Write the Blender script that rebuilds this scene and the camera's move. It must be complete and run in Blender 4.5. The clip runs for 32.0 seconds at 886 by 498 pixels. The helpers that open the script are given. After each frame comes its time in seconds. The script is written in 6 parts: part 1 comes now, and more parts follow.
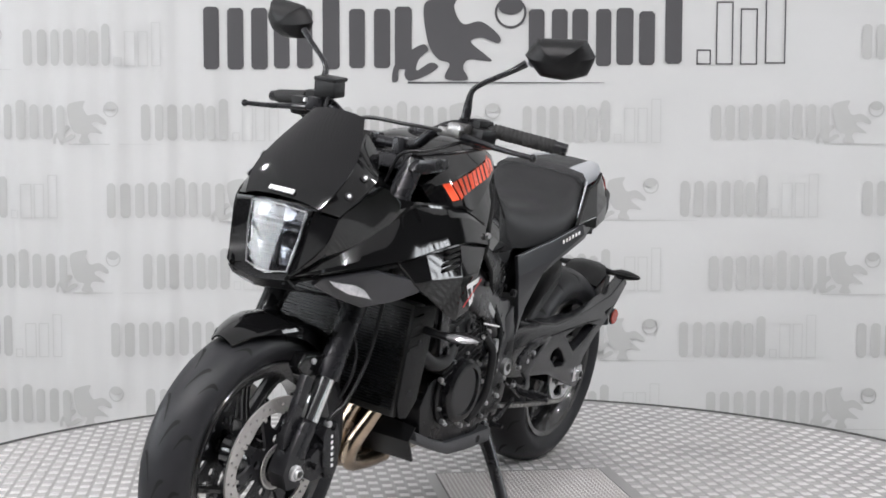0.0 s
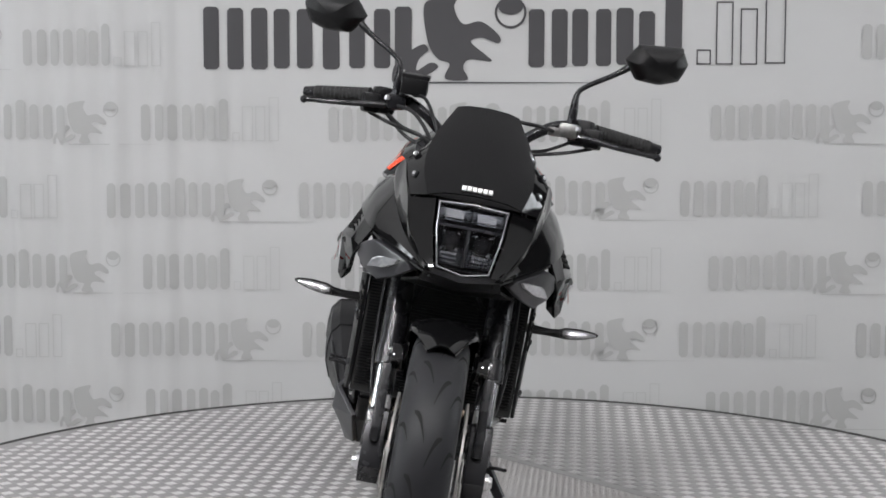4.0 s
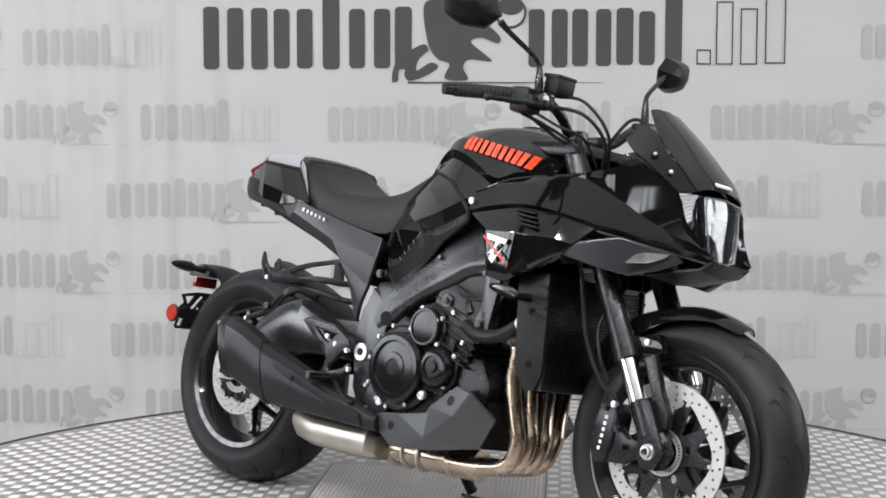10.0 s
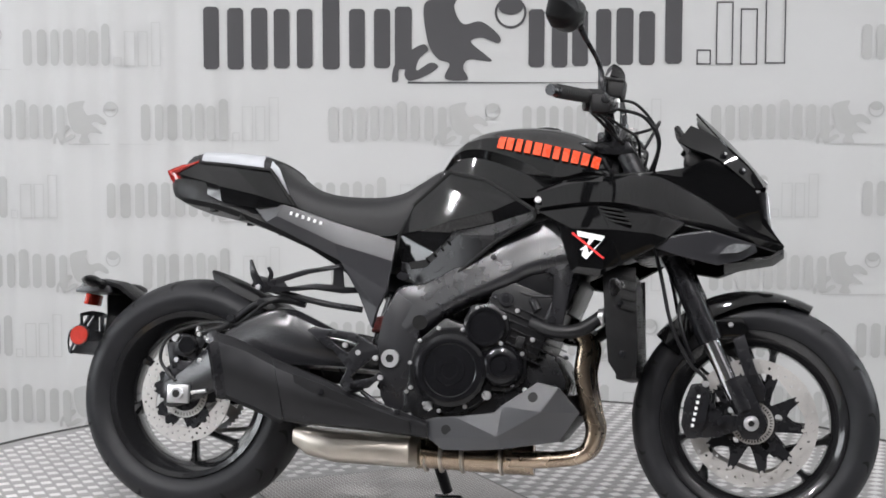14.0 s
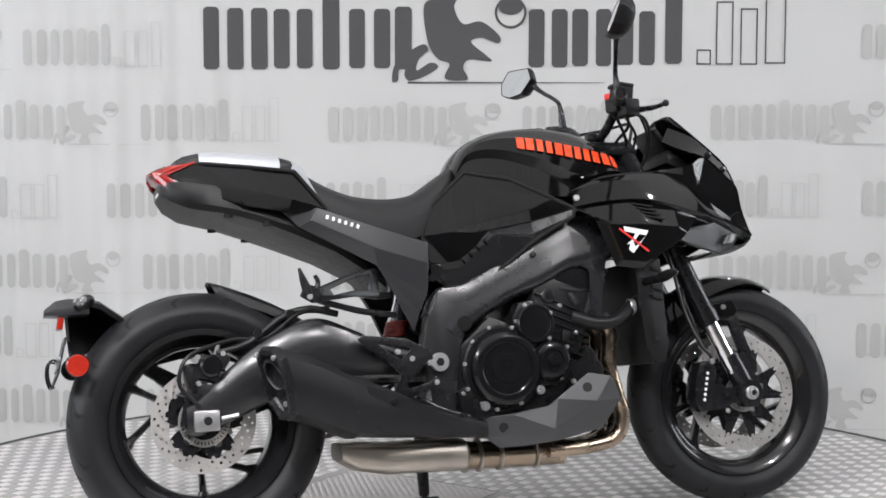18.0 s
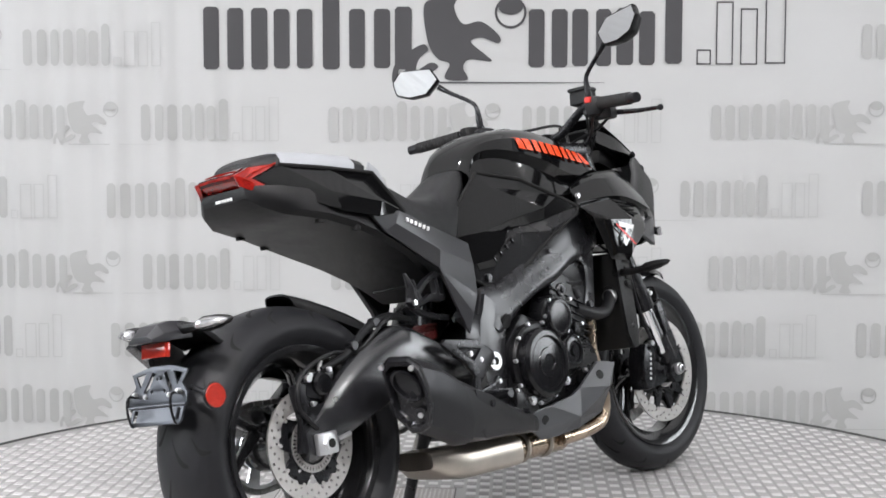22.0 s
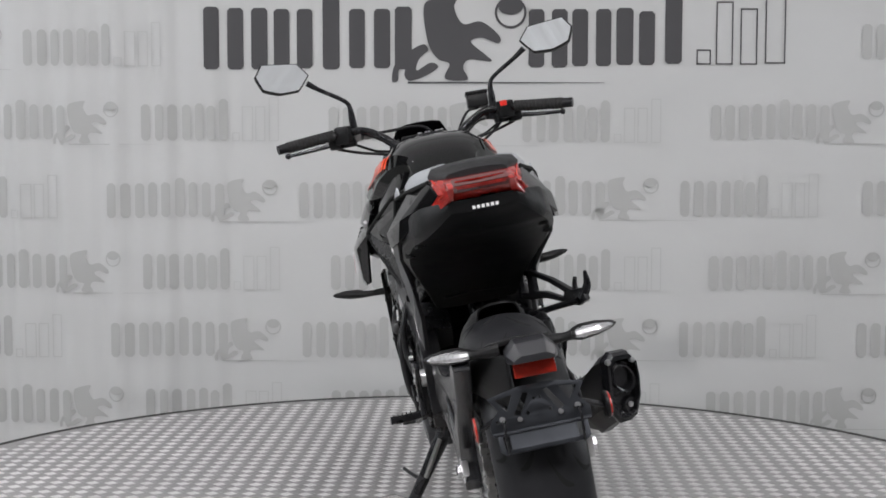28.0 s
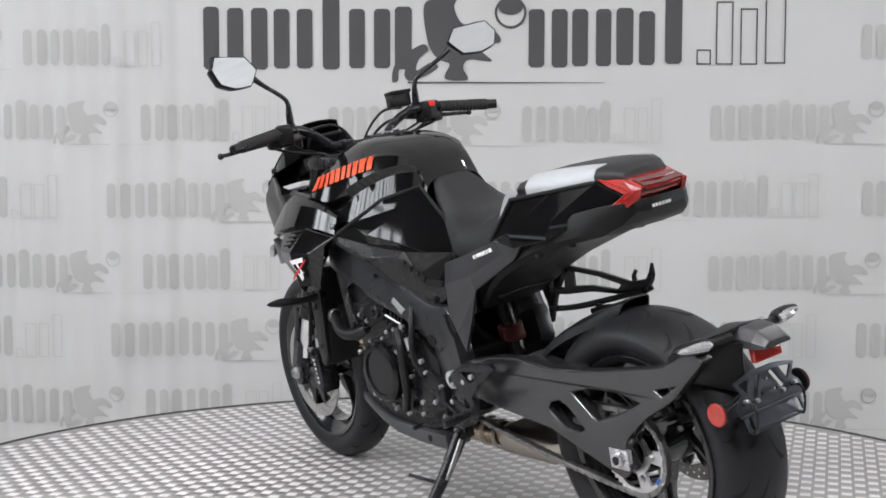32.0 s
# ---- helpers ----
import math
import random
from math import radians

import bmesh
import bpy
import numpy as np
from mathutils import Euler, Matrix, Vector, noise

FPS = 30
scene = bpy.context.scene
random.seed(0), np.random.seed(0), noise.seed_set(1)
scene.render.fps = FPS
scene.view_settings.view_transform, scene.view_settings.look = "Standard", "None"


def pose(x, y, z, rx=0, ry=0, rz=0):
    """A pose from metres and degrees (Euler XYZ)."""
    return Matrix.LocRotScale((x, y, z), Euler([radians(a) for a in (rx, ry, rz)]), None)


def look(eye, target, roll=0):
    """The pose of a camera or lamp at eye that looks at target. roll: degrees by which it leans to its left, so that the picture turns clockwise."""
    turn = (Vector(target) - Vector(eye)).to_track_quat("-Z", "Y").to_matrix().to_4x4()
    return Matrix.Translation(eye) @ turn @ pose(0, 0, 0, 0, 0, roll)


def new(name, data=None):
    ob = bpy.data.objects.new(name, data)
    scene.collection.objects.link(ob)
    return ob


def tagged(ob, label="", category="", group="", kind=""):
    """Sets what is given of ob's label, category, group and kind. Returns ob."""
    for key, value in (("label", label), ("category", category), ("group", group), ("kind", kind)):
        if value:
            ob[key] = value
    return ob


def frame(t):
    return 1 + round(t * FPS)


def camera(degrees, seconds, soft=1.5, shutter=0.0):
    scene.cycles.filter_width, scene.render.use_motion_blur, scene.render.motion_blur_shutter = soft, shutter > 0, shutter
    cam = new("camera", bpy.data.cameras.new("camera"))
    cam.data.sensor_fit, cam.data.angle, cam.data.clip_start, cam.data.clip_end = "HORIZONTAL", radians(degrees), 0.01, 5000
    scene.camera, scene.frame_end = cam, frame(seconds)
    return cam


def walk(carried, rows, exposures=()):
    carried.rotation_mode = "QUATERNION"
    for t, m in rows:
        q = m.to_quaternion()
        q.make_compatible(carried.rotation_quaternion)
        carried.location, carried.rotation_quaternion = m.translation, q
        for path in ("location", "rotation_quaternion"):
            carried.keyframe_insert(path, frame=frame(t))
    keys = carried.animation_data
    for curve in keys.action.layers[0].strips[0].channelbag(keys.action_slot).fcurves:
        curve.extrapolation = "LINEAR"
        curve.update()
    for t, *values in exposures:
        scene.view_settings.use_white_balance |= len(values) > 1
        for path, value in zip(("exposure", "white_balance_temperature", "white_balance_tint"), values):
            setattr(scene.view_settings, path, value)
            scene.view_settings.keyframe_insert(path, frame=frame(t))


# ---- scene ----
from mathutils.bvhtree import BVHTree

# The camera stands still; the turntable carries the motorcycle round before it.
cam = camera(36.643, 32.0, soft=1.7)
EYE = (0.0, -3.5347, 0.96)
AIM = (EYE[0] - 10 * math.sin(radians(0.5195)) * math.cos(radians(4.1095)),
       EYE[1] + 10 * math.cos(radians(0.5195)) * math.cos(radians(4.1095)),
       EYE[2] - 10 * math.sin(radians(4.1095)))
STAND = look(EYE, AIM, 0.07)
walk(cam, [(0, STAND), (32, STAND)], exposures=[
    (0, 0.11), (1, -0.01), (2, -0.14), (3, -0.29), (4.5, -0.35), (6, -0.35), (7, -0.36), (8, -0.24), (9, -0.14), (10, -0.09), (11, -0.09), (13, -0.04), (14, -0.01), (17, 0.01),
    (20, 0.11), (22, 0.11), (24, 0.03), (25, -0.01), (26.5, -0.24), (28, -0.41), (29, -0.29), (30, -0.19), (31, -0.09), (32, -0.09)])

# ---------------------------------------------------------------- light
sky = bpy.data.worlds.new("sky")
scene.world = sky
sky.use_nodes = True
sky_tex = sky.node_tree.nodes.new("ShaderNodeTexSky")
sky_tex.sky_type = "NISHITA"
sky_tex.sun_disc = False
sky_tex.sun_elevation = radians(35)
sky_tex.sun_rotation = radians(200)
sky.node_tree.links.new(sky_tex.outputs[0], sky.node_tree.nodes["Background"].inputs[0])
sky.node_tree.nodes["Background"].inputs[1].default_value = 0.1


def area_lamp(name, at, target, sx, sy, watts, colour=(1, 1, 1), shape="RECTANGLE"):
    lamp = bpy.data.lights.new(name, "AREA")
    lamp.shape, lamp.size, lamp.size_y, lamp.energy, lamp.color = shape, sx, sy, watts, colour
    ob = new(name, lamp)
    ob.matrix_world = look(at, target)
    return ob


ROOM_X, ROOM_BACK, ROOM_FRONT, ROOM_H, LOW = 4.6, 2.9, -7.5, 3.6, -0.42
WALL_Y = 2.3
FRONT_W, BACK_W = 83, 15
WEST, EAST = (-4.2, 1.4), (-0.7, 1.5)      # the stretches of window along the two side walls
# daylight through a window on each side, the translucent roof, and round hanging lamps
LAMPS = [(-2.5, -2.7), (-0.85, -2.9), (0.85, -2.9), (2.5, -2.7), (-2.4, 0.2), (2.4, 0.2)]
for px, py in LAMPS:
    area_lamp("round_lamp_light", (px, py, ROOM_H - 0.27), (px * 0.97, py + 0.35, 0), 0.15, 0.15, (FRONT_W if py < -2 else BACK_W) * (1.24 if px < 0 else 0.74), (0.968, 0.952, 0.972), "DISK")
for sx, (y0, y1), watts in ((-1, WEST, 185), (1, EAST, 86)):
    area_lamp("window_daylight", (sx * (ROOM_X + 0.19), (y0 + y1) / 2, 1.7), (0, (y0 + y1) / 2, 1.7), y1 - y0, 1.34, watts, (0.94, 0.965, 1.0))

# ---------------------------------------------------------------- materials


def mat(name, base, rough=0.5, metal=0.0, vary=0.12, scale=30.0, bump=0.0, bscale=400.0, coat=0.0, emit=None,
        transmission=0.0, ior=1.45, rvary=0.08, tint=None, stretch=None):
    m = bpy.data.materials.new(name)
    m.use_nodes = True
    nt = m.node_tree
    b = nt.nodes["Principled BSDF"]
    b.inputs["Metallic"].default_value = metal
    b.inputs["Roughness"].default_value = rough
    b.inputs["IOR"].default_value = ior
    b.inputs["Coat Weight"].default_value = coat
    b.inputs["Coat Roughness"].default_value = 0.04
    b.inputs["Transmission Weight"].default_value = transmission
    base = (*base, 1) if len(base) == 3 else base
    b.inputs["Base Color"].default_value = base
    if emit:
        b.inputs["Emission Color"].default_value = (*emit[0], 1)
        b.inputs["Emission Strength"].default_value = emit[1]
    co = nt.nodes.new("ShaderNodeTexCoord")
    src = co.outputs["Object"]
    if stretch:
        mp = nt.nodes.new("ShaderNodeMapping")
        mp.inputs["Scale"].default_value = stretch
        nt.links.new(src, mp.inputs[0])
        src = mp.outputs[0]
    if vary or rvary:
        n = nt.nodes.new("ShaderNodeTexNoise")
        n.inputs["Scale"].default_value = scale
        n.inputs["Detail"].default_value = 6
        nt.links.new(src, n.inputs["Vector"])
        big = nt.nodes.new("ShaderNodeTexNoise")
        big.inputs["Scale"].default_value = scale / 7
        nt.links.new(src, big.inputs["Vector"])
        mean = nt.nodes.new("ShaderNodeMath")
        mean.operation = "ADD"
        nt.links.new(n.outputs[0], mean.inputs[0])
        nt.links.new(big.outputs[0], mean.inputs[1])
        if vary:
            r = nt.nodes.new("ShaderNodeMapRange")
            r.inputs[1].default_value, r.inputs[2].default_value = 0.6, 1.4
            r.inputs[3].default_value, r.inputs[4].default_value = 1 - vary, 1 + vary
            nt.links.new(mean.outputs[0], r.inputs[0])
            mx = nt.nodes.new("ShaderNodeMix")
            mx.data_type, mx.blend_type = "RGBA", "MULTIPLY"
            mx.inputs["Factor"].default_value = 1
            mx.inputs["A"].default_value = base
            nt.links.new(r.outputs[0], mx.inputs["B"])
            nt.links.new(mx.outputs["Result"], b.inputs["Base Color"])
        if rvary:
            r2 = nt.nodes.new("ShaderNodeMapRange")
            r2.inputs[1].default_value, r2.inputs[2].default_value = 0.6, 1.4
            r2.inputs[3].default_value, r2.inputs[4].default_value = max(rough - rvary, 0.0), rough + rvary
            nt.links.new(mean.outputs[0], r2.inputs[0])
            nt.links.new(r2.outputs[0], b.inputs["Roughness"])
    if bump:
        n2 = nt.nodes.new("ShaderNodeTexNoise")
        n2.inputs["Scale"].default_value = bscale
        n2.inputs["Detail"].default_value = 4
        nt.links.new(src, n2.inputs["Vector"])
        bp = nt.nodes.new("ShaderNodeBump")
        bp.inputs["Strength"].default_value = bump
        bp.inputs["Distance"].default_value = 0.002
        nt.links.new(n2.outputs[0], bp.inputs["Height"])
        nt.links.new(bp.outputs[0], b.inputs["Normal"])
    return m


GLOSS = mat("gloss_black_paint", (0.0035, 0.0035, 0.0038), 0.06, vary=0.1, scale=18, coat=0.0, rvary=0.03, ior=1.48)
SATIN = mat("satin_black_metal", (0.014, 0.014, 0.016), 0.27, 0.3, vary=0.15, bump=0.06, bscale=900)
FRAME = mat("satin_grey_black_aluminium", (0.014, 0.014, 0.016), 0.28, 0.0, vary=0.06, rvary=0.02, ior=1.58)
MATTE = mat("matte_black_plastic", (0.0055, 0.0055, 0.006), 0.38, vary=0.15, bump=0.25, bscale=1500, ior=1.33)
PANELP = mat("satin_black_panel", (0.011, 0.011, 0.012), 0.27, vary=0.08, bump=0.05, bscale=1400, ior=1.42, rvary=0.03)
GREYP = mat("dark_grey_satin_plastic", (0.020, 0.020, 0.023), 0.33, 0.0, vary=0.05, bump=0.04, bscale=1400, rvary=0.03, ior=1.62)
PANG = mat("grey_belly_pan_plastic", (0.034, 0.035, 0.039), 0.42, 0.0, vary=0.06, bump=0.06, bscale=1400, rvary=0.04, ior=1.65)
ENGINE = mat("engine_black_paint", (0.0060, 0.0060, 0.0068), 0.30, 0.0, vary=0.2, bump=0.10, bscale=700, ior=1.36)
COVER = mat("engine_cover_black", (0.0065, 0.0065, 0.0075), 0.14, 0.0, vary=0.12, bump=0.02, bscale=900, ior=1.40, rvary=0.04)
RUBBER = mat("tyre_rubber", (0.0150, 0.0152, 0.0170), 0.44, vary=0.25, scale=24, bump=0.12, bscale=600, ior=1.30)
# darker than the tyre: the shade of uncut grooves as a colour
GROOVE = mat("tyre_groove_shade", (0.003, 0.003, 0.003), 0.9, vary=0.1)
GRIP = mat("grip_rubber", (0.014, 0.014, 0.014), 0.75, bump=0.4, bscale=700)
WHEEL = mat("wheel_gloss_black", (0.012, 0.012, 0.013), 0.16, vary=0.1, coat=0.5, rvary=0.04)
VINYL = mat("seat_vinyl_black", (0.0135, 0.0135, 0.0145), 0.42, vary=0.12, bump=0.35, bscale=1100, ior=1.40)
SILVERV = mat("seat_vinyl_silver", (0.40, 0.41, 0.43), 0.40, 0.25, vary=0.06, bump=0.2, bscale=1100)
STEEL = mat("brushed_disc_steel", (0.46, 0.445, 0.43), 0.48, 0.75, vary=0.10, scale=60, rvary=0.1)
CHROME = mat("fork_tube_chrome", (0.88, 0.88, 0.90), 0.16, 1.0, vary=0.05, rvary=0.04)
ALU = mat("bare_aluminium", (0.66, 0.66, 0.67), 0.30, 0.9, vary=0.1)
BOLT = mat("zinc_bolt", (0.56, 0.56, 0.57), 0.36, 0.9, vary=0.12)
PIPE = mat("heat_tinted_steel_pipe", (0.42, 0.335, 0.255), 0.26, 1.0, vary=0.40, scale=16, rvary=0.08)
STAINLESS = mat("stainless_exhaust_box", (0.46, 0.42, 0.37), 0.40, 1.0, vary=0.2, scale=12, rvary=0.1)
MUFF = mat("silencer_matte_black", (0.030, 0.030, 0.032), 0.40, 0.7, vary=0.1, bump=0.06, bscale=1500)
POSLENS = mat("clear_position_lens", (0.50, 0.505, 0.52), 0.20, 0.7, vary=0.35, scale=150)
SWING = mat("dark_satin_swing_arm", (0.015, 0.015, 0.017), 0.26, 0.0, vary=0.05, rvary=0.015, ior=1.75)
REDLENS = mat("red_lens", (0.25, 0.010, 0.007), 0.08, vary=0.6, scale=220, coat=0.8)
DEEPRED = mat("deep_red_lens", (0.07, 0.003, 0.003), 0.06, vary=0.4, scale=160, coat=0.6)
REFLECT = mat("red_reflector", (0.36, 0.022, 0.012), 0.14, vary=0.25, scale=300, coat=0.5)
SPRING = mat("shock_spring_red", (0.075, 0.006, 0.005), 0.45, vary=0.15)
CLEAR = mat("clear_lens", (0.95, 0.96, 0.97), 0.03, vary=0, rvary=0, transmission=1.0, ior=1.4)
AMBER = mat("indicator_reflector_silver", (0.42, 0.42, 0.43), 0.20, 0.7, vary=0.4, scale=160)
REFLECTOR = mat("headlight_reflector_chrome", (0.80, 0.81, 0.84), 0.16, 1.0, vary=0.0, rvary=0.05, scale=40)
LAMPDARK = mat("headlight_inner_bezel", (0.05, 0.05, 0.055), 0.25, 0.6, vary=0.1)
MIRROR = mat("mirror_glass", (0.80, 0.82, 0.84), 0.02, 1.0, vary=0.0, rvary=0.0)
SCREEN = mat("smoked_screen_black", (0.005, 0.005, 0.0055), 0.07, vary=0.1, coat=0.0, rvary=0.03, ior=1.38)
ORANGE = mat("orange_red_decal", (0.80, 0.075, 0.022), 0.30, vary=0.05, coat=0.3)
WHITE = mat("white_decal", (0.78, 0.78, 0.78), 0.35, vary=0.04)
REDDECAL = mat("red_decal", (0.62, 0.03, 0.03), 0.35, vary=0.04)
HOSE = mat("rubber_hose", (0.009, 0.009, 0.010), 0.40, vary=0.1, ior=1.36)
CHAIN = mat("chain_steel", (0.26, 0.255, 0.25), 0.34, 0.9, vary=0.3, scale=200)
BLUE = mat("blue_sprocket_mark", (0.03, 0.10, 0.35), 0.4, vary=0.1)
CORE = mat("radiator_core_black", (0.012, 0.012, 0.012), 0.5, vary=0.2, scale=200)
# near-black: the shade inside holes, slots and gaps is put into this colour
HOLE = mat("recess_shade", (0.004, 0.004, 0.004), 0.8, vary=0.0)
PLATEC = mat("plate_bracket_steel", (0.062, 0.066, 0.075), 0.36, 0.85, vary=0.12)
RED_SWITCH = mat("red_kill_switch", (0.70, 0.03, 0.02), 0.4, vary=0.05)

TREAD = mat("aluminium_tread_plate", (0.365, 0.357, 0.352), 0.50, 0.5, vary=0.12, scale=9, bump=0.12, bscale=160, rvary=0.10)
# paler than the plate: the glint of lamps on the bars is put into the colour
BARS = mat("aluminium_bar_glint", (0.66, 0.65, 0.645), 0.42, 0.45, vary=0.16, scale=14, rvary=0.10)
FINE = mat("worn_hub_plate", (0.35, 0.325, 0.312), 0.45, 0.5, vary=0.22, scale=9, bump=0.2, bscale=220, rvary=0.12)
EDGE = mat("dark_rubber_edge", (0.045, 0.045, 0.043), 0.6, vary=0.15)
CLOTH = mat("backdrop_cloth", (0.57, 0.57, 0.565), 0.85, vary=0.03, scale=3, bump=0.10, bscale=180, rvary=0.0)
PRINT_DARK = mat("backdrop_print_charcoal", (0.076, 0.074, 0.078), 0.8, vary=0.05, scale=4, rvary=0)
PRINT_GREY = mat("backdrop_print_grey", (0.448, 0.448, 0.44), 0.85, vary=0.05, scale=4, rvary=0)
PRINT_PALE = mat("backdrop_print_pale", (0.51, 0.51, 0.502), 0.85, vary=0.05, scale=4, rvary=0)
CONCRETE = mat("grey_shop_floor", (0.17, 0.17, 0.165), 0.5, vary=0.12, scale=2, bump=0.1, bscale=60)
PLASTER = mat("grey_shop_wall", (0.065, 0.065, 0.067), 0.8, vary=0.04, scale=2, rvary=0)
CEIL = mat("translucent_roof_sheet", (0.62, 0.62, 0.62), 0.7, vary=0.03, scale=2, rvary=0, emit=((1.0, 0.985, 1.0), 0.44))
RIB = mat("roof_rib_grey", (0.30, 0.30, 0.30), 0.7, vary=0.05, scale=2, rvary=0)
TUBE = mat("lit_lamp_diffuser", (0.9, 0.9, 0.9), 0.4, vary=0, rvary=0, emit=((1.0, 0.98, 0.95), 9.0))
DAY = mat("daylight_outside", (0.7, 0.75, 0.8), 0.9, vary=0, rvary=0, emit=((0.86, 0.93, 1.0), 1.6))
# the hedge glows by itself in place of daylight falling on it
HEDGE = mat("daylit_green_hedge", (0.05, 0.11, 0.03), 0.9, vary=0.4, scale=4, emit=((0.10, 0.22, 0.06), 0.8))
WINFRAME = mat("white_window_frame", (0.7, 0.7, 0.7), 0.4, vary=0.05)

# ---------------------------------------------------------------- mesh tools


def link_mesh(name, bm, material, angle=32):
    bmesh.ops.recalc_face_normals(bm, faces=bm.faces)
    me = bpy.data.meshes.new(name)
    bm.to_mesh(me)
    bm.free()
    me.materials.append(material)
    me.polygons.foreach_set("use_smooth", [True] * len(me.polygons))
    me.set_sharp_from_angle(angle=radians(angle))
    return new(name, me)


def part(name, bm, material, parent, label="", angle=32):
    """One mesh under a thing or under a part."""
    ob = link_mesh(name, bm, material, angle)
    ob.parent = parent
    if label:
        tagged(ob, label)
    return ob


def soften(bm, width, segments=2, angle=28):
    bmesh.ops.remove_doubles(bm, verts=bm.verts, dist=1e-5)
    bmesh.ops.recalc_face_normals(bm, faces=bm.faces)
    edges = [e for e in bm.edges if len(e.link_faces) == 2 and e.calc_face_angle(0) > radians(angle)]
    bmesh.ops.bevel(bm, geom=edges, offset=width, segments=segments, affect="EDGES", clamp_overlap=True, profile=0.6)
    return bm


def spline(pts, n=6, closed=False):
    """Catmull-Rom through the points, n steps each."""
    p = [Vector(q) for q in pts]
    if closed:
        p = [p[-1]] + p + [p[0], p[1]]
    else:
        p = [2 * p[0] - p[1]] + p + [2 * p[-1] - p[-2]]
    out = []
    for i in range(1, len(p) - 2):
        a, b, c, d = p[i - 1:i + 3]
        for k in range(n):
            t = k / n
            out.append(0.5 * (2 * b + (c - a) * t + (2 * a - 5 * b + 4 * c - d) * t * t + (3 * b - a - 3 * c + d) * t ** 3))
    if not closed:
        out.append(p[-2])
    return out


def loft(rings, closed=True, caps=True, bm=None, loop=False):
    bm = bm or bmesh.new()
    vs = [[bm.verts.new(q) for q in r] for r in rings]
    n = len(vs[0])
    last = len(vs) if loop else len(vs) - 1
    for i in range(last):
        a, b = vs[i], vs[(i + 1) % len(vs)]
        for j in range(n if closed else n - 1):
            k = (j + 1) % n
            bm.faces.new((a[j], a[k], b[k], b[j]))
    if caps and closed and not loop:
        bm.faces.new(vs[0])
        bm.faces.new(list(reversed(vs[-1])))
    return bm


def tube(pts, r, seg=10, n=6, bm=None, smooth=True, closed=False):
    """A round tube along a smooth line; r is a number or one a point."""
    line = spline(pts, n, closed) if smooth and len(pts) > 2 else [Vector(p) for p in pts]
    m = len(line)
    rad = [r] * m if not isinstance(r, (list, tuple)) else [float(np.interp(i / (m - 1) * (len(r) - 1), range(len(r)), r)) for i in range(m)]
    rings, side = [], None
    for i, p in enumerate(line):
        d = (line[(i + 1) % m if closed else min(i + 1, m - 1)] - line[i - 1 if closed else max(i - 1, 0)]).normalized()
        if side is None:
            side = d.cross(Vector((0, 0, 1)) if abs(d.z) < 0.9 else Vector((1, 0, 0))).normalized()
        side = (side - d * side.dot(d)).normalized()
        up = d.cross(side)
        rings.append([p + rad[i] * (math.cos(a) * side + math.sin(a) * up) for a in (2 * math.pi * k / seg for k in range(seg))])
    return loft(rings, True, not closed, bm, loop=closed)


def rod(a, b, r, seg=12, bm=None, r2=None):
    return tube([a, b], [r, r if r2 is None else r2], seg, bm=bm, smooth=False)


def lathe(profile, centre, seg=48, axis="y", bm=None, closed=False):
    """Turns (radius, height) pairs about an axis through centre."""
    rings = []
    for k in range(seg):
        a = 2 * math.pi * k / seg
        c, s = math.cos(a), math.sin(a)
        ring = []
        for r, h in profile:
            q = {"y": (r * c, h, r * s), "z": (r * c, r * s, h), "x": (h, r * c, r * s)}[axis]
            ring.append(Vector(centre) + Vector(q))
        rings.append(ring)
    return loft(rings, closed, False, bm, loop=True)


def drum(centre, r, y0, y1, bevel=0.003, seg=40, bm=None, axis="y"):
    """A closed disc with rounded rims, between two heights along its axis."""
    prof = [(0.0, y0), (r - bevel, y0), (r, y0 + math.copysign(bevel, y1 - y0)), (r, y1 - math.copysign(bevel, y1 - y0)), (r - bevel, y1), (0.0, y1)]
    return lathe(prof, centre, seg, axis, bm)


def prism(outline, y0, y1, bevel=0.004, bm=None, seg=2):
    """A plate from an (x, z) outline, or (x, z, y) to set the outer face's own depth; y0 inner, y1 outer."""
    own = bmesh.new()
    inner = [own.verts.new((p[0], y0, p[1])) for p in outline]
    outer = [own.verts.new((p[0], p[2] if len(p) > 2 else y1, p[1])) for p in outline]
    n = len(outline)
    own.faces.new(inner)
    own.faces.new(list(reversed(outer)))
    for i in range(n):
        own.faces.new((inner[i], outer[i], outer[(i + 1) % n], inner[(i + 1) % n]))
    bmesh.ops.triangulate(own, faces=[f for f in own.faces if len(f.verts) > 4])
    if bevel:
        soften(own, bevel, seg)
    return merge(own, bm)


def merge(own, bm):
    if bm is None:
        return own
    tmp = bpy.data.meshes.new("tmp")
    own.to_mesh(tmp)
    own.free()
    bm.from_mesh(tmp)
    bpy.data.meshes.remove(tmp)
    return bm


def block(centre, size, bevel=0.004, turn=None, bm=None, seg=2, taper=1.0):
    own = bmesh.new()
    bmesh.ops.create_cube(own, size=1)
    for v in own.verts:
        k = taper if v.co.z > 0 else 1.0
        v.co = Vector((v.co.x * size[0] * k, v.co.y * size[1] * k, v.co.z * size[2]))
    if bevel:
        bmesh.ops.bevel(own, geom=list(own.edges), offset=bevel, segments=seg, affect="EDGES", clamp_overlap=True, profile=0.6)
    m = pose(*centre, *(turn or (0, 0, 0)))
    own.transform(m)
    return merge(own, bm)


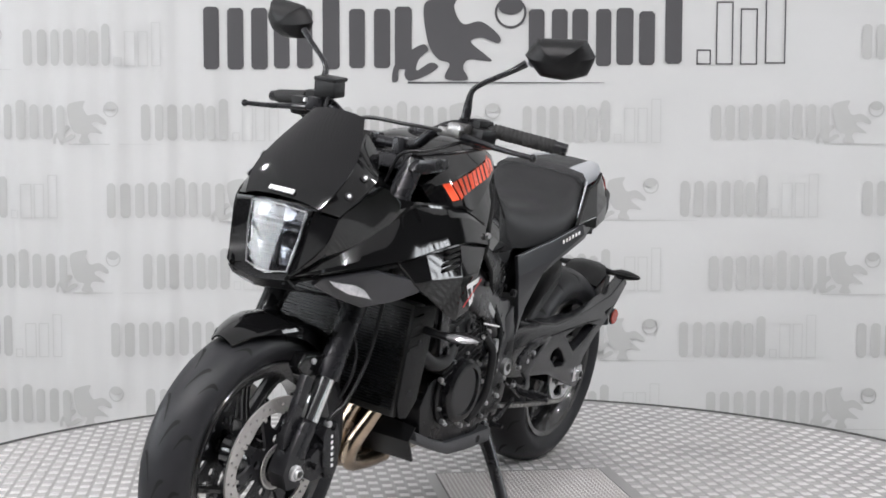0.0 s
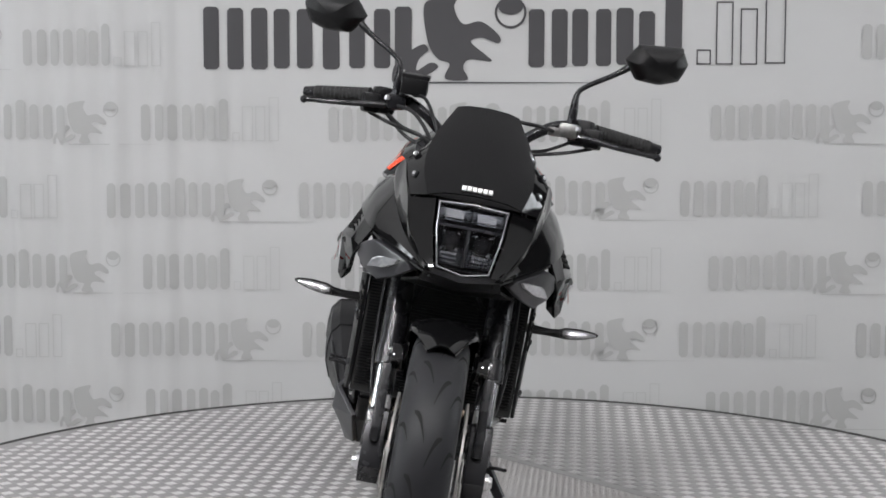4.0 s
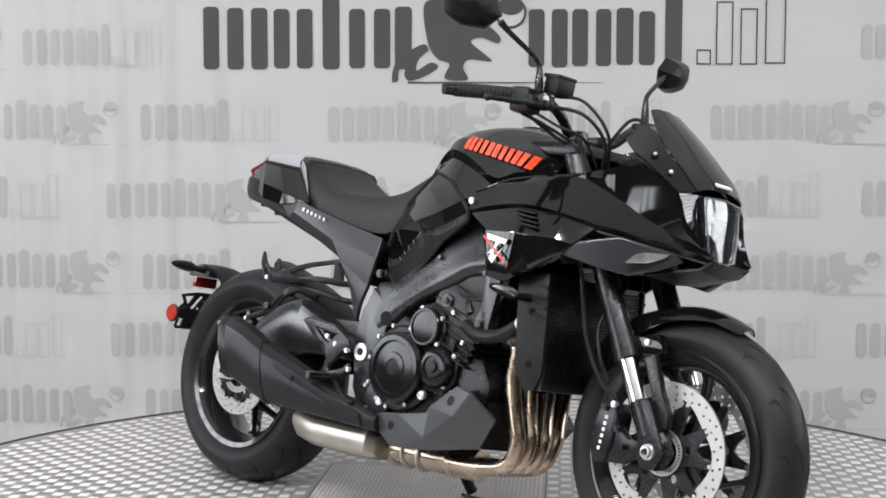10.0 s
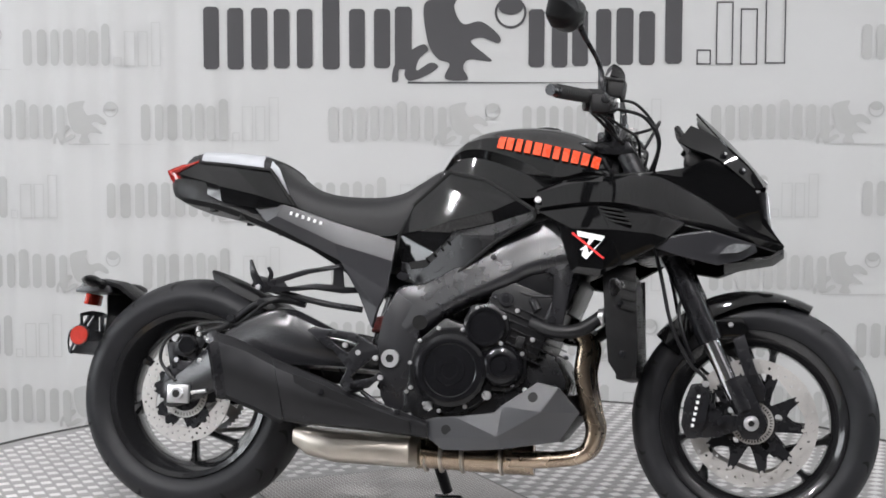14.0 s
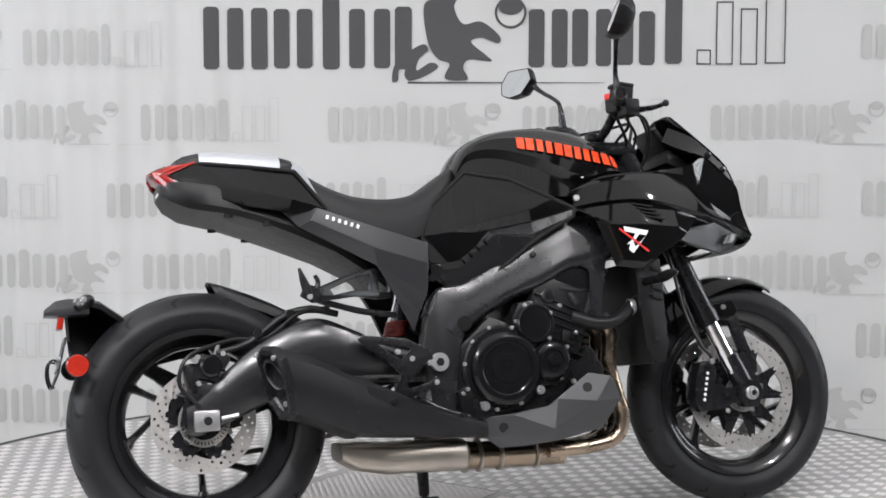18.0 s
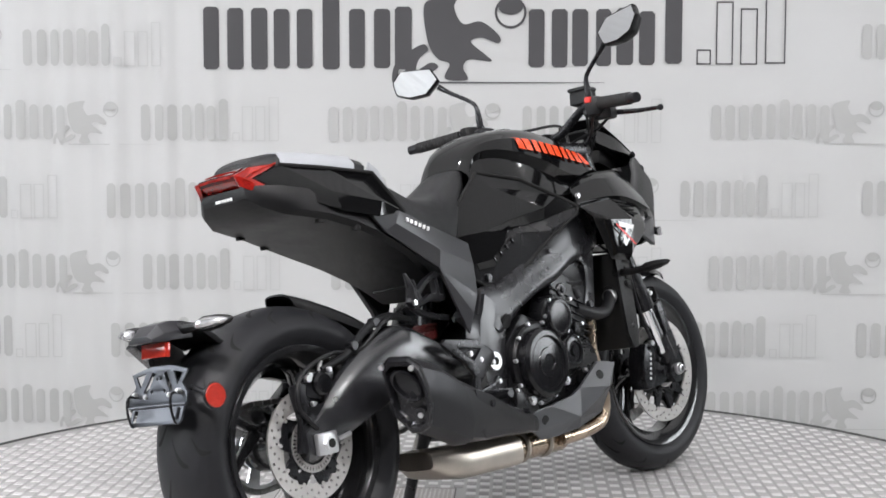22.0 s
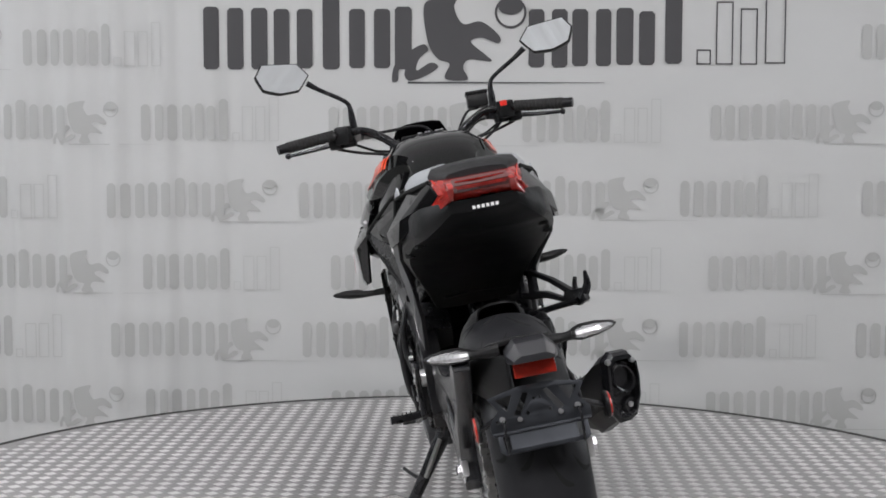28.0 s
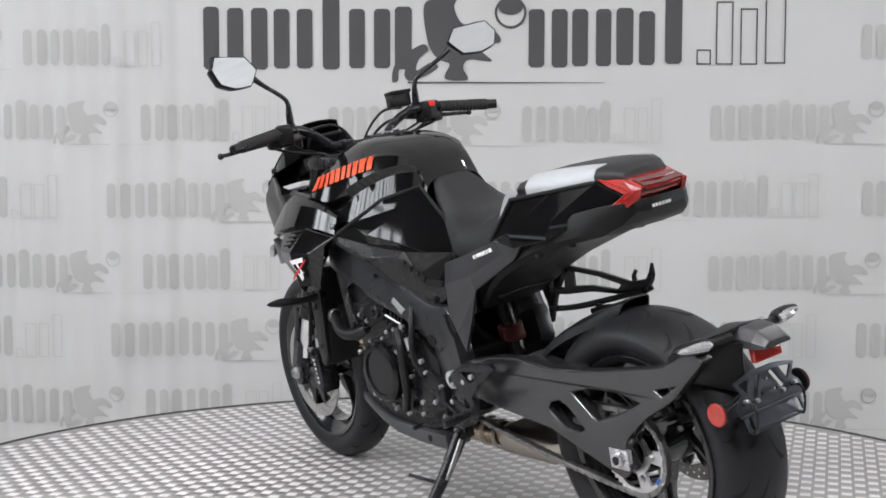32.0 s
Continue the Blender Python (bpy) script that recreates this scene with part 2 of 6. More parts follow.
def sheet(rows, thick=0.004, n=1, m=1, bm=None, bevel=0.0):
    """A bent panel through rows of points (equal counts), with a thickness."""
    rows = [spline(r, n) if n > 1 else [Vector(p) for p in r] for r in rows]
    if m > 1:
        cols = [spline([r[j] for r in rows], m) for j in range(len(rows[0]))]
        rows = [[c[i] for c in cols] for i in range(len(cols[0]))]
    own = loft(rows, closed=False, caps=False)
    bmesh.ops.recalc_face_normals(own, faces=own.faces)
    geom = bmesh.ops.solidify(own, geom=list(own.faces), thickness=thick)
    if bevel:
        soften(own, bevel)
    return merge(own, bm)


def poly3(points, thick, toward, bm=None, bevel=0.0):
    """A facet panel: a closed outline of 3D points, thickened along the vector toward."""
    own = bmesh.new()
    d = Vector(toward).normalized() * thick
    a = [own.verts.new(Vector(p)) for p in points]
    b = [own.verts.new(Vector(p) + d) for p in points]
    own.faces.new(a)
    own.faces.new(list(reversed(b)))
    n = len(a)
    for i in range(n):
        own.faces.new((a[i], b[i], b[(i + 1) % n], a[(i + 1) % n]))
    bmesh.ops.triangulate(own, faces=[f for f in own.faces if len(f.verts) > 4])
    if bevel:
        soften(own, bevel, 2, 20)
    return merge(own, bm)


def cut_plate(loops, thick, m, bm=None):
    """A flat plate with holes: the first loop is its outline, the rest are openings; stands in the plane of m."""
    cu = bpy.data.curves.new("plate", "CURVE")
    cu.dimensions, cu.fill_mode, cu.extrude = "2D", "BOTH", thick / 2
    for loop in loops:
        s = cu.splines.new("POLY")
        s.points.add(len(loop) - 1)
        for p, q in zip(s.points, loop):
            p.co = (q[0], q[1], 0, 1)
        s.use_cyclic_u = True
    ob = bpy.data.objects.new("plate", cu)
    me = bpy.data.meshes.new_from_object(ob)
    own = bmesh.new()
    own.from_mesh(me)
    bpy.data.objects.remove(ob)
    bpy.data.curves.remove(cu)
    bpy.data.meshes.remove(me)
    bmesh.ops.remove_doubles(own, verts=own.verts, dist=1e-5)
    own.transform(m)
    return merge(own, bm)


def circle(x, y, r, n=24, a0=0.0):
    return [(x + r * math.cos(a0 + 2 * math.pi * k / n), y + r * math.sin(a0 + 2 * math.pi * k / n)) for k in range(n)]


def bolt(at, out, r=0.006, h=0.006, bm=None):
    """A socket screw head that points along out."""
    a, o = Vector(at), Vector(out).normalized()
    bm = rod(a - o * 0.004, a + o * h * 0.7, r, 12, bm)
    return rod(a + o * h * 0.6, a + o * h, r * 0.72, 12, bm)


def hole_shade(target, x, z, s, r, parent, name="hole"):
    """A near-black disc laid on a part's outer face, for hole shade, seen along y."""
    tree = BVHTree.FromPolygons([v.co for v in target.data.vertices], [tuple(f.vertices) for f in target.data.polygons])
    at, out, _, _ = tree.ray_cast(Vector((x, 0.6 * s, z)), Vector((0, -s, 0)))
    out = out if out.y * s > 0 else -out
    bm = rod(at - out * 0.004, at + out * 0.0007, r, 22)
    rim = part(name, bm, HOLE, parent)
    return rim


def mirrored(points, s):
    return [(p[0], p[1] * s, p[2]) for p in points]


def bolts(name, spots, material, parent, r=0.006, h=0.006, fix=None):
    """One small screw head for each (place, outward way)."""
    for at, out in spots:
        bm = bolt(at, out, r, h)
        part(name, fix(bm) if fix else bm, material, parent)

# ---------------------------------------------------------------- the shop round the stage


def structure(name, bm, material, label, angle=32):
    return tagged(link_mesh(name, bm, material, angle), label, kind="structure")


structure("floor", block((0, (ROOM_BACK + ROOM_FRONT) / 2, LOW - 0.05), (2 * ROOM_X + 0.4, ROOM_BACK - ROOM_FRONT + 0.4, 0.1), 0), CONCRETE,
          "smooth grey concrete shop floor around the stage")
structure("wall_north", block((0, ROOM_BACK + 0.1, 1.7), (2 * ROOM_X + 0.4, 0.2, 3.9), 0), PLASTER, "plain white wall behind the printed backdrop")


def pierced_wall(name, sx, span, label):
    """A side wall with one long window opening."""
    bm = block((sx * (ROOM_X + 0.1), -2.3, 0.42), (0.2, 10.4, 1.16), 0)
    block((sx * (ROOM_X + 0.1), -2.3, 3.0), (0.2, 10.4, 1.2), 0, bm=bm)
    for y0, y1 in ((-7.5, span[0]), (span[1], 2.9)):
        block((sx * (ROOM_X + 0.1), (y0 + y1) / 2, 1.7), (0.2, y1 - y0, 1.4), 0, bm=bm)
    return structure(name, bm, PLASTER, label)


pierced_wall("wall_east", 1, EAST, "grey shop wall with a window")
pierced_wall("wall_west", -1, WEST, "grey shop wall with a long window")
roof = []
for i in range(361):
    x = -ROOM_X - 0.2 + (2 * ROOM_X + 0.4) * i / 360
    roof.append([(x, y, ROOM_H + 0.003 * (1 if (i // 2) % 2 else -1)) for y in (-6.0, ROOM_BACK + 0.2)])
ceiling = structure("ceiling", sheet(roof, 0.05), CEIL, "pale translucent corrugated roof with grey ribs", angle=10)
ribs = bmesh.new()
for i in range(150):
    block((-ROOM_X + 0.10 + 0.0625 * i, (ROOM_BACK - 6.0) / 2, ROOM_H - 0.022), (0.006, ROOM_BACK + 6.0, 0.022), 0, bm=ribs)
structure("ceiling_boards", block((0, (ROOM_FRONT - 6.2) / 2, ROOM_H + 0.02), (2 * ROOM_X + 0.4, -ROOM_FRONT - 6.0, 0.06), 0), PLASTER, "plain grey ceiling boards at the far end of the shop")
structure("ceiling_ribs", ribs, RIB, "grey ribs under the roof sheets")
structure("wall_south", block((0, ROOM_FRONT - 0.1, 1.72), (2 * ROOM_X + 0.4, 0.2, 3.76), 0), PLASTER, "plain grey shop wall")
for sx in (-1, 1):
    structure("backdrop", block((sx * (ROOM_X + 1.6), -1.6, 1.9), (0.05, 9, 5), 0), DAY, "bright daylight seen outside the shop windows")
    structure("backdrop", block((sx * (ROOM_X + 1.5), -1.6, 0.25), (0.05, 9, 1.3), 0), HEDGE, "green hedge outside the shop windows")
for k, (sx, (y0, y1)) in enumerate(((-1, WEST), (1, EAST))):
    w = bpy.data.objects.new("window_%d" % (k + 1), None)
    scene.collection.objects.link(w)
    tagged(w, "long white-framed unglazed shop opening with upright bars", kind="structure")
    fr = bmesh.new()
    for z in (1.03, 2.37):
        block((sx * (ROOM_X + 0.1), (y0 + y1) / 2, z), (0.08, y1 - y0, 0.06), 0.004, bm=fr)
    count = round((y1 - y0) / 0.28)
    for i in range(count + 1):
        block((sx * (ROOM_X + 0.1), y0 + 0.03 + (y1 - y0 - 0.06) * i / count, 1.7), (0.08, 0.06 if i % 4 else 0.10, 1.28), 0.004, bm=fr)
    part("window_frame", fr, WINFRAME, w)
for px, py in LAMPS:
    lampo = bpy.data.objects.new("hanging_lamp", None)
    scene.collection.objects.link(lampo)
    lampo.location = (px, py, ROOM_H - 0.12)
    tagged(lampo, "round white hanging hall lamp, lit", "ceiling light", "hanging hall lamps")
    part("housing", lathe([(0.02, 0.10), (0.05, 0.08), (0.085, -0.06), (0.095, -0.125), (0.090, -0.125), (0.08, -0.06), (0.02, 0.03)], (0, 0, 0), 32, "z"), WINFRAME, lampo)
    part("diffuser", lathe([(0, -0.10), (0.082, -0.10), (0.082, -0.104), (0, -0.104)], (0, 0, 0), 32, "z"), TUBE, lampo)
    part("cord", rod((0, 0, 0.09), (0, 0, 0.118), 0.006, 8), EDGE, lampo)


def fold(x, z):
    """Depth of the hanging cloth: gentle folds towards its left end."""
    k = max(0.0, min(1.0, (-0.75 - x) / 0.5))
    return WALL_Y + 0.007 * k * (math.sin(x * 31 + 0.3 * math.sin(z * 2)) + 0.6 * math.sin(x * 57 + 1.0 + 0.2 * z)) + 0.004 * math.sin(x * 5.0)


# the printed cloth, one hanging thing with its prints
cloth_thing = tagged(new("backdrop_banner"), "large hanging light grey cloth banner with rows of printed lettering bars", "banner")
xs = [-3.6 + 0.02 * i for i in range(361)]
cloth = part("cloth", loft([[(x, fold(x, z), z) for z in (LOW, 0.4, 1.0, 1.6, 2.3, 3.0)] for x in xs], closed=False, caps=False), CLOTH, cloth_thing, angle=60)


def on_cloth(u, v):
    """A place on the cloth by its picture coordinates."""
    return (u - 805.5) * 0.0024395, 1.6185 - v * 0.0024395 * 1.003


def bar(bm, u0, v0, u1, v1, lift=0.004, slant=0.0, step=0.03):
    """A printed bar between two corners, laid on the folds of the cloth."""
    x0, z0 = on_cloth(u0, v0)
    x1, z1 = on_cloth(u1, v1)
    n = max(1, int((x1 - x0) / step))
    r = min(0.012, (x1 - x0) / 3, (z0 - z1) / 3)
    rows = []
    stops = sorted({0.0, r, x1 - x0 - r, x1 - x0, *[(x1 - x0) * i / n for i in range(n + 1)]})
    for d in stops:
        x = x0 + d
        c = r if d < 1e-9 or d > x1 - x0 - 1e-9 else 0.0
        rows.append([(x + slant * (z0 - z1), fold(x, z0) - lift, z0 - c), (x, fold(x, z1) - lift, z1 + c)])
    return loft(rows, closed=False, caps=False, bm=bm)


# stems of the large dark word: (left, top, right, bottom)
LARGE = [(358, 12, 386, 122), (400, 14, 429, 122), (443, 14, 472, 122), (483, 16, 511, 120), (524, 16, 552, 120), (570, -6, 600, 122),
         (617, 16, 645, 120), (661, 16, 690, 120), (698, 12, 728, 122), (935, 16, 963, 118), (976, 16, 1004, 118), (1012, 16, 1040, 116),
         (1054, 16, 1081, 116), (1090, 14, 1120, 114), (1130, 20, 1158, 114), (1176, -6, 1206, 112)]
for q in LARGE:
    part("letter_bar", bar(bmesh.new(), *q), PRINT_DARK, cloth_thing)


def outline_print(bm, pts, width=0.006, lift=0.005):
    """A thin printed line through picture places."""
    q = [on_cloth(*p) for p in pts]
    for (xa, za), (xb, zb) in zip(q, q[1:]):
        d = Vector((xb - xa, zb - za)).normalized() * (width / 2)
        n = Vector((-d.y, d.x))
        f = [bm.verts.new((x, fold(x, z) - lift, z)) for x, z in ((xa - d.x + n.x, za - d.y + n.y), (xb + d.x + n.x, zb + d.y + n.y), (xb + d.x - n.x, zb + d.y - n.y), (xa - d.x - n.x, za - d.y - n.y))]
        bm.faces.new(f)
    return bm


for x0, y0, x1, y1 in ((1233, 88, 1256, 112), (1267, 4, 1295, 112), (1310, 16, 1338, 112), (1354, -24, 1388, 110)):
    part("outlined_bar", outline_print(bmesh.new(), [(x0, y0), (x1, y0), (x1, y1), (x0, y1), (x0, y0)]), PRINT_DARK, cloth_thing)


def emblem(name, u, v, k, material, lift=0.004):
    """The plain emblem between the two halves of the word: a ball, a swept body and a ground line."""
    bm = bmesh.new()
    shapes = [
        [(58, 14), (76, -2), (118, -8), (112, 14), (128, 42), (160, 38), (192, 62), (190, 76), (160, 66), (142, 74), (168, 96), (178, 108), (140, 104), (128, 118), (136, 140), (96, 138), (104, 112), (84, 104), (66, 76)],
        [(2, 142), (6, 116), (24, 96), (56, 78), (66, 88), (50, 104), (46, 124), (70, 110), (84, 118), (60, 134), (34, 142), (24, 132), (28, 112), (14, 124), (12, 142)],
    ]
    for s in shapes:
        s = [(q.x, q.y) for q in spline([(a, b, 0) for a, b in s], 5, True)]
        f = [bm.verts.new((x, fold(x, z) - lift, z)) for x, z in (on_cloth(u + a * k, v + b * k) for a, b in s)]
        bm.faces.new(f)
    ring = [(212 + 26 * math.cos(t * math.pi / 12), 22 + 26 * math.sin(t * math.pi / 12)) for t in range(25)]
    outline_print(bm, [(u + a * k, v + b * k) for a, b in ring], 0.010 * k, lift + 0.001)
    cap = [(212 + 22 * math.cos(t * math.pi / 10), 12 + 14 * math.sin(t * math.pi / 10)) for t in range(20)]
    bm.faces.new([bm.verts.new((x, fold(x, z) - lift - 0.001, z)) for x, z in (on_cloth(u + a * k, v + b * k) for a, b in cap)])
    x0, z0 = on_cloth(u + 30 * k, v + 143 * k)
    x1, z1 = on_cloth(u + 378 * k, v + 147 * k)
    zc = (z0 + z1) / 2
    vs = [bm.verts.new((x, fold(x, zc) - lift, z)) for x, z in ((x0, zc + 0.004 * k), (x1, zc + 0.001 * k), (x1, zc - 0.001 * k), (x0, zc - 0.004 * k))]
    bm.faces.new(vs)
    return part(name, bm, material, cloth_thing)


emblem("large_emblem", 691, 0, 1.0, PRINT_DARK)
SMALL = [(0, 6, 17, 68), (25, 6, 42, 68), (50, 6, 67, 68), (74, 4, 90, 66), (98, 4, 114, 66), (122, -4, 139, 66), (146, 4, 162, 66), (170, 4, 186, 66), (194, 6, 210, 68),
         (345, 4, 361, 68), (370, 4, 386, 68), (393, 4, 409, 68), (418, 4, 434, 68), (441, 2, 457, 68), (462, 6, 478, 68), (484, -6, 500, 68)]
STARTS = [(-308, 48), (1525, 36), (-100, 180), (580, 182), (1260, 178), (-498, 318), (182, 318), (862, 314), (1532, 312), (-100, 446), (583, 446), (1260, 446),
          (-494, 568), (186, 568), (863, 566), (1527, 566), (-98, 690), (583, 690), (1258, 690)]
for u, v in STARTS:
    for a, b, c, d in SMALL:
        if -60 < u + a < 1640:
            part("letter_bar", bar(bmesh.new(), u + a, v + b, u + c, v + d), PRINT_GREY, cloth_thing)
    if -200 < u + 190 < 1600:
        emblem("emblem", u + 186, v + 2, 0.5, PRINT_GREY)
    if -60 < u + 510 < 1600:
        for x0, y0, x1, y1 in ((508, 54, 520, 68), (526, 8, 544, 68), (550, 8, 566, 68), (574, -8, 590, 68)):
            line = outline_print(bmesh.new(), [(u + x0, v + y0), (u + x1, v + y0), (u + x1, v + y1), (u + x0, v + y1), (u + x0, v + y0)], 0.004)
            part("outlined_bar", line, PRINT_PALE, cloth_thing)

# ---------------------------------------------------------------- the turntable
DISC_R = 1.69
turntable = tagged(new("turntable"), "round raised turntable of aluminium tread plate with a dark edge", "turntable")
part("deck", lathe([(0, 0), (DISC_R, 0), (DISC_R, -0.012), (DISC_R - 0.01, -0.04), (0, -0.04)], (0, 0, 0), 96, "z"), TREAD, turntable, "aluminium tread plate deck")
part("edge_band", lathe([(DISC_R, 0.003), (DISC_R + 0.016, 0.003), (DISC_R + 0.016, -0.15), (DISC_R, -0.15)], (0, 0, 0), 128, "z", closed=True), EDGE, turntable, "dark rubber edge band")
tagged(structure("stage_base", lathe([(0, -0.05), (DISC_R - 0.06, -0.05), (DISC_R - 0.06, LOW), (0, LOW)], (0, 0, 0), 64, "z"), EDGE, "dark drum under the turntable deck"))


CELL = 0.0375


def ridge(verts, faces, x, y, ang, long, wide, high):
    """One raised bar of the tread: a low roof with sloped ends."""
    c, s = math.cos(ang), math.sin(ang)
    k = len(verts)
    for dx, dy, z in ((-long / 2, -wide / 2, 0), (long / 2, -wide / 2, 0), (long / 2, wide / 2, 0), (-long / 2, wide / 2, 0),
                      (-long * 0.45, -wide * 0.24, high), (long * 0.45, -wide * 0.24, high), (long * 0.45, wide * 0.24, high), (-long * 0.45, wide * 0.24, high)):
        verts.append((x + c * dx - s * dy, y + s * dx + c * dy, z + 0.0002))
    faces += [(k + 4, k + 5, k + 6, k + 7), (k, k + 1, k + 5, k + 4), (k + 1, k + 2, k + 6, k + 5), (k + 2, k + 3, k + 7, k + 6), (k + 3, k, k + 4, k + 7)]


def bar_group(verts, faces, x, y, ang, cell=CELL, n=5):
    """Five parallel bars, the unit of the chequered tread."""
    for i in range(n):
        off = (i - (n - 1) / 2) * cell * 0.74 / n
        ridge(verts, faces, x - math.sin(ang) * off, y + math.cos(ang) * off, ang, cell * 0.78, cell * 0.150, cell * 0.036)


def tread_mesh(name, verts, faces, material):
    me = bpy.data.meshes.new(name)
    me.from_pydata(verts, [], faces)
    me.materials.append(material)
    return me


# chequered groups: the 300 on one stretch of the deck stand alone, the rest are joined
verts, faces, single, dull_verts, dull_faces = [], [], [], [], []
turn0 = radians(32)
U, V = Vector((0.85, 0.527)), Vector((-0.527, 0.85))
PATCH0, PATCH_U, PATCH_V = Vector((-0.36, -0.215)), 0.66, 0.50
span = int(1.7 / CELL) + 1
for i in range(-span, span + 1):
    for j in range(-span, span + 1):
        x, y = i * CELL, j * CELL
        px, py = x * math.cos(turn0) - y * math.sin(turn0), x * math.sin(turn0) + y * math.cos(turn0)
        rel = Vector((px, py)) - PATCH0
        if math.hypot(px, py) > DISC_R - 0.03 or (-0.02 < rel.dot(U) < PATCH_U + 0.02 and -0.02 < rel.dot(V) < PATCH_V + 0.02):
            continue
        # bars one way carry a glint in their colour; cross bars keep the plate's
        ang = turn0 + (math.pi / 2 if (i + j) % 2 else 0)
        if (i + j) % 2:
            bar_group(dull_verts, dull_faces, px, py, ang)
        elif len(single) < 300 and 0.50 < px < 1.60 and -0.8 < py < 0.4:
            single.append((px, py, ang))
        else:
            bar_group(verts, faces, px, py, ang)
rest = new("tread_pattern", tread_mesh("tread_pattern", verts, faces, BARS))
rest.parent = turntable
tagged(rest, "polished raised bars of the tread plate, coloured pale for their glint", kind="stuff")
dull = new("tread_cross_pattern", tread_mesh("tread_cross_pattern", dull_verts, dull_faces, TREAD))
dull.parent = turntable
tagged(dull, "cross bars between the polished tread bars, in the plate colour without glint", kind="stuff")
verts, faces = [], []
bar_group(verts, faces, 0, 0, 0)
group_mesh = tread_mesh("tread_tile", verts, faces, BARS)
for px, py, ang in single:
    g = new("tread_tile", group_mesh)
    g.location, g.rotation_euler = (px, py, 0), (0, 0, ang)
    g.parent = turntable
# the worn patch beside the hub, with a finer tread
corners = [PATCH0, PATCH0 + U * PATCH_U, PATCH0 + U * PATCH_U + V * PATCH_V, PATCH0 + V * PATCH_V]
bm = bmesh.new()
bm.faces.new([bm.verts.new((q.x, q.y, 0.0012)) for q in corners])
patch = part("worn_patch", bm, FINE, turntable, "worn brownish plate with a fine tread")
verts, faces = [], []
for i in range(int(PATCH_U / 0.0125)):
    for j in range(int(PATCH_V / 0.0125)):
        q = PATCH0 + U * (0.008 + 0.0125 * i) + V * (0.008 + 0.0125 * j)
        ridge(verts, faces, q.x, q.y, radians(32 + (90 if (i + j) % 2 else 0)), 0.010, 0.004, 0.0018)
fine = new("fine_tread_pattern", tread_mesh("fine_tread_pattern", verts, faces, BARS))
fine.parent = turntable
tagged(fine, "fine raised bars of the worn plate", kind="stuff")
bm = bmesh.new()
for q0, q1 in zip(corners, corners[1:] + corners[:1]):
    d = (q1 - q0).normalized() * 0.0016
    n = Vector((-d.y, d.x))
    bm.faces.new([bm.verts.new((q.x, q.y, 0.0016)) for q in (q0 + n, q1 + n, q1 - n, q0 - n)])
part("patch_seam", bm, EDGE, turntable, "dark seam")

# ---------------------------------------------------------------- the motorcycle
# Built in its own space: x forward, y to its left, z up, the ground between the wheels at the origin.
bike = tagged(new("motorcycle"), "black sporty motorcycle with orange-red tank lettering, leaning on its stand", "motorcycle")

STEER_AT = Vector((0.362, 0, 1.0))
STEER_DIR = Vector((-0.469, 0, 1)).normalized()
STEER = Matrix.Translation(STEER_AT) @ Matrix.Rotation(radians(-3.2), 4, STEER_DIR) @ Matrix.Translation(-STEER_AT)


def steered(bm):
    bm.transform(STEER)
    return bm


def axled(bm):
    """Parts carried by the front axle: they sit a little ahead of the fork line and turn with it."""
    bm.transform(Matrix.Translation((0.009, 0, 0)))
    return steered(bm)


def fork_x(z):
    return 0.728 - 0.469 * (z - 0.30)


# ---- wheels
def tyre_profile(r_out, half, r_rim, n=22):
    """Round tyre section, bead to bead, as (radius, side)."""
    out = [(r_rim - 0.004, -half * 0.66), (r_rim + 0.008, -half * 0.80)]
    height = r_out - r_rim
    for i in range(n + 1):
        a = -1 + 2 * i / n
        side = half * math.sin(a * math.pi / 2)
        rise = math.cos(a * math.pi / 2) ** 0.86
        out.append((r_rim + height * (0.36 + 0.64 * rise), side))
    out += [(r_rim + 0.008, half * 0.80), (r_rim - 0.004, half * 0.66), (r_rim - 0.012, half * 0.5), (r_rim - 0.012, -half * 0.5)]
    return out


def surface_radius(prof, side):
    body = prof[2:-4]
    return float(np.interp(side, [p[1] for p in body], [p[0] for p in body]))


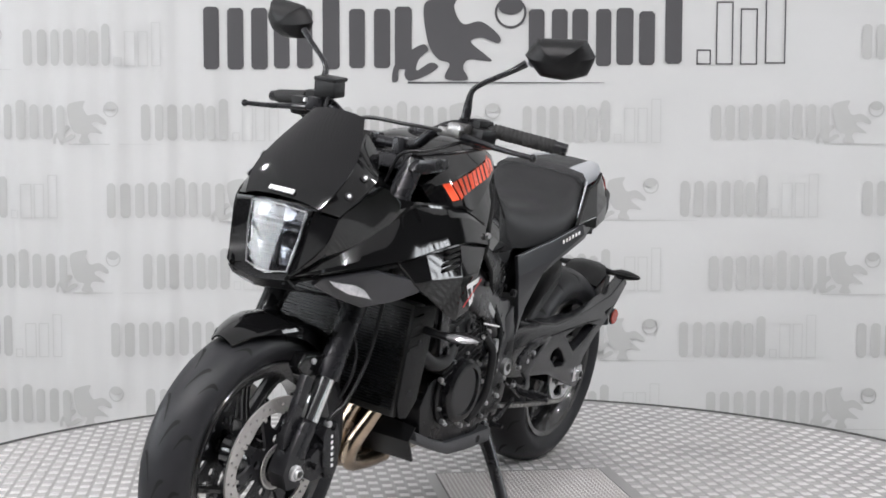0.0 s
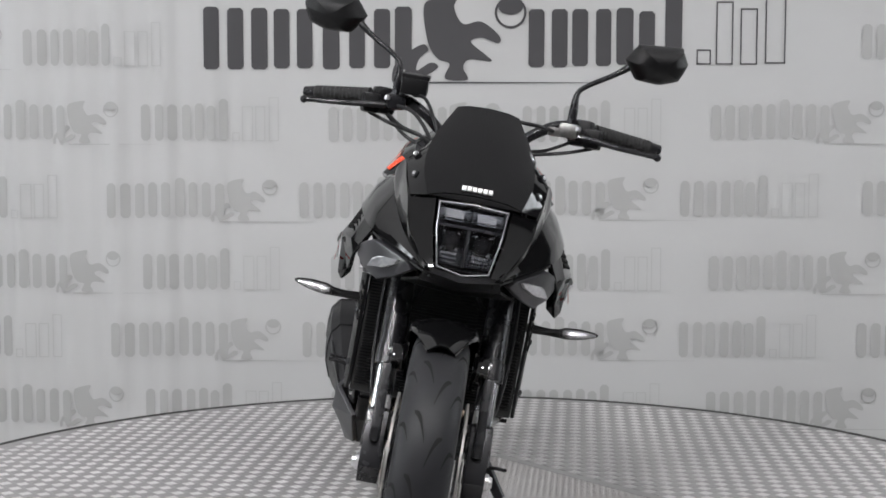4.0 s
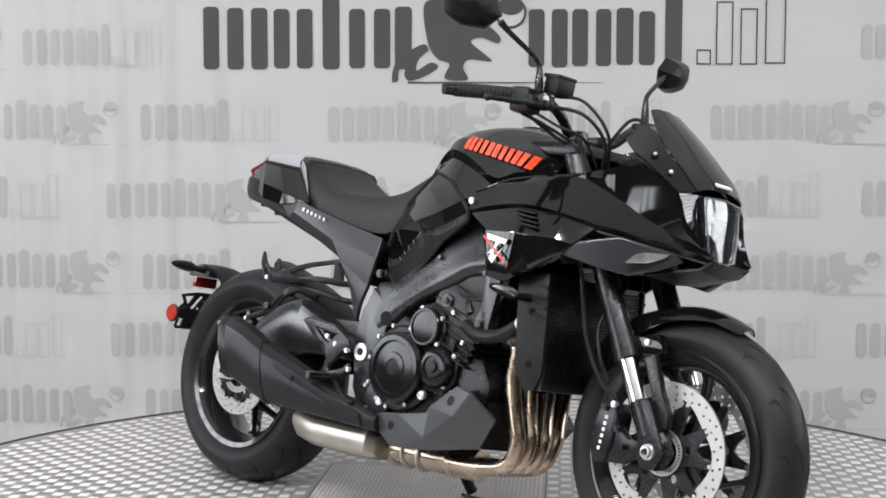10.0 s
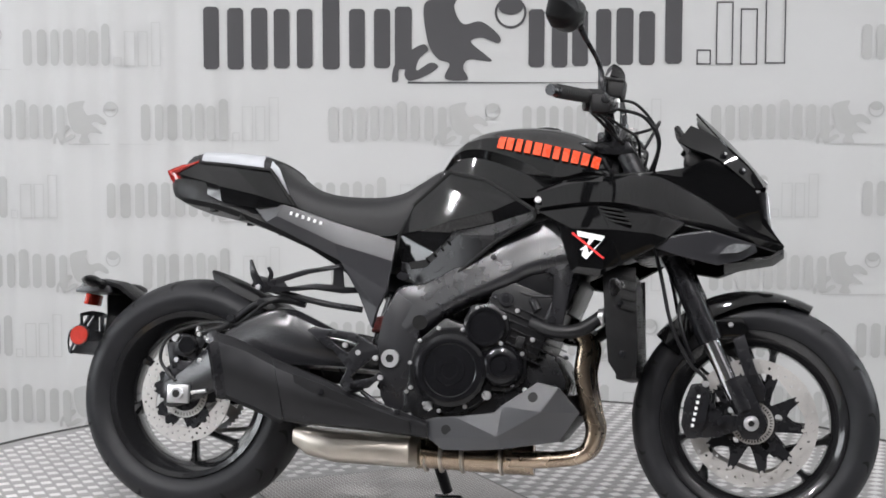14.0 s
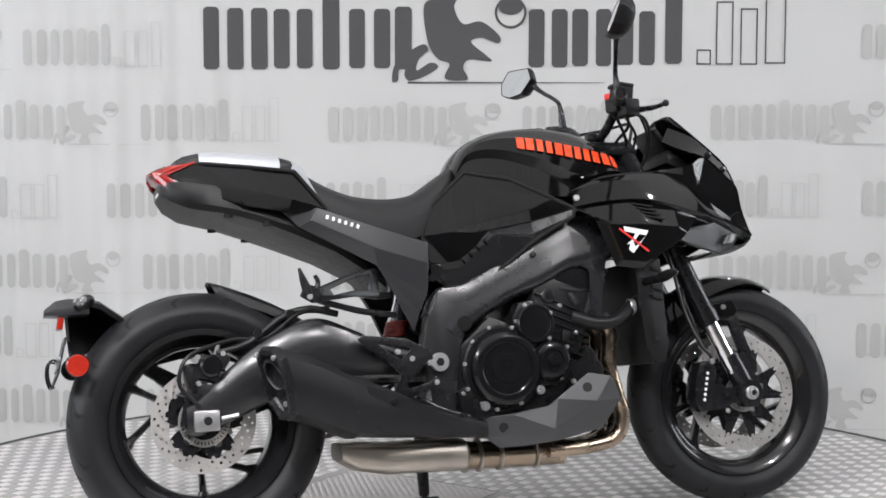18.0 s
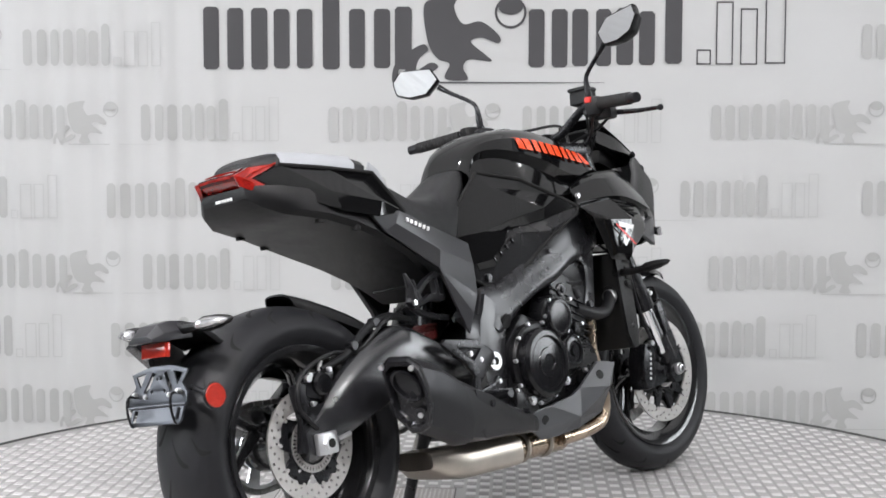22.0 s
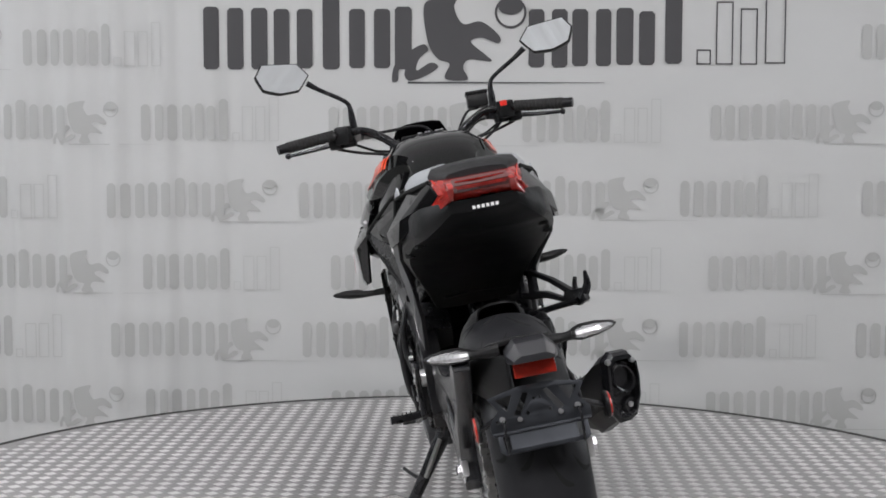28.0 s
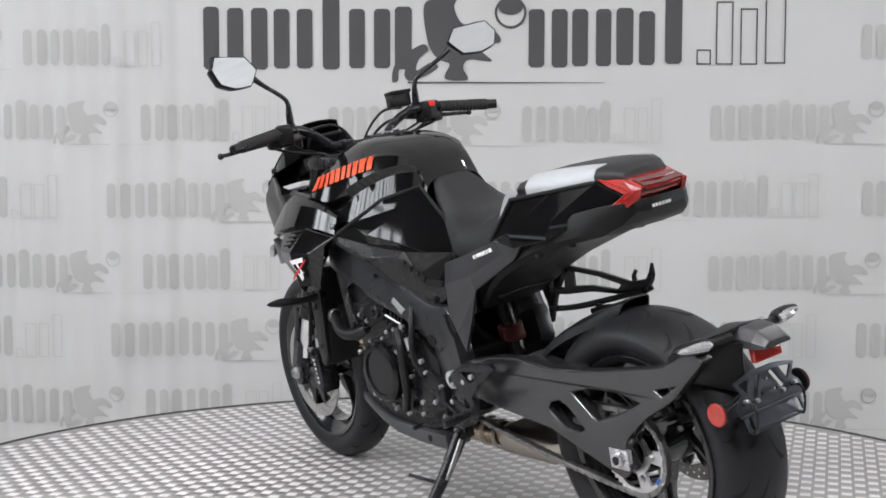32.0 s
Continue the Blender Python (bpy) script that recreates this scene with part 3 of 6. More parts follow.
def make_wheel(name, cx, cz, r_out, half, r_rim, rim_half, steer, label):
    c = Vector((cx, 0, cz))
    fix = steered if steer else (lambda b: b)
    prof = [(r_rim + 0.004, -rim_half), (r_rim + 0.007, -rim_half + 0.004), (r_rim - 0.004, -rim_half + 0.010), (r_rim - 0.026, -rim_half * 0.5), (r_rim - 0.030, 0), (r_rim - 0.026, rim_half * 0.5),
            (r_rim - 0.004, rim_half - 0.010), (r_rim + 0.007, rim_half - 0.004), (r_rim + 0.004, rim_half), (r_rim - 0.010, rim_half - 0.003), (r_rim - 0.036, rim_half * 0.5), (r_rim - 0.040, 0),
            (r_rim - 0.036, -rim_half * 0.5), (r_rim - 0.010, -rim_half + 0.003)]
    wheel = part(name, fix(lathe(prof, c, 72, closed=True)), WHEEL, bike, label)
    tp = tyre_profile(r_out, half, r_rim)
    part("tyre", fix(lathe(tp, c, 96, closed=True)), RUBBER, wheel, "black road tyre with slanted grooves", angle=50)
    # grooves: slender strips laid on the tread, near-black for the shade within them
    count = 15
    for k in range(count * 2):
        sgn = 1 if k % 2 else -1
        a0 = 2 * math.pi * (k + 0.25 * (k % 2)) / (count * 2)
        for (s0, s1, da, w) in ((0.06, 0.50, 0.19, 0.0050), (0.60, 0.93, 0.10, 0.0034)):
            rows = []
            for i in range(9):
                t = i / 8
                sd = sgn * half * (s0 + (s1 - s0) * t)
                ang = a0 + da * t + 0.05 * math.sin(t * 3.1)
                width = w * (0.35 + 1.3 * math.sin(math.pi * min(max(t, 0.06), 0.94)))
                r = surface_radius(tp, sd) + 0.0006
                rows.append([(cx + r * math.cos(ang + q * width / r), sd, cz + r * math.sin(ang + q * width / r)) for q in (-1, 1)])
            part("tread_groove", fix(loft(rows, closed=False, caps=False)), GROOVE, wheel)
    # three swept Y spokes, each a root that forks into two slender arms
    hub_r = 0.045 if steer else 0.055
    mid0, gap = (332, 17) if steer else (293, 22)

    def arm(p0, p1, rows):
        d = (p1 - p0).normalized()
        n = Vector((-d.z, 0, d.x))
        rings = []
        for t, w, h in rows:
            q = p0 + (p1 - p0) * t
            rings.append([q + n * w * u + Vector((0, h * v, 0)) for u, v in ((-1, -0.6), (-0.5, -1), (0.5, -1), (1, -0.6), (1, 0.6), (0.5, 1), (-0.5, 1), (-1, 0.6))])
        part("spoke", fix(loft(rings)), WHEEL, wheel)

    def polar(deg, r):
        return c + Vector((math.cos(radians(deg)) * r, 0, math.sin(radians(deg)) * r))
    for k in range(3):
        mid = mid0 + 120 * k
        fork_at = polar(mid - 24, 0.088)
        arm(polar(mid - 30, hub_r * 0.7), fork_at + (fork_at - c) * 0.12, ((0, 0.020, 0.030), (0.6, 0.016, 0.026), (1, 0.012, 0.020)))
        for sgn in (-1, 1):
            arm(fork_at, polar(mid + sgn * gap, r_rim - 0.034), ((0, 0.010, 0.020), (0.5, 0.0075, 0.016), (0.86, 0.009, 0.018), (1, 0.017, 0.026)))
    part("hub", fix(drum(c, hub_r, -0.05 if steer else -0.075, 0.05 if steer else 0.075, 0.006)), WHEEL, wheel)
    return wheel, c, fix


def brake_disc(wheel, fix, c, y, r_out, r_in, holes=True, carrier=True, thick=0.005):
    m = Matrix.Translation((c.x, y, c.z)) @ pose(0, 0, 0, 90, 0, 0)
    loops = [circle(0, 0, r_out, 72)]
    inner = []
    for k in range(60):
        a = 2 * math.pi * k / 60
        inner.append(((r_in + 0.006 * math.cos(5 * a)) * math.cos(a), (r_in + 0.006 * math.cos(5 * a)) * math.sin(a)))
    loops.append(inner)
    for k in range(40):
        a = 2 * math.pi * k / 40
        for j, f in enumerate((0.22, 0.5, 0.78)):
            if (k + j) % 2:
                rr = r_in + 0.004 + (r_out - r_in - 0.006) * f
                loops.append(circle(rr * math.cos(a + 0.03 * j), rr * math.sin(a + 0.03 * j), 0.0034, 8))
    part("brake_disc", fix(cut_plate(loops, thick, m)), STEEL, wheel, "drilled steel brake disc", angle=20)
    if carrier:
        bm = bmesh.new()
        spider = []
        for k in range(5):
            for da, rr in ((-33, 0.058), (-27, 0.076), (-21.5, r_in + 0.004), (-14.5, r_in + 0.004), (-9, 0.094), (0, 0.082), (9, 0.094), (14.5, r_in + 0.004), (21.5, r_in + 0.004), (27, 0.076), (33, 0.058)):
                a = radians(72 * k + 11.5 + da)
                spider.append((rr * math.cos(a), rr * math.sin(a)))
        cut_plate([spider, circle(0, 0, 0.028)] + [circle(0.062 * math.cos(radians(72 * k + 11.5)), 0.062 * math.sin(radians(72 * k + 11.5)), 0.010, 14) for k in range(5)], 0.008, Matrix.Translation((c.x, y, c.z)) @ pose(0, 0, 0, 90, 0, 0), bm)
        part("disc_carrier", fix(bm), SATIN, wheel)
        spots = []
        for k in range(10):
            a = radians(36 * k + 29.5)
            spots.append((Vector((c.x + math.cos(a) * (r_in + 0.002), y, c.z + math.sin(a) * (r_in + 0.002))), (0, math.copysign(1, y), 0)))
        bolts("disc_button", spots, STEEL, wheel, 0.0062, 0.005, fix)


def tone_ring(wheel, fix, c, y, r):
    loops = [circle(0, 0, r, 60), circle(0, 0, r * 0.72, 40)]
    for k in range(40):
        a = 2 * math.pi * k / 40
        u, v = math.cos(a), math.sin(a)
        r0, r1, w = r * 0.80, r * 0.93, 0.0016
        loops.append([(u * r0 - v * w, v * r0 + u * w), (u * r0 + v * w, v * r0 - u * w), (u * r1 + v * w, v * r1 - u * w), (u * r1 - v * w, v * r1 + u * w)])
    part("sensor_ring", fix(cut_plate(loops, 0.002, Matrix.Translation((c.x, y, c.z)) @ pose(0, 0, 0, 90, 0, 0))), STEEL, wheel, angle=20)


FRONT = make_wheel("front_wheel", 0.737, 0.300, 0.300, 0.060, 0.221, 0.052, True, "gloss black front wheel with twin brake discs")
REAR = make_wheel("rear_wheel", -0.730, 0.311, 0.3135, 0.096, 0.216, 0.082, False, "gloss black rear wheel with a wide tyre")
for y in (-0.073, 0.073):
    brake_disc(FRONT[0], FRONT[2], FRONT[1], y, 0.155, 0.118)
    tone_ring(FRONT[0], FRONT[2], FRONT[1], y * 1.13, 0.052)
brake_disc(REAR[0], REAR[2], REAR[1], -0.085, 0.125, 0.088)
tone_ring(REAR[0], REAR[2], REAR[1], -0.092, 0.062)

# ---- rear drive on the left: sprocket and chain
sc = Vector((-0.73, 0.095, 0.311))
teeth = []
for k in range(88):
    a = 2 * math.pi * k / 88
    r = 0.104 if k % 2 else 0.097
    teeth.append((r * math.cos(a), r * math.sin(a)))
loops = [teeth, circle(0, 0, 0.032)]
for k in range(5):
    a = 2 * math.pi * k / 5
    loops.append([(rr * math.cos(a + t), rr * math.sin(a + t)) for rr, t in ((0.05, -0.35), (0.05, 0.0), (0.05, 0.35), (0.084, 0.42), (0.086, 0.2), (0.087, 0.0), (0.086, -0.2), (0.084, -0.42))])
sprocket = part("sprocket", cut_plate(loops, 0.006, Matrix.Translation(sc) @ pose(0, 0, 0, 90, 0, 0)), ALU, bike, "bare aluminium rear sprocket", angle=20)
bolts("sprocket_bolt", [(sc + Vector((0.06 * math.cos(a), 0.004, 0.06 * math.sin(a))), (0, 1, 0)) for a in (2 * math.pi * k / 5 + 0.62 for k in range(5))], BOLT, sprocket, 0.008, 0.008)
for k in range(2):
    a = 0.5 + k * 3.3
    part("paint_mark", block(sc + Vector((0.09 * math.cos(a), 0.004, 0.09 * math.sin(a))), (0.012, 0.002, 0.02), 0.0005, (0, -math.degrees(a), 0)), BLUE, sprocket, "blue paint mark")
f0 = Vector((-0.085, 0.095, 0.345))
path = []
for t in np.linspace(0, 1, 48, endpoint=False):
    path.append(sc + Vector((0, 0, 0.1)) + (f0 + Vector((0, 0, 0.037)) - sc - Vector((0, 0, 0.1))) * t)
for t in np.linspace(0, 1, 8, endpoint=False):
    a = math.pi / 2 - math.pi * t
    path.append(f0 + Vector((0.037 * math.cos(a), 0, 0.037 * math.sin(a))))
for t in np.linspace(0, 1, 48, endpoint=False):
    sag = -0.010 * math.sin(math.pi * t)
    path.append(f0 + Vector((0, 0, -0.037)) + (sc + Vector((0, 0, -0.1)) - f0 + Vector((0, 0, 0.037))) * t + Vector((0, 0, sag)))
for t in np.linspace(0, 1, 22, endpoint=False):
    a = -math.pi / 2 - math.pi * t
    path.append(sc + Vector((0.1 * math.cos(a), 0, 0.1 * math.sin(a))))
chain = part("drive_chain", tube(path, 0.0042, 6, smooth=False, closed=True), CHAIN, bike, "steel drive chain")
n = len(path)
for i in range(n):
    a, b = path[i], path[(i + 1) % n]
    ang = -math.degrees(math.atan2(b.z - a.z, b.x - a.x))
    w = 0.016 if i % 2 else 0.021
    part("chain_link", block((a + b) / 2, ((b - a).length * 1.25, w, 0.0125), 0.002, (0, ang, 0), seg=1), CHAIN, chain)

# ---- front end
for s, side in ((-1, "right"), (1, "left")):
    y = 0.110 * s
    leg = part("fork_tube", steered(rod((fork_x(0.985), y, 0.985), (fork_x(0.50), y, 0.50), 0.0270, 20, r2=0.0280)), SATIN, bike, "satin black upper fork tube")
    bm = rod((fork_x(0.53), y, 0.53), (fork_x(0.492), y, 0.492), 0.0305, 20)
    part("fork_seal", steered(bm), SATIN, leg)
    part("fork_slider", steered(rod((fork_x(0.50), y, 0.50), (fork_x(0.36), y, 0.36), 0.0215, 20)), CHROME, leg, "polished chrome fork slider")
    # axle lug and caliper carrier
    bm = rod((fork_x(0.405), y, 0.405), (fork_x(0.33), y, 0.33), 0.026, 18, r2=0.028)
    lug = [(0.745, 0.262), (0.765, 0.30), (0.75, 0.335), (0.715, 0.41), (0.675, 0.405), (0.695, 0.33), (0.69, 0.29), (0.71, 0.262)]
    prism(lug, y - 0.022, y + 0.022, 0.006, bm)
    prism([(0.70, 0.285), (0.71, 0.315), (0.66, 0.318), (0.63, 0.345), (0.625, 0.39), (0.60, 0.385), (0.60, 0.285), (0.605, 0.260), (0.65, 0.262)], y - 0.012, y + 0.012, 0.004, bm)
    part("fork_lug", axled(bm), SATIN, leg, "black axle lug")
    bm = lathe([(0.018, y + 0.020 * s), (0.018, y + 0.029 * s), (0.0155, y + 0.031 * s), (0.0135, y + 0.031 * s), (0.0125, y + 0.038 * s), (0.0085, y + 0.039 * s), (0.0085, y + 0.030 * s), (0.0, y + 0.030 * s)], (0.728, 0, 0.300), 24)
    nut = part("axle_nut", axled(bm), BOLT, leg, "bare steel hollow axle end")
    part("axle_bore", axled(rod((0.728, y + 0.029 * s, 0.300), (0.728, y + 0.0312 * s, 0.300), 0.0082, 6)), HOLE, nut)
    # radial caliper behind the fork
    cal = [(0.574, 0.256), (0.604, 0.258), (0.622, 0.300), (0.632, 0.360), (0.622, 0.392), (0.584, 0.390), (0.568, 0.345), (0.561, 0.291)]
    bm = prism(cal, y - 0.040 * s, y + 0.020 * s, 0.008)
    caliper = part("brake_caliper", axled(bm), SATIN, bike, "black radial brake caliper with white lettering bars")
    bm = bmesh.new()
    for i in range(6):
        q = Vector((0.589 + 0.0028 * i, y + 0.0205 * s, 0.289 + 0.014 * i))
        block(q, (0.007, 0.0012, 0.0075), 0.0002, (0, 10, 0), bm)
    part("lettering_bars", axled(bm), WHITE, caliper, "small white letter bars")
    bolts("caliper_bolt", [((q[0], y + 0.021 * s, q[1]), (0, s, 0)) for q in ((0.636, 0.338), (0.600, 0.380), (0.655, 0.300))], SATIN, caliper, 0.0075, 0.007, axled)
    # fender stay beside the fork
    bm = prism([(0.680, 0.500), (0.708, 0.512), (0.735, 0.432), (0.760, 0.382), (0.757, 0.352), (0.730, 0.352), (0.715, 0.40)], y - 0.012 * s, y + 0.008 * s, 0.004)
    part("fender_stay", axled(bm), SATIN, leg)

bm = prism([(0.30, 0.985), (0.43, 0.985), (0.45, 0.955), (0.40, 0.948), (0.30, 0.955)], -0.14, 0.14, 0.01)
yoke = part("upper_yoke", steered(bm), SATIN, bike, "black upper fork yoke")
bm = prism([(0.42, 0.74), (0.56, 0.74), (0.58, 0.70), (0.44, 0.69)], -0.145, 0.145, 0.012)
part("lower_yoke", steered(bm), SATIN, bike, "black lower fork yoke")

# front fender: arched sections about the axle
fend = []
for i in range(13):
    a = radians(139 - 75 * i / 12)
    r = 0.312 + 0.006 * math.sin(i / 12 * math.pi)
    w = 0.074 - 0.046 * max(0, (i - 7.5) / 4.5) ** 1.6
    drop = 0.066 * max(0.0, 1 - i / 10.5) ** 0.85 + 0.007
    ring = []
    for u, d in ((-1.03, drop), (-1.0, drop * 0.45 + 0.004), (-0.88, 0.004), (-0.5, -0.005), (0, -0.010), (0.5, -0.005), (0.88, 0.004), (1.0, drop * 0.45 + 0.004), (1.03, drop)):
        rr = r - d
        ring.append((0.728 + rr * math.cos(a), w * u, 0.300 + rr * math.sin(a)))
    fend.append(ring)
fender = part("front_fender", axled(sheet(fend, 0.004, m=1)), GLOSS, bike, "gloss black front mudguard")
for s in (-1, 1):
    bm = prism([(0.625, 0.545), (0.70, 0.555), (0.72, 0.525), (0.70, 0.50), (0.64, 0.50)], 0.070 * s, 0.104 * s, 0.006)
    part("fender_mount", axled(bm), GLOSS, fender)
    part("fender_bolt", axled(bolt((0.675, 0.104 * s, 0.535), (0, s, 0), 0.0068, 0.006)), BOLT, fender)

# ---- handlebar, controls and mirrors
bar_line = [(0.2925, -0.402, 1.058), (0.345, -0.26, 1.072), (0.372, -0.185, 1.072), (0.380, -0.13, 1.045), (0.372, -0.085, 1.012), (0.366, -0.03, 1.005), (0.366, 0.03, 1.005), (0.372, 0.085, 1.012), (0.380, 0.13, 1.045), (0.372, 0.185, 1.072), (0.345, 0.26, 1.072), (0.2925, 0.402, 1.058)]
hb = part("handlebar", steered(tube(bar_line, 0.0125, 14, 8)), SATIN, bike, "wide satin black handlebar")
for y in (-0.045, 0.045):
    part("bar_clamp", steered(block((0.364, y, 0.995), (0.05, 0.032, 0.055), 0.006)), SATIN, hb)
for s in (-1, 1):
    a, b = Vector((0.2925, 0.402 * s, 1.058)), Vector((0.342, 0.268 * s, 1.072))
    ribs = [0.0155 + 0.0017 * (k % 2) for k in range(28)]
    bm = tube([a + (b - a) * (k / 27) for k in range(28)], ribs, 14, smooth=False)
    grip = part("grip", steered(bm), GRIP, hb, "ribbed black rubber grip")
    e = (a - b).normalized()
    part("bar_end", steered(rod(a - e * 0.002, a + e * 0.028, 0.015, 16, r2=0.0135)), SATIN, hb)
    # switch gear
    m1 = Vector((0.352, 0.238 * s, 1.068))
    bm = block(m1, (0.046, 0.046, 0.052), 0.010, (0, 0, -20 * s))
    block(m1 + Vector((0.018, -0.012 * s, -0.022)), (0.035, 0.04, 0.03), 0.008, (0, 0, -20 * s), bm)
    part("switch_box", steered(bm), MATTE, hb)
    if s < 0:
        part("kill_switch", steered(block(m1 + Vector((-0.022, 0.004, 0.018)), (0.012, 0.020, 0.016), 0.003)), RED_SWITCH, hb, "red kill switch")
    # lever with a ball end
    lev = [(0.392, 0.200 * s, 1.052), (0.408, 0.26 * s, 1.048), (0.415, 0.33 * s, 1.040), (0.408, 0.412 * s, 1.034)]
    bm = tube(lev, [0.009, 0.008, 0.0065, 0.0055], 10, 6)
    bmesh.ops.create_uvsphere(bm, u_segments=10, v_segments=8, radius=0.009, matrix=Matrix.Translation(lev[-1]))
    part("lever", steered(bm), SATIN, hb, "black hand lever")
    bm = block((0.386, 0.205 * s, 1.062), (0.045, 0.045, 0.034), 0.008, (0, 0, -15 * s))
    if s > 0:
        block((0.392, 0.17, 1.055), (0.02, 0.03, 0.02), 0.004, bm=bm)
    part("lever_bracket", steered(bm), SATIN if s < 0 else CHAIN, hb)
    # mirror
    stem = [(0.372, 0.206 * s, 1.066), (0.370, 0.207 * s, 1.110), (0.366, 0.209 * s, 1.150), (0.360, 0.228 * s, 1.172), (0.340, 0.285 * s, 1.208), (0.330, 0.318 * s, 1.232)]
    bm = tube(stem, [0.011, 0.0105, 0.0065, 0.006, 0.0065, 0.009], 12, 6)
    mirror = part("mirror", steered(bm), SATIN, hb, "black mirror on a bent stem")
    mm = Matrix.Translation((0.300, 0.383 * s, 1.254)) @ pose(0, 0, 0, 6 * s, 21 if s < 0 else 17, 14 * s if s < 0 else 18 * s)
    shape = [(0.075, 0.004), (0.072, 0.012), (0.058, 0.036), (0.050, 0.040), (-0.038, 0.040), (-0.048, 0.036), (-0.070, 0.010), (-0.071, 0.002), (-0.046, -0.032), (-0.036, -0.038), (0.006, -0.044), (0.020, -0.043), (0.054, -0.034), (0.062, -0.026)]
    ring = spline([(0, u * s * 1.06, v * 1.08) for u, v in shape], 3, True)
    rings = [[Vector((x, p.y * k, p.z * k)) for p in ring] for x, k in ((-0.004, 0.93), (-0.007, 0.98), (-0.004, 1.0), (0.006, 1.0), (0.022, 0.90), (0.036, 0.68), (0.044, 0.38), (0.046, 0.08))]
    bm = loft(rings, True, True)
    bm.transform(mm)
    part("mirror_shell", steered(bm), MATTE, mirror, angle=50)
    bm = loft([[Vector((x, p.y * 0.94, p.z * 0.94)) for p in ring] for x in (-0.0025, -0.0062)], True, True)
    bm.transform(mm)
    glass = part("mirror_glass", steered(bm), MIRROR, mirror, "clear mirror glass")
    # switch pod, lever pivot, cable nut and mirror foot
    pod = part("switch_pod", steered(block((0.374, 0.262 * s, 1.052), (0.048, 0.040, 0.046), 0.009, (0, 0, -15 * s))), MATTE, hb, "black switch pod")
    for k in range(3):
        part("switch_button", steered(block((0.350, (0.256 + 0.010 * (k % 2)) * s, 1.042 + 0.010 * k), (0.006, 0.008, 0.006), 0.002)), SATIN, pod)
    part("lever_pivot", steered(bolt((0.410, 0.222 * s, 1.068), (0, 0, 1), 0.007, 0.006)), BOLT, hb)
    part("mirror_nut", steered(drum((0.372, 0.206 * s, 1.082), 0.0125, -0.010, 0.010, 0.002, 6, axis="z")), SATIN, mirror)
    part("bar_wire", steered(tube([(0.370, 0.262 * s, 1.030), (0.395, 0.20 * s, 1.010), (0.40, 0.10 * s, 0.985), (0.42, 0.05 * s, 0.95)], 0.0042, 8, 6)), HOSE, hb)
# brake fluid reservoir
bm = block((0.398, -0.165, 1.105), (0.045, 0.062, 0.040), 0.006, (0, 8, 0))
block((0.398, -0.165, 1.128), (0.049, 0.066, 0.010), 0.003, (0, 8, 0), bm)
rod((0.39, -0.19, 1.085), (0.385, -0.20, 1.06), 0.007, 8, bm)
part("brake_reservoir", steered(bm), MATTE, hb, "small black fluid reservoir")
# cables and hoses
for pts, r in (([(0.40, -0.20, 1.055), (0.47, -0.15, 1.04), (0.50, -0.10, 0.98), (0.47, -0.07, 0.90)], 0.0045), ([(0.385, -0.165, 1.085), (0.45, -0.13, 1.075), (0.50, -0.09, 1.00), (0.48, -0.06, 0.90)], 0.004),
               ([(0.345, -0.235, 1.045), (0.40, -0.17, 0.99), (0.43, -0.10, 0.96), (0.42, -0.06, 0.90)], 0.0045), ([(0.36, -0.24, 1.05), (0.42, -0.18, 1.01), (0.45, -0.12, 0.99), (0.45, -0.06, 0.93)], 0.0035),
               ([(0.395, 0.17, 1.055), (0.46, 0.11, 1.06), (0.49, 0.0, 1.055), (0.46, -0.05, 0.98)], 0.0045), ([(0.355, 0.235, 1.05), (0.42, 0.16, 1.01), (0.45, 0.10, 0.99), (0.44, 0.06, 0.92)], 0.004)):
    part("control_cable", steered(tube(pts, r, 8, 8)), HOSE, hb)
for s in (-1, 1):
    part("brake_hose", steered(tube([(0.60, 0.125 * s, 0.44), (0.575, 0.135 * s, 0.50), (0.56, 0.12 * s, 0.57), (0.575, 0.06 * s, 0.66), (0.52, 0.03 * s, 0.72)], 0.0045, 8, 8)), HOSE, bike, "black brake hose")

# ---- tank
TANK = [(-0.062, [(0, 0.926), (0.045, 0.923), (0.070, 0.915), (0.085, 0.904), (0.088, 0.898), (0.090, 0.890)]),
        (-0.02, [(0, 0.986), (0.052, 0.981), (0.078, 0.972), (0.090, 0.959), (0.084, 0.940), (0.104, 0.906)]),
        (0.05, [(0, 1.022), (0.074, 1.014), (0.116, 0.993), (0.130, 0.961), (0.122, 0.938), (0.142, 0.886)]),
        (0.15, [(0, 1.032), (0.084, 1.025), (0.146, 0.984), (0.172, 0.928), (0.158, 0.902), (0.192, 0.830)]),
        (0.25, [(0, 1.024), (0.088, 1.016), (0.163, 0.962), (0.198, 0.880), (0.180, 0.858), (0.204, 0.834)]),
        (0.33, [(0, 0.998), (0.088, 0.990), (0.162, 0.948), (0.206, 0.892), (0.186, 0.872), (0.190, 0.850)]),
        (0.40, [(0, 0.950), (0.080, 0.944), (0.130, 0.922), (0.176, 0.880), (0.170, 0.868), (0.166, 0.850)])]
rings = []
for x, half in TANK:
    rings.append([(x, -y, z) for y, z in reversed(half)] + [(x, y, z) for y, z in half[1:]])
cols = [spline([r[j] for r in rings], 6) for j in range(len(rings[0]))]
rings = [[c[i] for c in cols] for i in range(len(cols[0]))]
fine_rings = []
for r in rings:
    fine_rings.append([Vector(q) for q in r[:3]] + spline(r[3:8], 6) + [Vector(q) for q in r[8:]])
bm = loft(fine_rings, closed=False, caps=False)
bmesh.ops.recalc_face_normals(bm, faces=bm.faces)
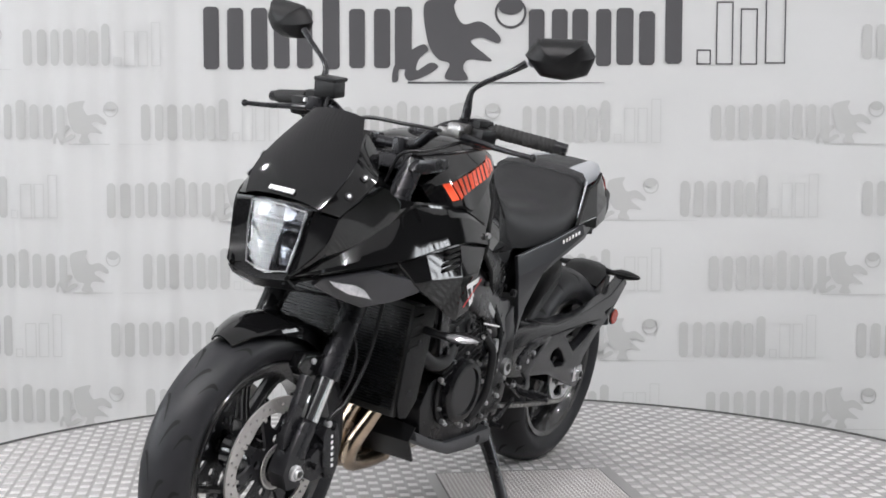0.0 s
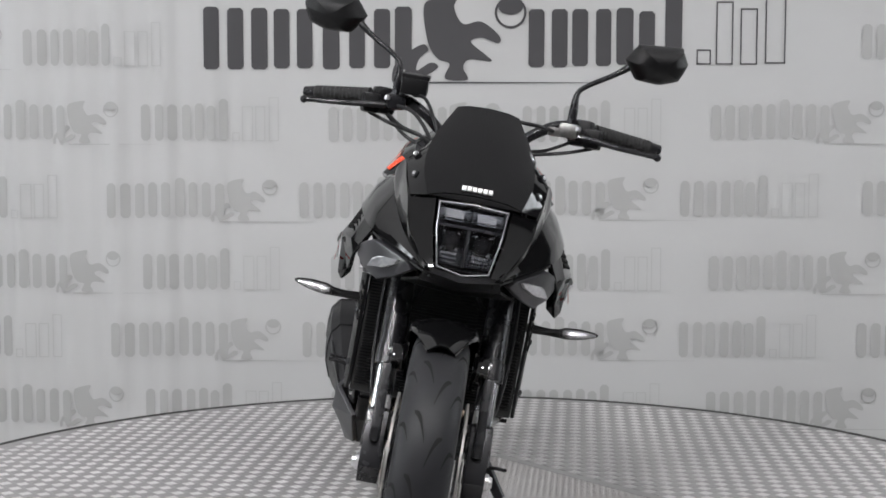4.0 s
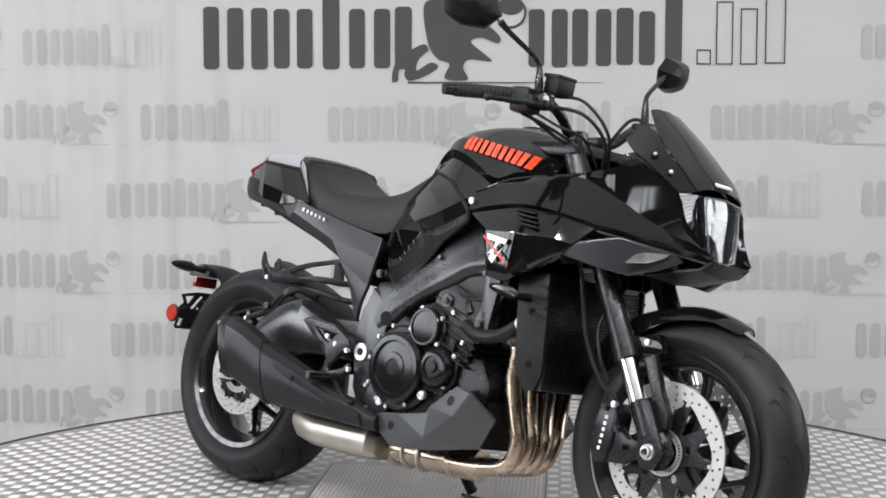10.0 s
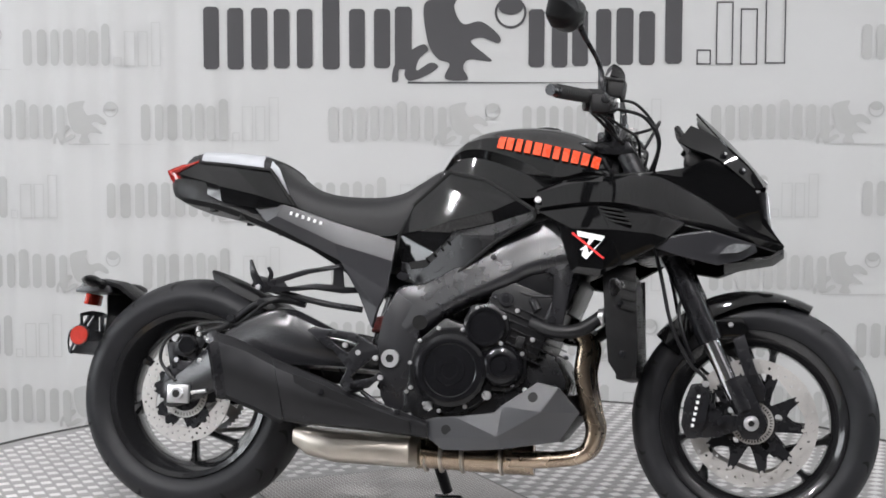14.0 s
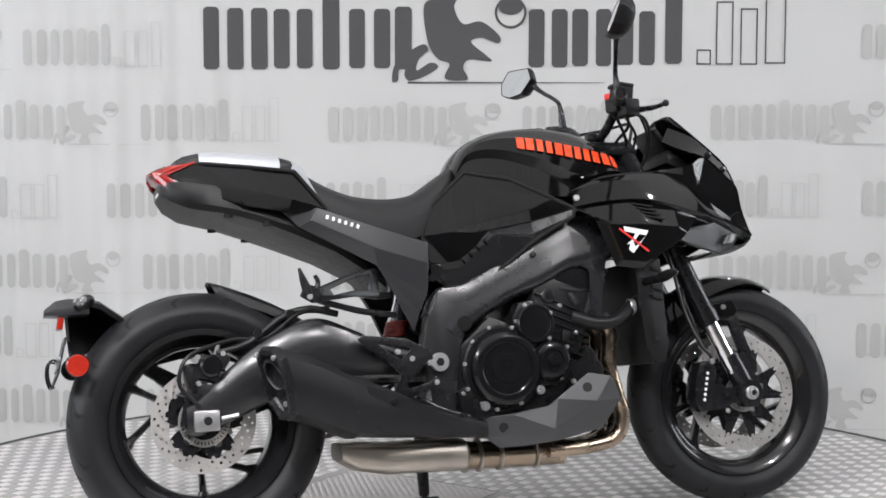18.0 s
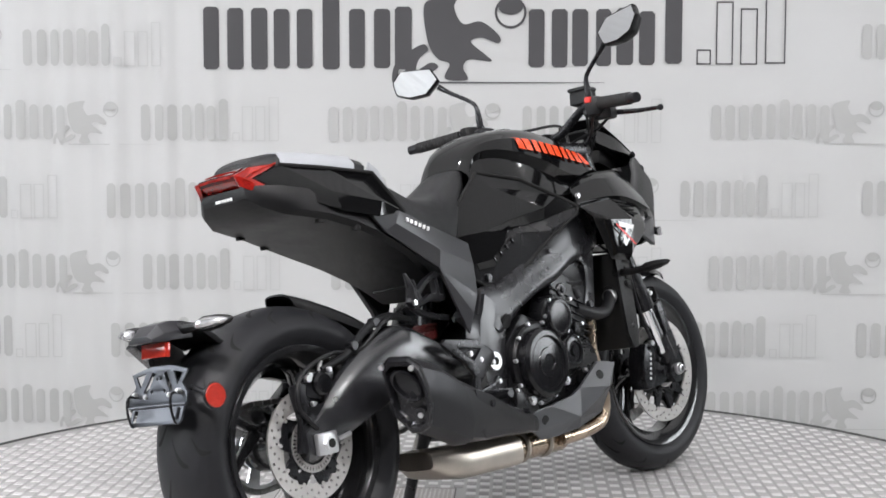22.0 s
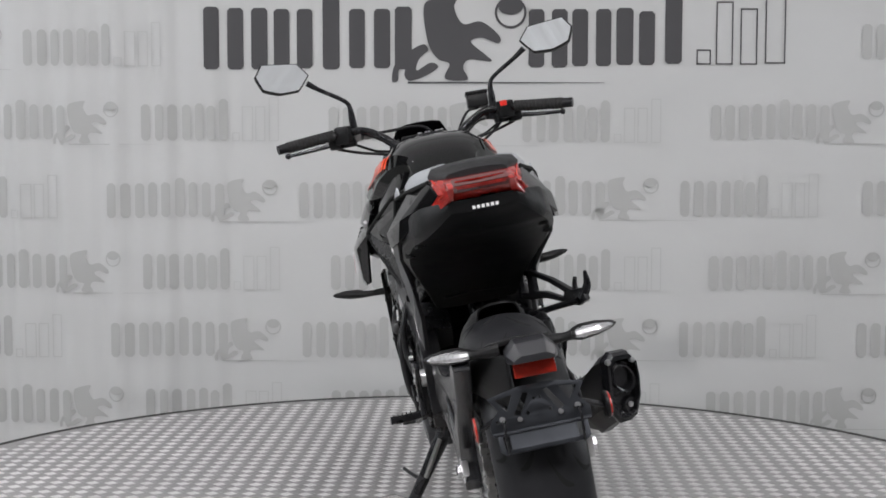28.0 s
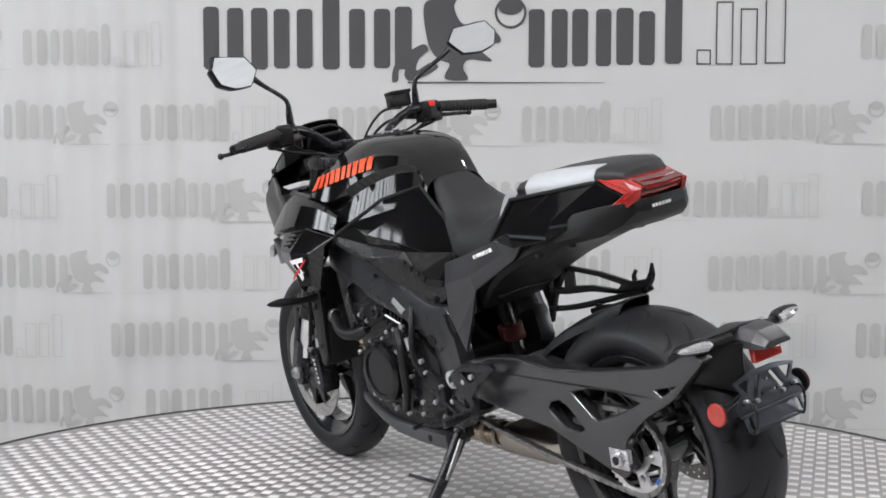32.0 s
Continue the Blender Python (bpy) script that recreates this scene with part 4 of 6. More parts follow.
bmesh.ops.solidify(bm, geom=list(bm.faces), thickness=0.006)
tank = part("fuel_tank", bm, GLOSS, bike, "gloss black fuel tank with orange-red lettering bars", angle=24)
part("filler_cap", lathe([(0, 0.016), (0.036, 0.016), (0.042, 0.010), (0.044, 0.0), (0.0, -0.004)], (0.20, 0, 1.022), 40, "z"), SATIN, tank)
bolts("cap_screw", [((0.20 + 0.033 * math.cos(a), 0.033 * math.sin(a), 1.038), (0, 0, 1)) for a in (2 * math.pi * k / 7 for k in range(7))], BOLT, tank, 0.004, 0.003)


def tank_side(x, z, s):
    """Outer side of the tank at a place, between its shoulder and its lower crease."""
    i = max(k for k in range(len(TANK) - 1) if TANK[k][0] <= x or k == 0)
    t = (x - TANK[i][0]) / (TANK[i + 1][0] - TANK[i][0])
    pts = [(a[0] * (1 - t) + b[0] * t, a[1] * (1 - t) + b[1] * t) for a, b in zip(TANK[i][1], TANK[i + 1][1])]
    pts = sorted((q[1], q[0]) for q in pts)
    return s * (float(np.interp(z, [q[0] for q in pts], [q[1] for q in pts])) + 0.006)


# plain slanted bars on the tank sides
WIDTHS = [0.018, 0.018, 0.015, 0.015, 0.019, 0.019, 0.015, 0.015, 0.018, 0.018, 0.017]
GAPS = [0.004, 0.007, 0.008, 0.007, 0.004, 0.007, 0.008, 0.007, 0.006, 0.007, 0]
for s in (-1, 1):
    total = sum(WIDTHS) + sum(GAPS)
    u = 0.0
    for w, gap in zip(WIDTHS, GAPS):
        rows = []
        for i in range(4):
            f = (u + w * i / 3) / total
            g = f if s < 0 else 1 - f
            col = []
            for j in range(4):
                vv = j / 3
                x = 0.092 + 0.262 * g + 0.004 * vv
                z = 0.962 - 0.056 * g - 0.006 * g * g + 0.034 * vv
                col.append((x, tank_side(x, z, s) + 0.0012 * s, z))
            rows.append(col)
        part("letter_bar", loft(rows, closed=False, caps=False), ORANGE, tank, "orange-red letter bar", angle=60)
        u += w + gap

# outer corners of the creased side cover, and its facets
COVER_PTS = [(-0.038, 0.092, 0.908), (0.065, 0.150, 0.880), (0.158, 0.199, 0.823), (0.206, 0.226, 0.791), (0.204, 0.222, 0.772), (0.111, 0.200, 0.720), (-0.007, 0.160, 0.628), (-0.056, 0.147, 0.606), (-0.107, 0.131, 0.610),
             (-0.152, 0.113, 0.640), (-0.152, 0.118, 0.672), (-0.166, 0.108, 0.706), (-0.163, 0.102, 0.743), (-0.136, 0.092, 0.818), (-0.027, 0.126, 0.862), (0.054, 0.154, 0.850), (0.092, 0.200, 0.794), (-0.013, 0.170, 0.771),
             (-0.101, 0.148, 0.747), (-0.094, 0.118, 0.801), (0.005, 0.172, 0.735), (0.098, 0.203, 0.732), (-0.056, 0.153, 0.688), (-0.102, 0.134, 0.660), (0.100, 0.188, 0.763), (-0.010, 0.153, 0.746)]
COVER_FACES = [(0, 1, 15, 14), (1, 2, 15), (0, 14, 19, 13), (13, 19, 18, 12), (14, 15, 2, 16), (14, 16, 17), (14, 17, 18, 19), (16, 2, 3, 24), (17, 16, 24, 25), (18, 17, 25), (12, 18, 25, 22), (12, 22, 23), (12, 23, 10, 11),
               (25, 24, 21, 20), (24, 3, 4, 21), (20, 21, 5), (21, 4, 5), (25, 20, 22), (22, 20, 6), (20, 5, 6), (22, 6, 7, 23), (23, 7, 8), (10, 23, 8, 9)]


def facets(points, faces, thick):
    """A panel of flat facets through corner points."""
    bm = bmesh.new()
    vs = [bm.verts.new(p) for p in points]
    for f in faces:
        bm.faces.new([vs[i] for i in f])
    bmesh.ops.delete(bm, geom=[v for v in bm.verts if not v.link_faces], context="VERTS")
    bmesh.ops.recalc_face_normals(bm, faces=bm.faces)
    bmesh.ops.solidify(bm, geom=list(bm.faces), thickness=thick)
    return bm


# ---- flanks below the tank
for s in (-1, 1):
    def y3(pts):
        return [(x, y * s, z) for x, y, z in pts]
    side = part("side_cover", soften(facets(y3(COVER_PTS), COVER_FACES[:13], 0.012), 0.0022, 2, 7), GLOSS, bike, "gloss black creased side cover under the tank", angle=9)
    part("lower_panel", soften(facets(y3(COVER_PTS), COVER_FACES[13:], 0.010), 0.0022, 2, 7), PANELP, side, "satin black lower panel", angle=9)
    # near-black strips along the edges put the shade of the panel gaps into colour
    part("panel_gap_shade", tube(y3([COVER_PTS[i] for i in (11, 12, 13, 0, 1, 2, 3)]), 0.0050, 8, smooth=False), HOLE, side, "near-black strip for the shaded panel gap")
    part("panel_gap_shade", tube(y3([COVER_PTS[i] for i in (3, 4, 5, 6, 7, 8, 9)]), 0.0050, 8, smooth=False), HOLE, side, "near-black strip for the shaded panel gap")
    slot = [(-0.012, 0.165, 0.730), (0.004, 0.168, 0.722), (-0.080, 0.145, 0.656), (-0.122, 0.131, 0.652), (-0.128, 0.130, 0.668), (-0.084, 0.145, 0.674)]
    part("cover_slot", poly3(y3(slot), 0.006, (0, -s, 0)), HOLE, side, "near-black plate for a shaded slot")
    for k in range(4):
        part("slot_rib", block((-0.018 - 0.019 * k, (0.165 - 0.0062 * k) * s, 0.716 - 0.0145 * k), (0.006, 0.008, 0.017), 0.002, (0, -38, 0)), GLOSS, side)
    part("cover_screw", bolt((-0.150, 0.118 * s, 0.634), (0, s, 0), 0.010, 0.008), SATIN, side)
    # frame: pivot plate, bulged beam up to the steering head, hanger down to the engine
    plate = [(-0.150, 0.590), (-0.166, 0.548), (-0.180, 0.529), (-0.194, 0.463), (-0.186, 0.398), (-0.180, 0.327), (-0.155, 0.285), (-0.129, 0.283), (-0.119, 0.307), (-0.110, 0.372), (-0.102, 0.443), (-0.088, 0.482), (-0.080, 0.54)]
    frame_ = part("frame_spar", prism(plate, 0.11 * s, 0.158 * s, 0.008), FRAME, bike, "dark satin aluminium frame spar", angle=24)
    stations = [(-0.178, 0.545, -0.100, 0.476, 0.162), (-0.148, 0.604, -0.070, 0.488, 0.164), (-0.080, 0.614, -0.019, 0.529, 0.171), (0.000, 0.656, 0.050, 0.566, 0.182), (0.098, 0.714, 0.126, 0.594, 0.194), (0.181, 0.756, 0.190, 0.628, 0.195),
                (0.228, 0.776, 0.250, 0.640, 0.192), (0.30, 0.788, 0.333, 0.665, 0.184), (0.385, 0.80, 0.395, 0.72, 0.145)]
    bulge = [(0.0, 0.026), (0.04, 0.017), (0.20, 0.0105), (0.38, 0.0075), (0.54, 0.0045), (0.68, 0.001), (0.77, 0.0), (0.85, 0.003), (0.92, 0.012), (0.975, 0.026), (1.0, 0.046), (0.9, 0.095), (0.1, 0.095)]

    def beam_ring(st, grow=0.0):
        xu, zu, xl, zl, y = st
        return [Vector((xu + (xl - xu) * t, (y - dy + grow) * s, zu + (zl - zu) * t)) for t, dy in bulge]
    cols = list(zip(*[beam_ring(st) for st in stations]))
    cols = [spline(list(c), 4) for c in cols]
    beam = part("spar_beam", loft([[c[i] for c in cols] for i in range(len(cols[0]))]), FRAME, frame_, angle=38)
    for i in (9, 22):
        seam = [c[i] for c in cols]
        q = (cols[5][i + 1] - cols[5][i - 1]).normalized()
        mid = sum(seam, Vector()) / len(seam)
        part("weld_seam", loft([[mid + (p - mid) * 1.02 + q * d for p in seam] for d in (-0.0025, 0.0025)]), FRAME, frame_)
    part("beam_plug", drum((0.10, 0, 0.68), 0.007, 0.18 * s, 0.1955 * s, 0.002, 16), FRAME, frame_)
    bm = drum((0.136, 0, 0.575), 0.018, 0.14 * s, 0.188 * s, 0.003, 20)
    part("mount_boss", bm, FRAME, frame_)
    part("mount_bolt", bolt((0.136, 0.188 * s, 0.575), (0, s, 0), 0.010, 0.006), SATIN, frame_)
    bm = rod((-0.157, 0.140 * s, 0.421), (-0.157, 0.170 * s, 0.421), 0.023, 24)
    pv = part("pivot_cap", bm, ALU, frame_, "bare aluminium pivot nut")
    part("pivot_hole", rod((-0.157, 0.16 * s, 0.421), (-0.157, 0.1715 * s, 0.421), 0.011, 6), HOLE, pv)
    hole_shade(beam, -0.085, 0.514, s, 0.019, frame_, "frame_hole")
    part("frame_bolt", bolt((-0.130, 0.158 * s, 0.628), (0, s, 0), 0.011, 0.010), SATIN, frame_)
    hanger = [(0.222, 0.690), (0.270, 0.720), (0.296, 0.696), (0.305, 0.662), (0.286, 0.564), (0.278, 0.516), (0.265, 0.497), (0.246, 0.492), (0.231, 0.505), (0.230, 0.528), (0.260, 0.598), (0.262, 0.621), (0.251, 0.637), (0.222, 0.650)]
    part("engine_hanger", prism(hanger, 0.150 * s, 0.186 * s, 0.006), FRAME, frame_)
    part("hanger_bolt", bolt((0.251, 0.187 * s, 0.526), (0, s, 0), 0.011, 0.008), SATIN, frame_)
    if s > 0:
        part("frame_label", block((0.024, 0.1775, 0.602), (0.050, 0.006, 0.017), 0.0004, (8, -38, 0)), ALU, frame_, "small silver label")

for s in (-1, 1):
    part("front_brake_hose", steered(tube([(0.40, 0.06 * s, 0.96), (0.47, 0.135 * s, 0.82), (0.515, 0.150 * s, 0.66), (0.545, 0.150 * s, 0.53), (0.59, 0.140 * s, 0.44), (0.625, 0.128 * s, 0.405), (0.632, 0.120 * s, 0.375)], 0.0048, 8, 8)), HOSE, bike, "black front brake hose")
    part("hose_union", steered(bolt((0.628, 0.124 * s, 0.39), (0, s, 0), 0.008, 0.010)), BOLT, bike, "bright hose union bolt")

# ---- seat and tail
TAIL_PTS = [(-0.425, 0.180, 0.803), (-0.500, 0.164, 0.900), (-0.62, 0.138, 0.917), (-0.725, 0.101, 0.932), (-0.792, 0.090, 0.903), (-0.515, 0.199, 0.828), (-0.64, 0.171, 0.858), (-0.526, 0.197, 0.794), (-0.625, 0.180, 0.813), (-0.735, 0.128, 0.860)]
REAR_PTS = [(-0.540, 0.180, 0.803), (-0.450, 0.188, 0.806), (-0.307, 0.165, 0.762), (-0.162, 0.138, 0.722), (-0.470, 0.190, 0.776), (-0.318, 0.178, 0.710), (-0.166, 0.150, 0.668), (-0.500, 0.180, 0.760), (-0.368, 0.163, 0.697), (-0.303, 0.156, 0.665),
            (-0.176, 0.158, 0.592), (-0.198, 0.157, 0.546), (-0.254, 0.146, 0.583), (-0.214, 0.149, 0.496)]
REAR_FACES = [(0, 1, 4, 7), (1, 2, 5, 4), (2, 3, 6, 5), (7, 4, 5, 8), (8, 5, 9), (5, 6, 10, 9), (9, 10, 11), (9, 11, 12), (12, 11, 13)]
TAIL_FACES = [(0, 1, 2, 5), (5, 2, 3, 6), (6, 3, 4), (0, 5, 7), (5, 6, 8, 7), (6, 4, 9, 8)]
SEAT = [(-0.040, 0.936, 0.050, 0.900), (-0.075, 0.918, 0.074, 0.865), (-0.12, 0.888, 0.092, 0.800), (-0.165, 0.862, 0.108, 0.745), (-0.22, 0.848, 0.126, 0.738), (-0.30, 0.846, 0.150, 0.752),
        (-0.36, 0.853, 0.164, 0.772), (-0.42, 0.876, 0.168, 0.795), (-0.465, 0.905, 0.160, 0.815), (-0.495, 0.930, 0.150, 0.845), (-0.510, 0.938, 0.140, 0.880)]
rings = []
for x, zt, w, zb in SEAT:
    h = zt - zb
    half = [(0, zt), (w * 0.45, zt - h * 0.01), (w * 0.75, zt - h * 0.08), (w * 0.93, zt - h * 0.28), (w, zt - h * 0.62), (w * 0.985, zb), (0, zb)]
    rings.append([(x, y, z) for y, z in half] + [(x, -y, z) for y, z in reversed(half[1:-1])])
cols = [spline([r[j] for r in rings], 4) for j in range(len(rings[0]))]
rings = [[c[i] for c in cols] for i in range(len(cols[0]))]
seat = part("seat", loft(rings), VINYL, bike, "black vinyl rider seat with silver rear corners", angle=50)
PAD = [(-0.500, 0.936, 0.142, 0.905), (-0.53, 0.947, 0.138, 0.908), (-0.60, 0.955, 0.128, 0.915), (-0.67, 0.961, 0.114, 0.922), (-0.72, 0.963, 0.098, 0.928), (-0.755, 0.957, 0.080, 0.930), (-0.775, 0.945, 0.066, 0.930)]
rings = []
for x, zt, w, zb in PAD:
    h = zt - zb
    half = [(0, zt + 0.003), (w * 0.5, zt + 0.001), (w * 0.62, zt), (w * 0.90, zt - h * 0.15), (w, zt - h * 0.55), (w * 0.98, zb), (0, zb)]
    rings.append([(x, y, z) for y, z in half] + [(x, -y, z) for y, z in reversed(half[1:-1])])
pad = part("pillion_pad", loft(rings), VINYL, bike, "pillion pad with silver side stripes", angle=50)
for s in (-1, 1):
    rows = []
    for x, zt, w, zb in PAD[1:-2]:
        h = zt - zb
        rows.append([(x, s * y, z) for y, z in ((w * 0.58, zt + 0.0025), (w * 0.90, zt - h * 0.15 + 0.003), (w * 1.012, zt - h * 0.55), (w * 1.0, zb - 0.002))])
    part("silver_stripe", sheet(rows, 0.003), SILVERV, pad, "silver vinyl stripe", angle=50)
    tri_pts = [(-0.500, 0.158, 0.925), (-0.478, 0.164, 0.905), (-0.445, 0.1715, 0.835), (-0.438, 0.1725, 0.808), (-0.462, 0.1685, 0.838), (-0.510, 0.152, 0.892)]
    part("silver_corner", poly3(mirrored(tri_pts, s), 0.004, (0, -s, 0)), SILVERV, seat, "silver vinyl corner")
    # tail cowl: a hollow upper facet and a lower one along a sharp crease
    cowl = part("tail_cowl", soften(facets(mirrored(TAIL_PTS, s), TAIL_FACES, 0.010), 0.002, 2, 5), GLOSS, bike, "gloss black creased tail cowl", angle=9)
    # near-black strip in place of the shade between pad and cowl
    part("cowl_seam", tube(mirrored([TAIL_PTS[i] for i in (0, 1, 2, 3)], s), 0.0045, 8, smooth=False), HOLE, cowl, "near-black strip for the shaded gap under the pad")
    # grey creased cover that runs from the seat down to the frame
    sub = part("rear_frame_cover", soften(facets(mirrored(REAR_PTS, s), REAR_FACES, 0.012), 0.0025, 2, 6), GREYP, bike, "dark grey satin rear frame cover with creases", angle=10)
    bm = bmesh.new()
    for i in range(6):
        x = -0.430 + 0.0155 * i
        block((x, (0.1895 - 0.0017 * i) * s, 0.783 - 0.0046 * i), (0.0064, 0.004, 0.0092), 0.0002, (0, 16, 6 * s), bm)
    part("lettering_bars", bm, WHITE, sub, "small white letter bars")

# tail light and undertray
TRAY = [(-0.812, 0.887, 0.074, 0.862), (-0.792, 0.886, 0.104, 0.838), (-0.75, 0.882, 0.132, 0.816), (-0.70, 0.872, 0.148, 0.806), (-0.65, 0.858, 0.160, 0.796), (-0.58, 0.835, 0.170, 0.774), (-0.50, 0.81, 0.168, 0.744), (-0.40, 0.79, 0.150, 0.702), (-0.32, 0.76, 0.126, 0.655), (-0.25, 0.73, 0.105, 0.60)]
rings = []
for x, zt, w, zb in TRAY:
    half = [(0, zt), (w * 0.97, zt), (w, zt - 0.008), (w * 1.02, zb + 0.014), (w * 0.95, zb + 0.001), (w * 0.5, zb - 0.002), (0, zb - 0.002)]
    rings.append([(x, y, z) for y, z in half] + [(x, -y, z) for y, z in reversed(half[1:-1])])
tray = part("undertray", loft(rings), MATTE, bike, "matte black tail undertray")
bm = bmesh.new()
for i in range(6):
    block((-0.8125, -0.027 + 0.0098 * i, 0.8675), (0.0030, 0.0064, 0.0068), 0.0002, (0, 0, 0), bm)
part("lettering_bars", bm, WHITE, tray, "small white letter bars")
for s in (-1, 1):
    for x, y, z in ((-0.66, 0.138, 0.795), (-0.571, 0.158, 0.770)):
        part("tray_hole", rod((x, y * s, z - 0.002), (x, y * s, z + 0.012), 0.011, 16), HOLE, tray)
rows = [[(-0.735, y, 0.938), (-0.79, y * 0.98, 0.931), (-0.838 + 0.012 * abs(y) / 0.07, y, 0.916), (-0.828 + 0.012 * abs(y) / 0.07, y, 0.899), (-0.800, y, 0.885)] for y in (-0.070, -0.045, 0.0, 0.045, 0.070)]
tl = part("tail_light", sheet(rows, 0.016, bevel=0.002), REDLENS, bike, "wide red tail light lens")
part("lens_insert", sheet([[(-0.797, y, 0.9318), (-0.8385 + 0.012 * abs(y) / 0.07, y, 0.9185), (-0.8325 + 0.012 * abs(y) / 0.07, y, 0.9035)] for y in (-0.058, -0.03, 0.0, 0.03, 0.058)], 0.003), DEEPRED, tl, "deep red lens centre")
for z, dx in ((0.9115, 0.0385), (0.926, 0.0215)):
    part("light_strip", sheet([[(-0.80 - dx + 0.012 * abs(y) / 0.07, y, z + 0.001), (-0.80 - dx + 0.0005 + 0.012 * abs(y) / 0.07, y, z - 0.0015)] for y in (-0.052, -0.025, 0.0, 0.025, 0.052)], 0.002), REDLENS, tl, "bright red light strip")
for s in (-1, 1):
    upper = [(-0.716, 0.092, 0.938), (-0.775, 0.071, 0.933), (-0.832, 0.070, 0.914), (-0.820, 0.074, 0.896), (-0.795, 0.090, 0.905), (-0.752, 0.097, 0.924)]
    lower = [(-0.832, 0.070, 0.914), (-0.820, 0.072, 0.889), (-0.792, 0.100, 0.868), (-0.735, 0.132, 0.855), (-0.770, 0.110, 0.880), (-0.797, 0.091, 0.903)]
    for wing in (upper, lower):
        part("tail_light_wing", poly3(mirrored(wing, s), 0.012, (0.3, -s, 0), bevel=0.002), REDLENS, tl, "red swept lens wing")
    part("wing_strip", tube(mirrored([(-0.730, 0.094, 0.936), (-0.790, 0.082, 0.919), (-0.815, 0.080, 0.905), (-0.790, 0.094, 0.890), (-0.748, 0.124, 0.865)], s), 0.0022, 6, smooth=False), REFLECT, tl, "bright red light strip")

# corners and facets of the shroud beside the radiator
SHROUD_PTS = [(0.212, 0.226, 0.790), (0.356, 0.231, 0.808), (0.49, 0.222, 0.790), (0.571, 0.200, 0.770), (0.261, 0.232, 0.757), (0.300, 0.264, 0.745), (0.394, 0.271, 0.742), (0.376, 0.266, 0.646), (0.318, 0.261, 0.652),
              (0.301, 0.246, 0.639), (0.367, 0.256, 0.628), (0.422, 0.244, 0.660), (0.500, 0.236, 0.704), (0.526, 0.225, 0.724), (0.490, 0.246, 0.736)]
SHROUD_FACES = [(0, 1, 5), (0, 5, 4), (1, 6, 5), (1, 2, 14, 6), (2, 3, 13, 14), (4, 5, 8, 9), (8, 7, 10, 9), (5, 6, 7, 8), (6, 14, 12, 11), (6, 11, 7), (7, 11, 10), (14, 13, 12)]

# ---- nose cowl, screen, headlight
for s in (-1, 1):
    top = [(0.206, 0.204, 0.845), (0.30, 0.192, 0.880), (0.40, 0.180, 0.893), (0.477, 0.171, 0.898), (0.535, 0.173, 0.904), (0.582, 0.172, 0.914), (0.625, 0.157, 0.934), (0.680, 0.149, 0.898), (0.732, 0.138, 0.860), (0.752, 0.124, 0.797), (0.803, 0.080, 0.729)]
    flute = [(0.206, 0.207, 0.842), (0.30, 0.203, 0.873), (0.40, 0.193, 0.884), (0.490, 0.177, 0.887), (0.540, 0.172, 0.868), (0.572, 0.167, 0.852), (0.612, 0.157, 0.831), (0.650, 0.147, 0.808), (0.700, 0.130, 0.782), (0.750, 0.107, 0.755), (0.801, 0.082, 0.732)]
    mid = [(0.206, 0.212, 0.838), (0.30, 0.214, 0.862), (0.40, 0.211, 0.866), (0.468, 0.208, 0.852), (0.522, 0.205, 0.830), (0.572, 0.199, 0.810), (0.620, 0.182, 0.790), (0.662, 0.164, 0.775), (0.710, 0.139, 0.761), (0.758, 0.111, 0.746), (0.801, 0.084, 0.731)]
    crease = [(0.206, 0.227, 0.796), (0.30, 0.234, 0.810), (0.40, 0.239, 0.812), (0.490, 0.230, 0.797), (0.540, 0.220, 0.785), (0.590, 0.205, 0.775), (0.640, 0.181, 0.765), (0.680, 0.159, 0.757), (0.722, 0.134, 0.748), (0.765, 0.107, 0.738), (0.803, 0.079, 0.728)]
    low = [(x - 0.004, y - 0.013, z - 0.013) for x, y, z in crease]
    rows = [top, [tuple((Vector(a) * 0.5 + Vector(b) * 0.5) + Vector((0, 0.004, 0.001))) for a, b in zip(top, flute)], flute, mid, crease, low]
    nose = part("nose_cowl", sheet([mirrored(r, s) for r in rows], 0.006, n=3), GLOSS, bike, "gloss black pointed nose cowl", angle=17)
    under = [low[2], low[3], low[5], low[7], low[10]]
    inn = [(0.40, 0.19, 0.79), (0.52, 0.15, 0.765), (0.62, 0.11, 0.735), (0.70, 0.07, 0.715), (0.775, 0.02, 0.712)]
    part("nose_underside", sheet([mirrored(under, s), mirrored(inn, s)], 0.004, n=3), MATTE, nose)
    # shroud with the emblem on its raised panel
    shroud = part("shroud", soften(facets(mirrored(SHROUD_PTS, s), SHROUD_FACES, 0.010), 0.003, 2, 6), GLOSS, bike, "gloss black radiator shroud with a white emblem", angle=10)

    def fx(x, z):
        return 0.2695 + 0.08 * (x - 0.34) + 0.04 * (z - 0.70)
    em = [[(0.316, 0.737), (0.384, 0.724), (0.376, 0.712), (0.358, 0.716), (0.340, 0.694), (0.322, 0.690), (0.340, 0.704), (0.346, 0.718), (0.318, 0.724)],
          [(0.376, 0.712), (0.384, 0.724), (0.340, 0.668), (0.328, 0.678), (0.334, 0.698), (0.342, 0.694), (0.346, 0.684)]]
    bm = bmesh.new()
    for e in em:
        f = [bm.verts.new((x, s * (fx(x, z) + 0.006), z)) for x, z in e]
        bm.faces.new(f)
    part("emblem", bm, WHITE, shroud, "white angular emblem")
    bm = bmesh.new()
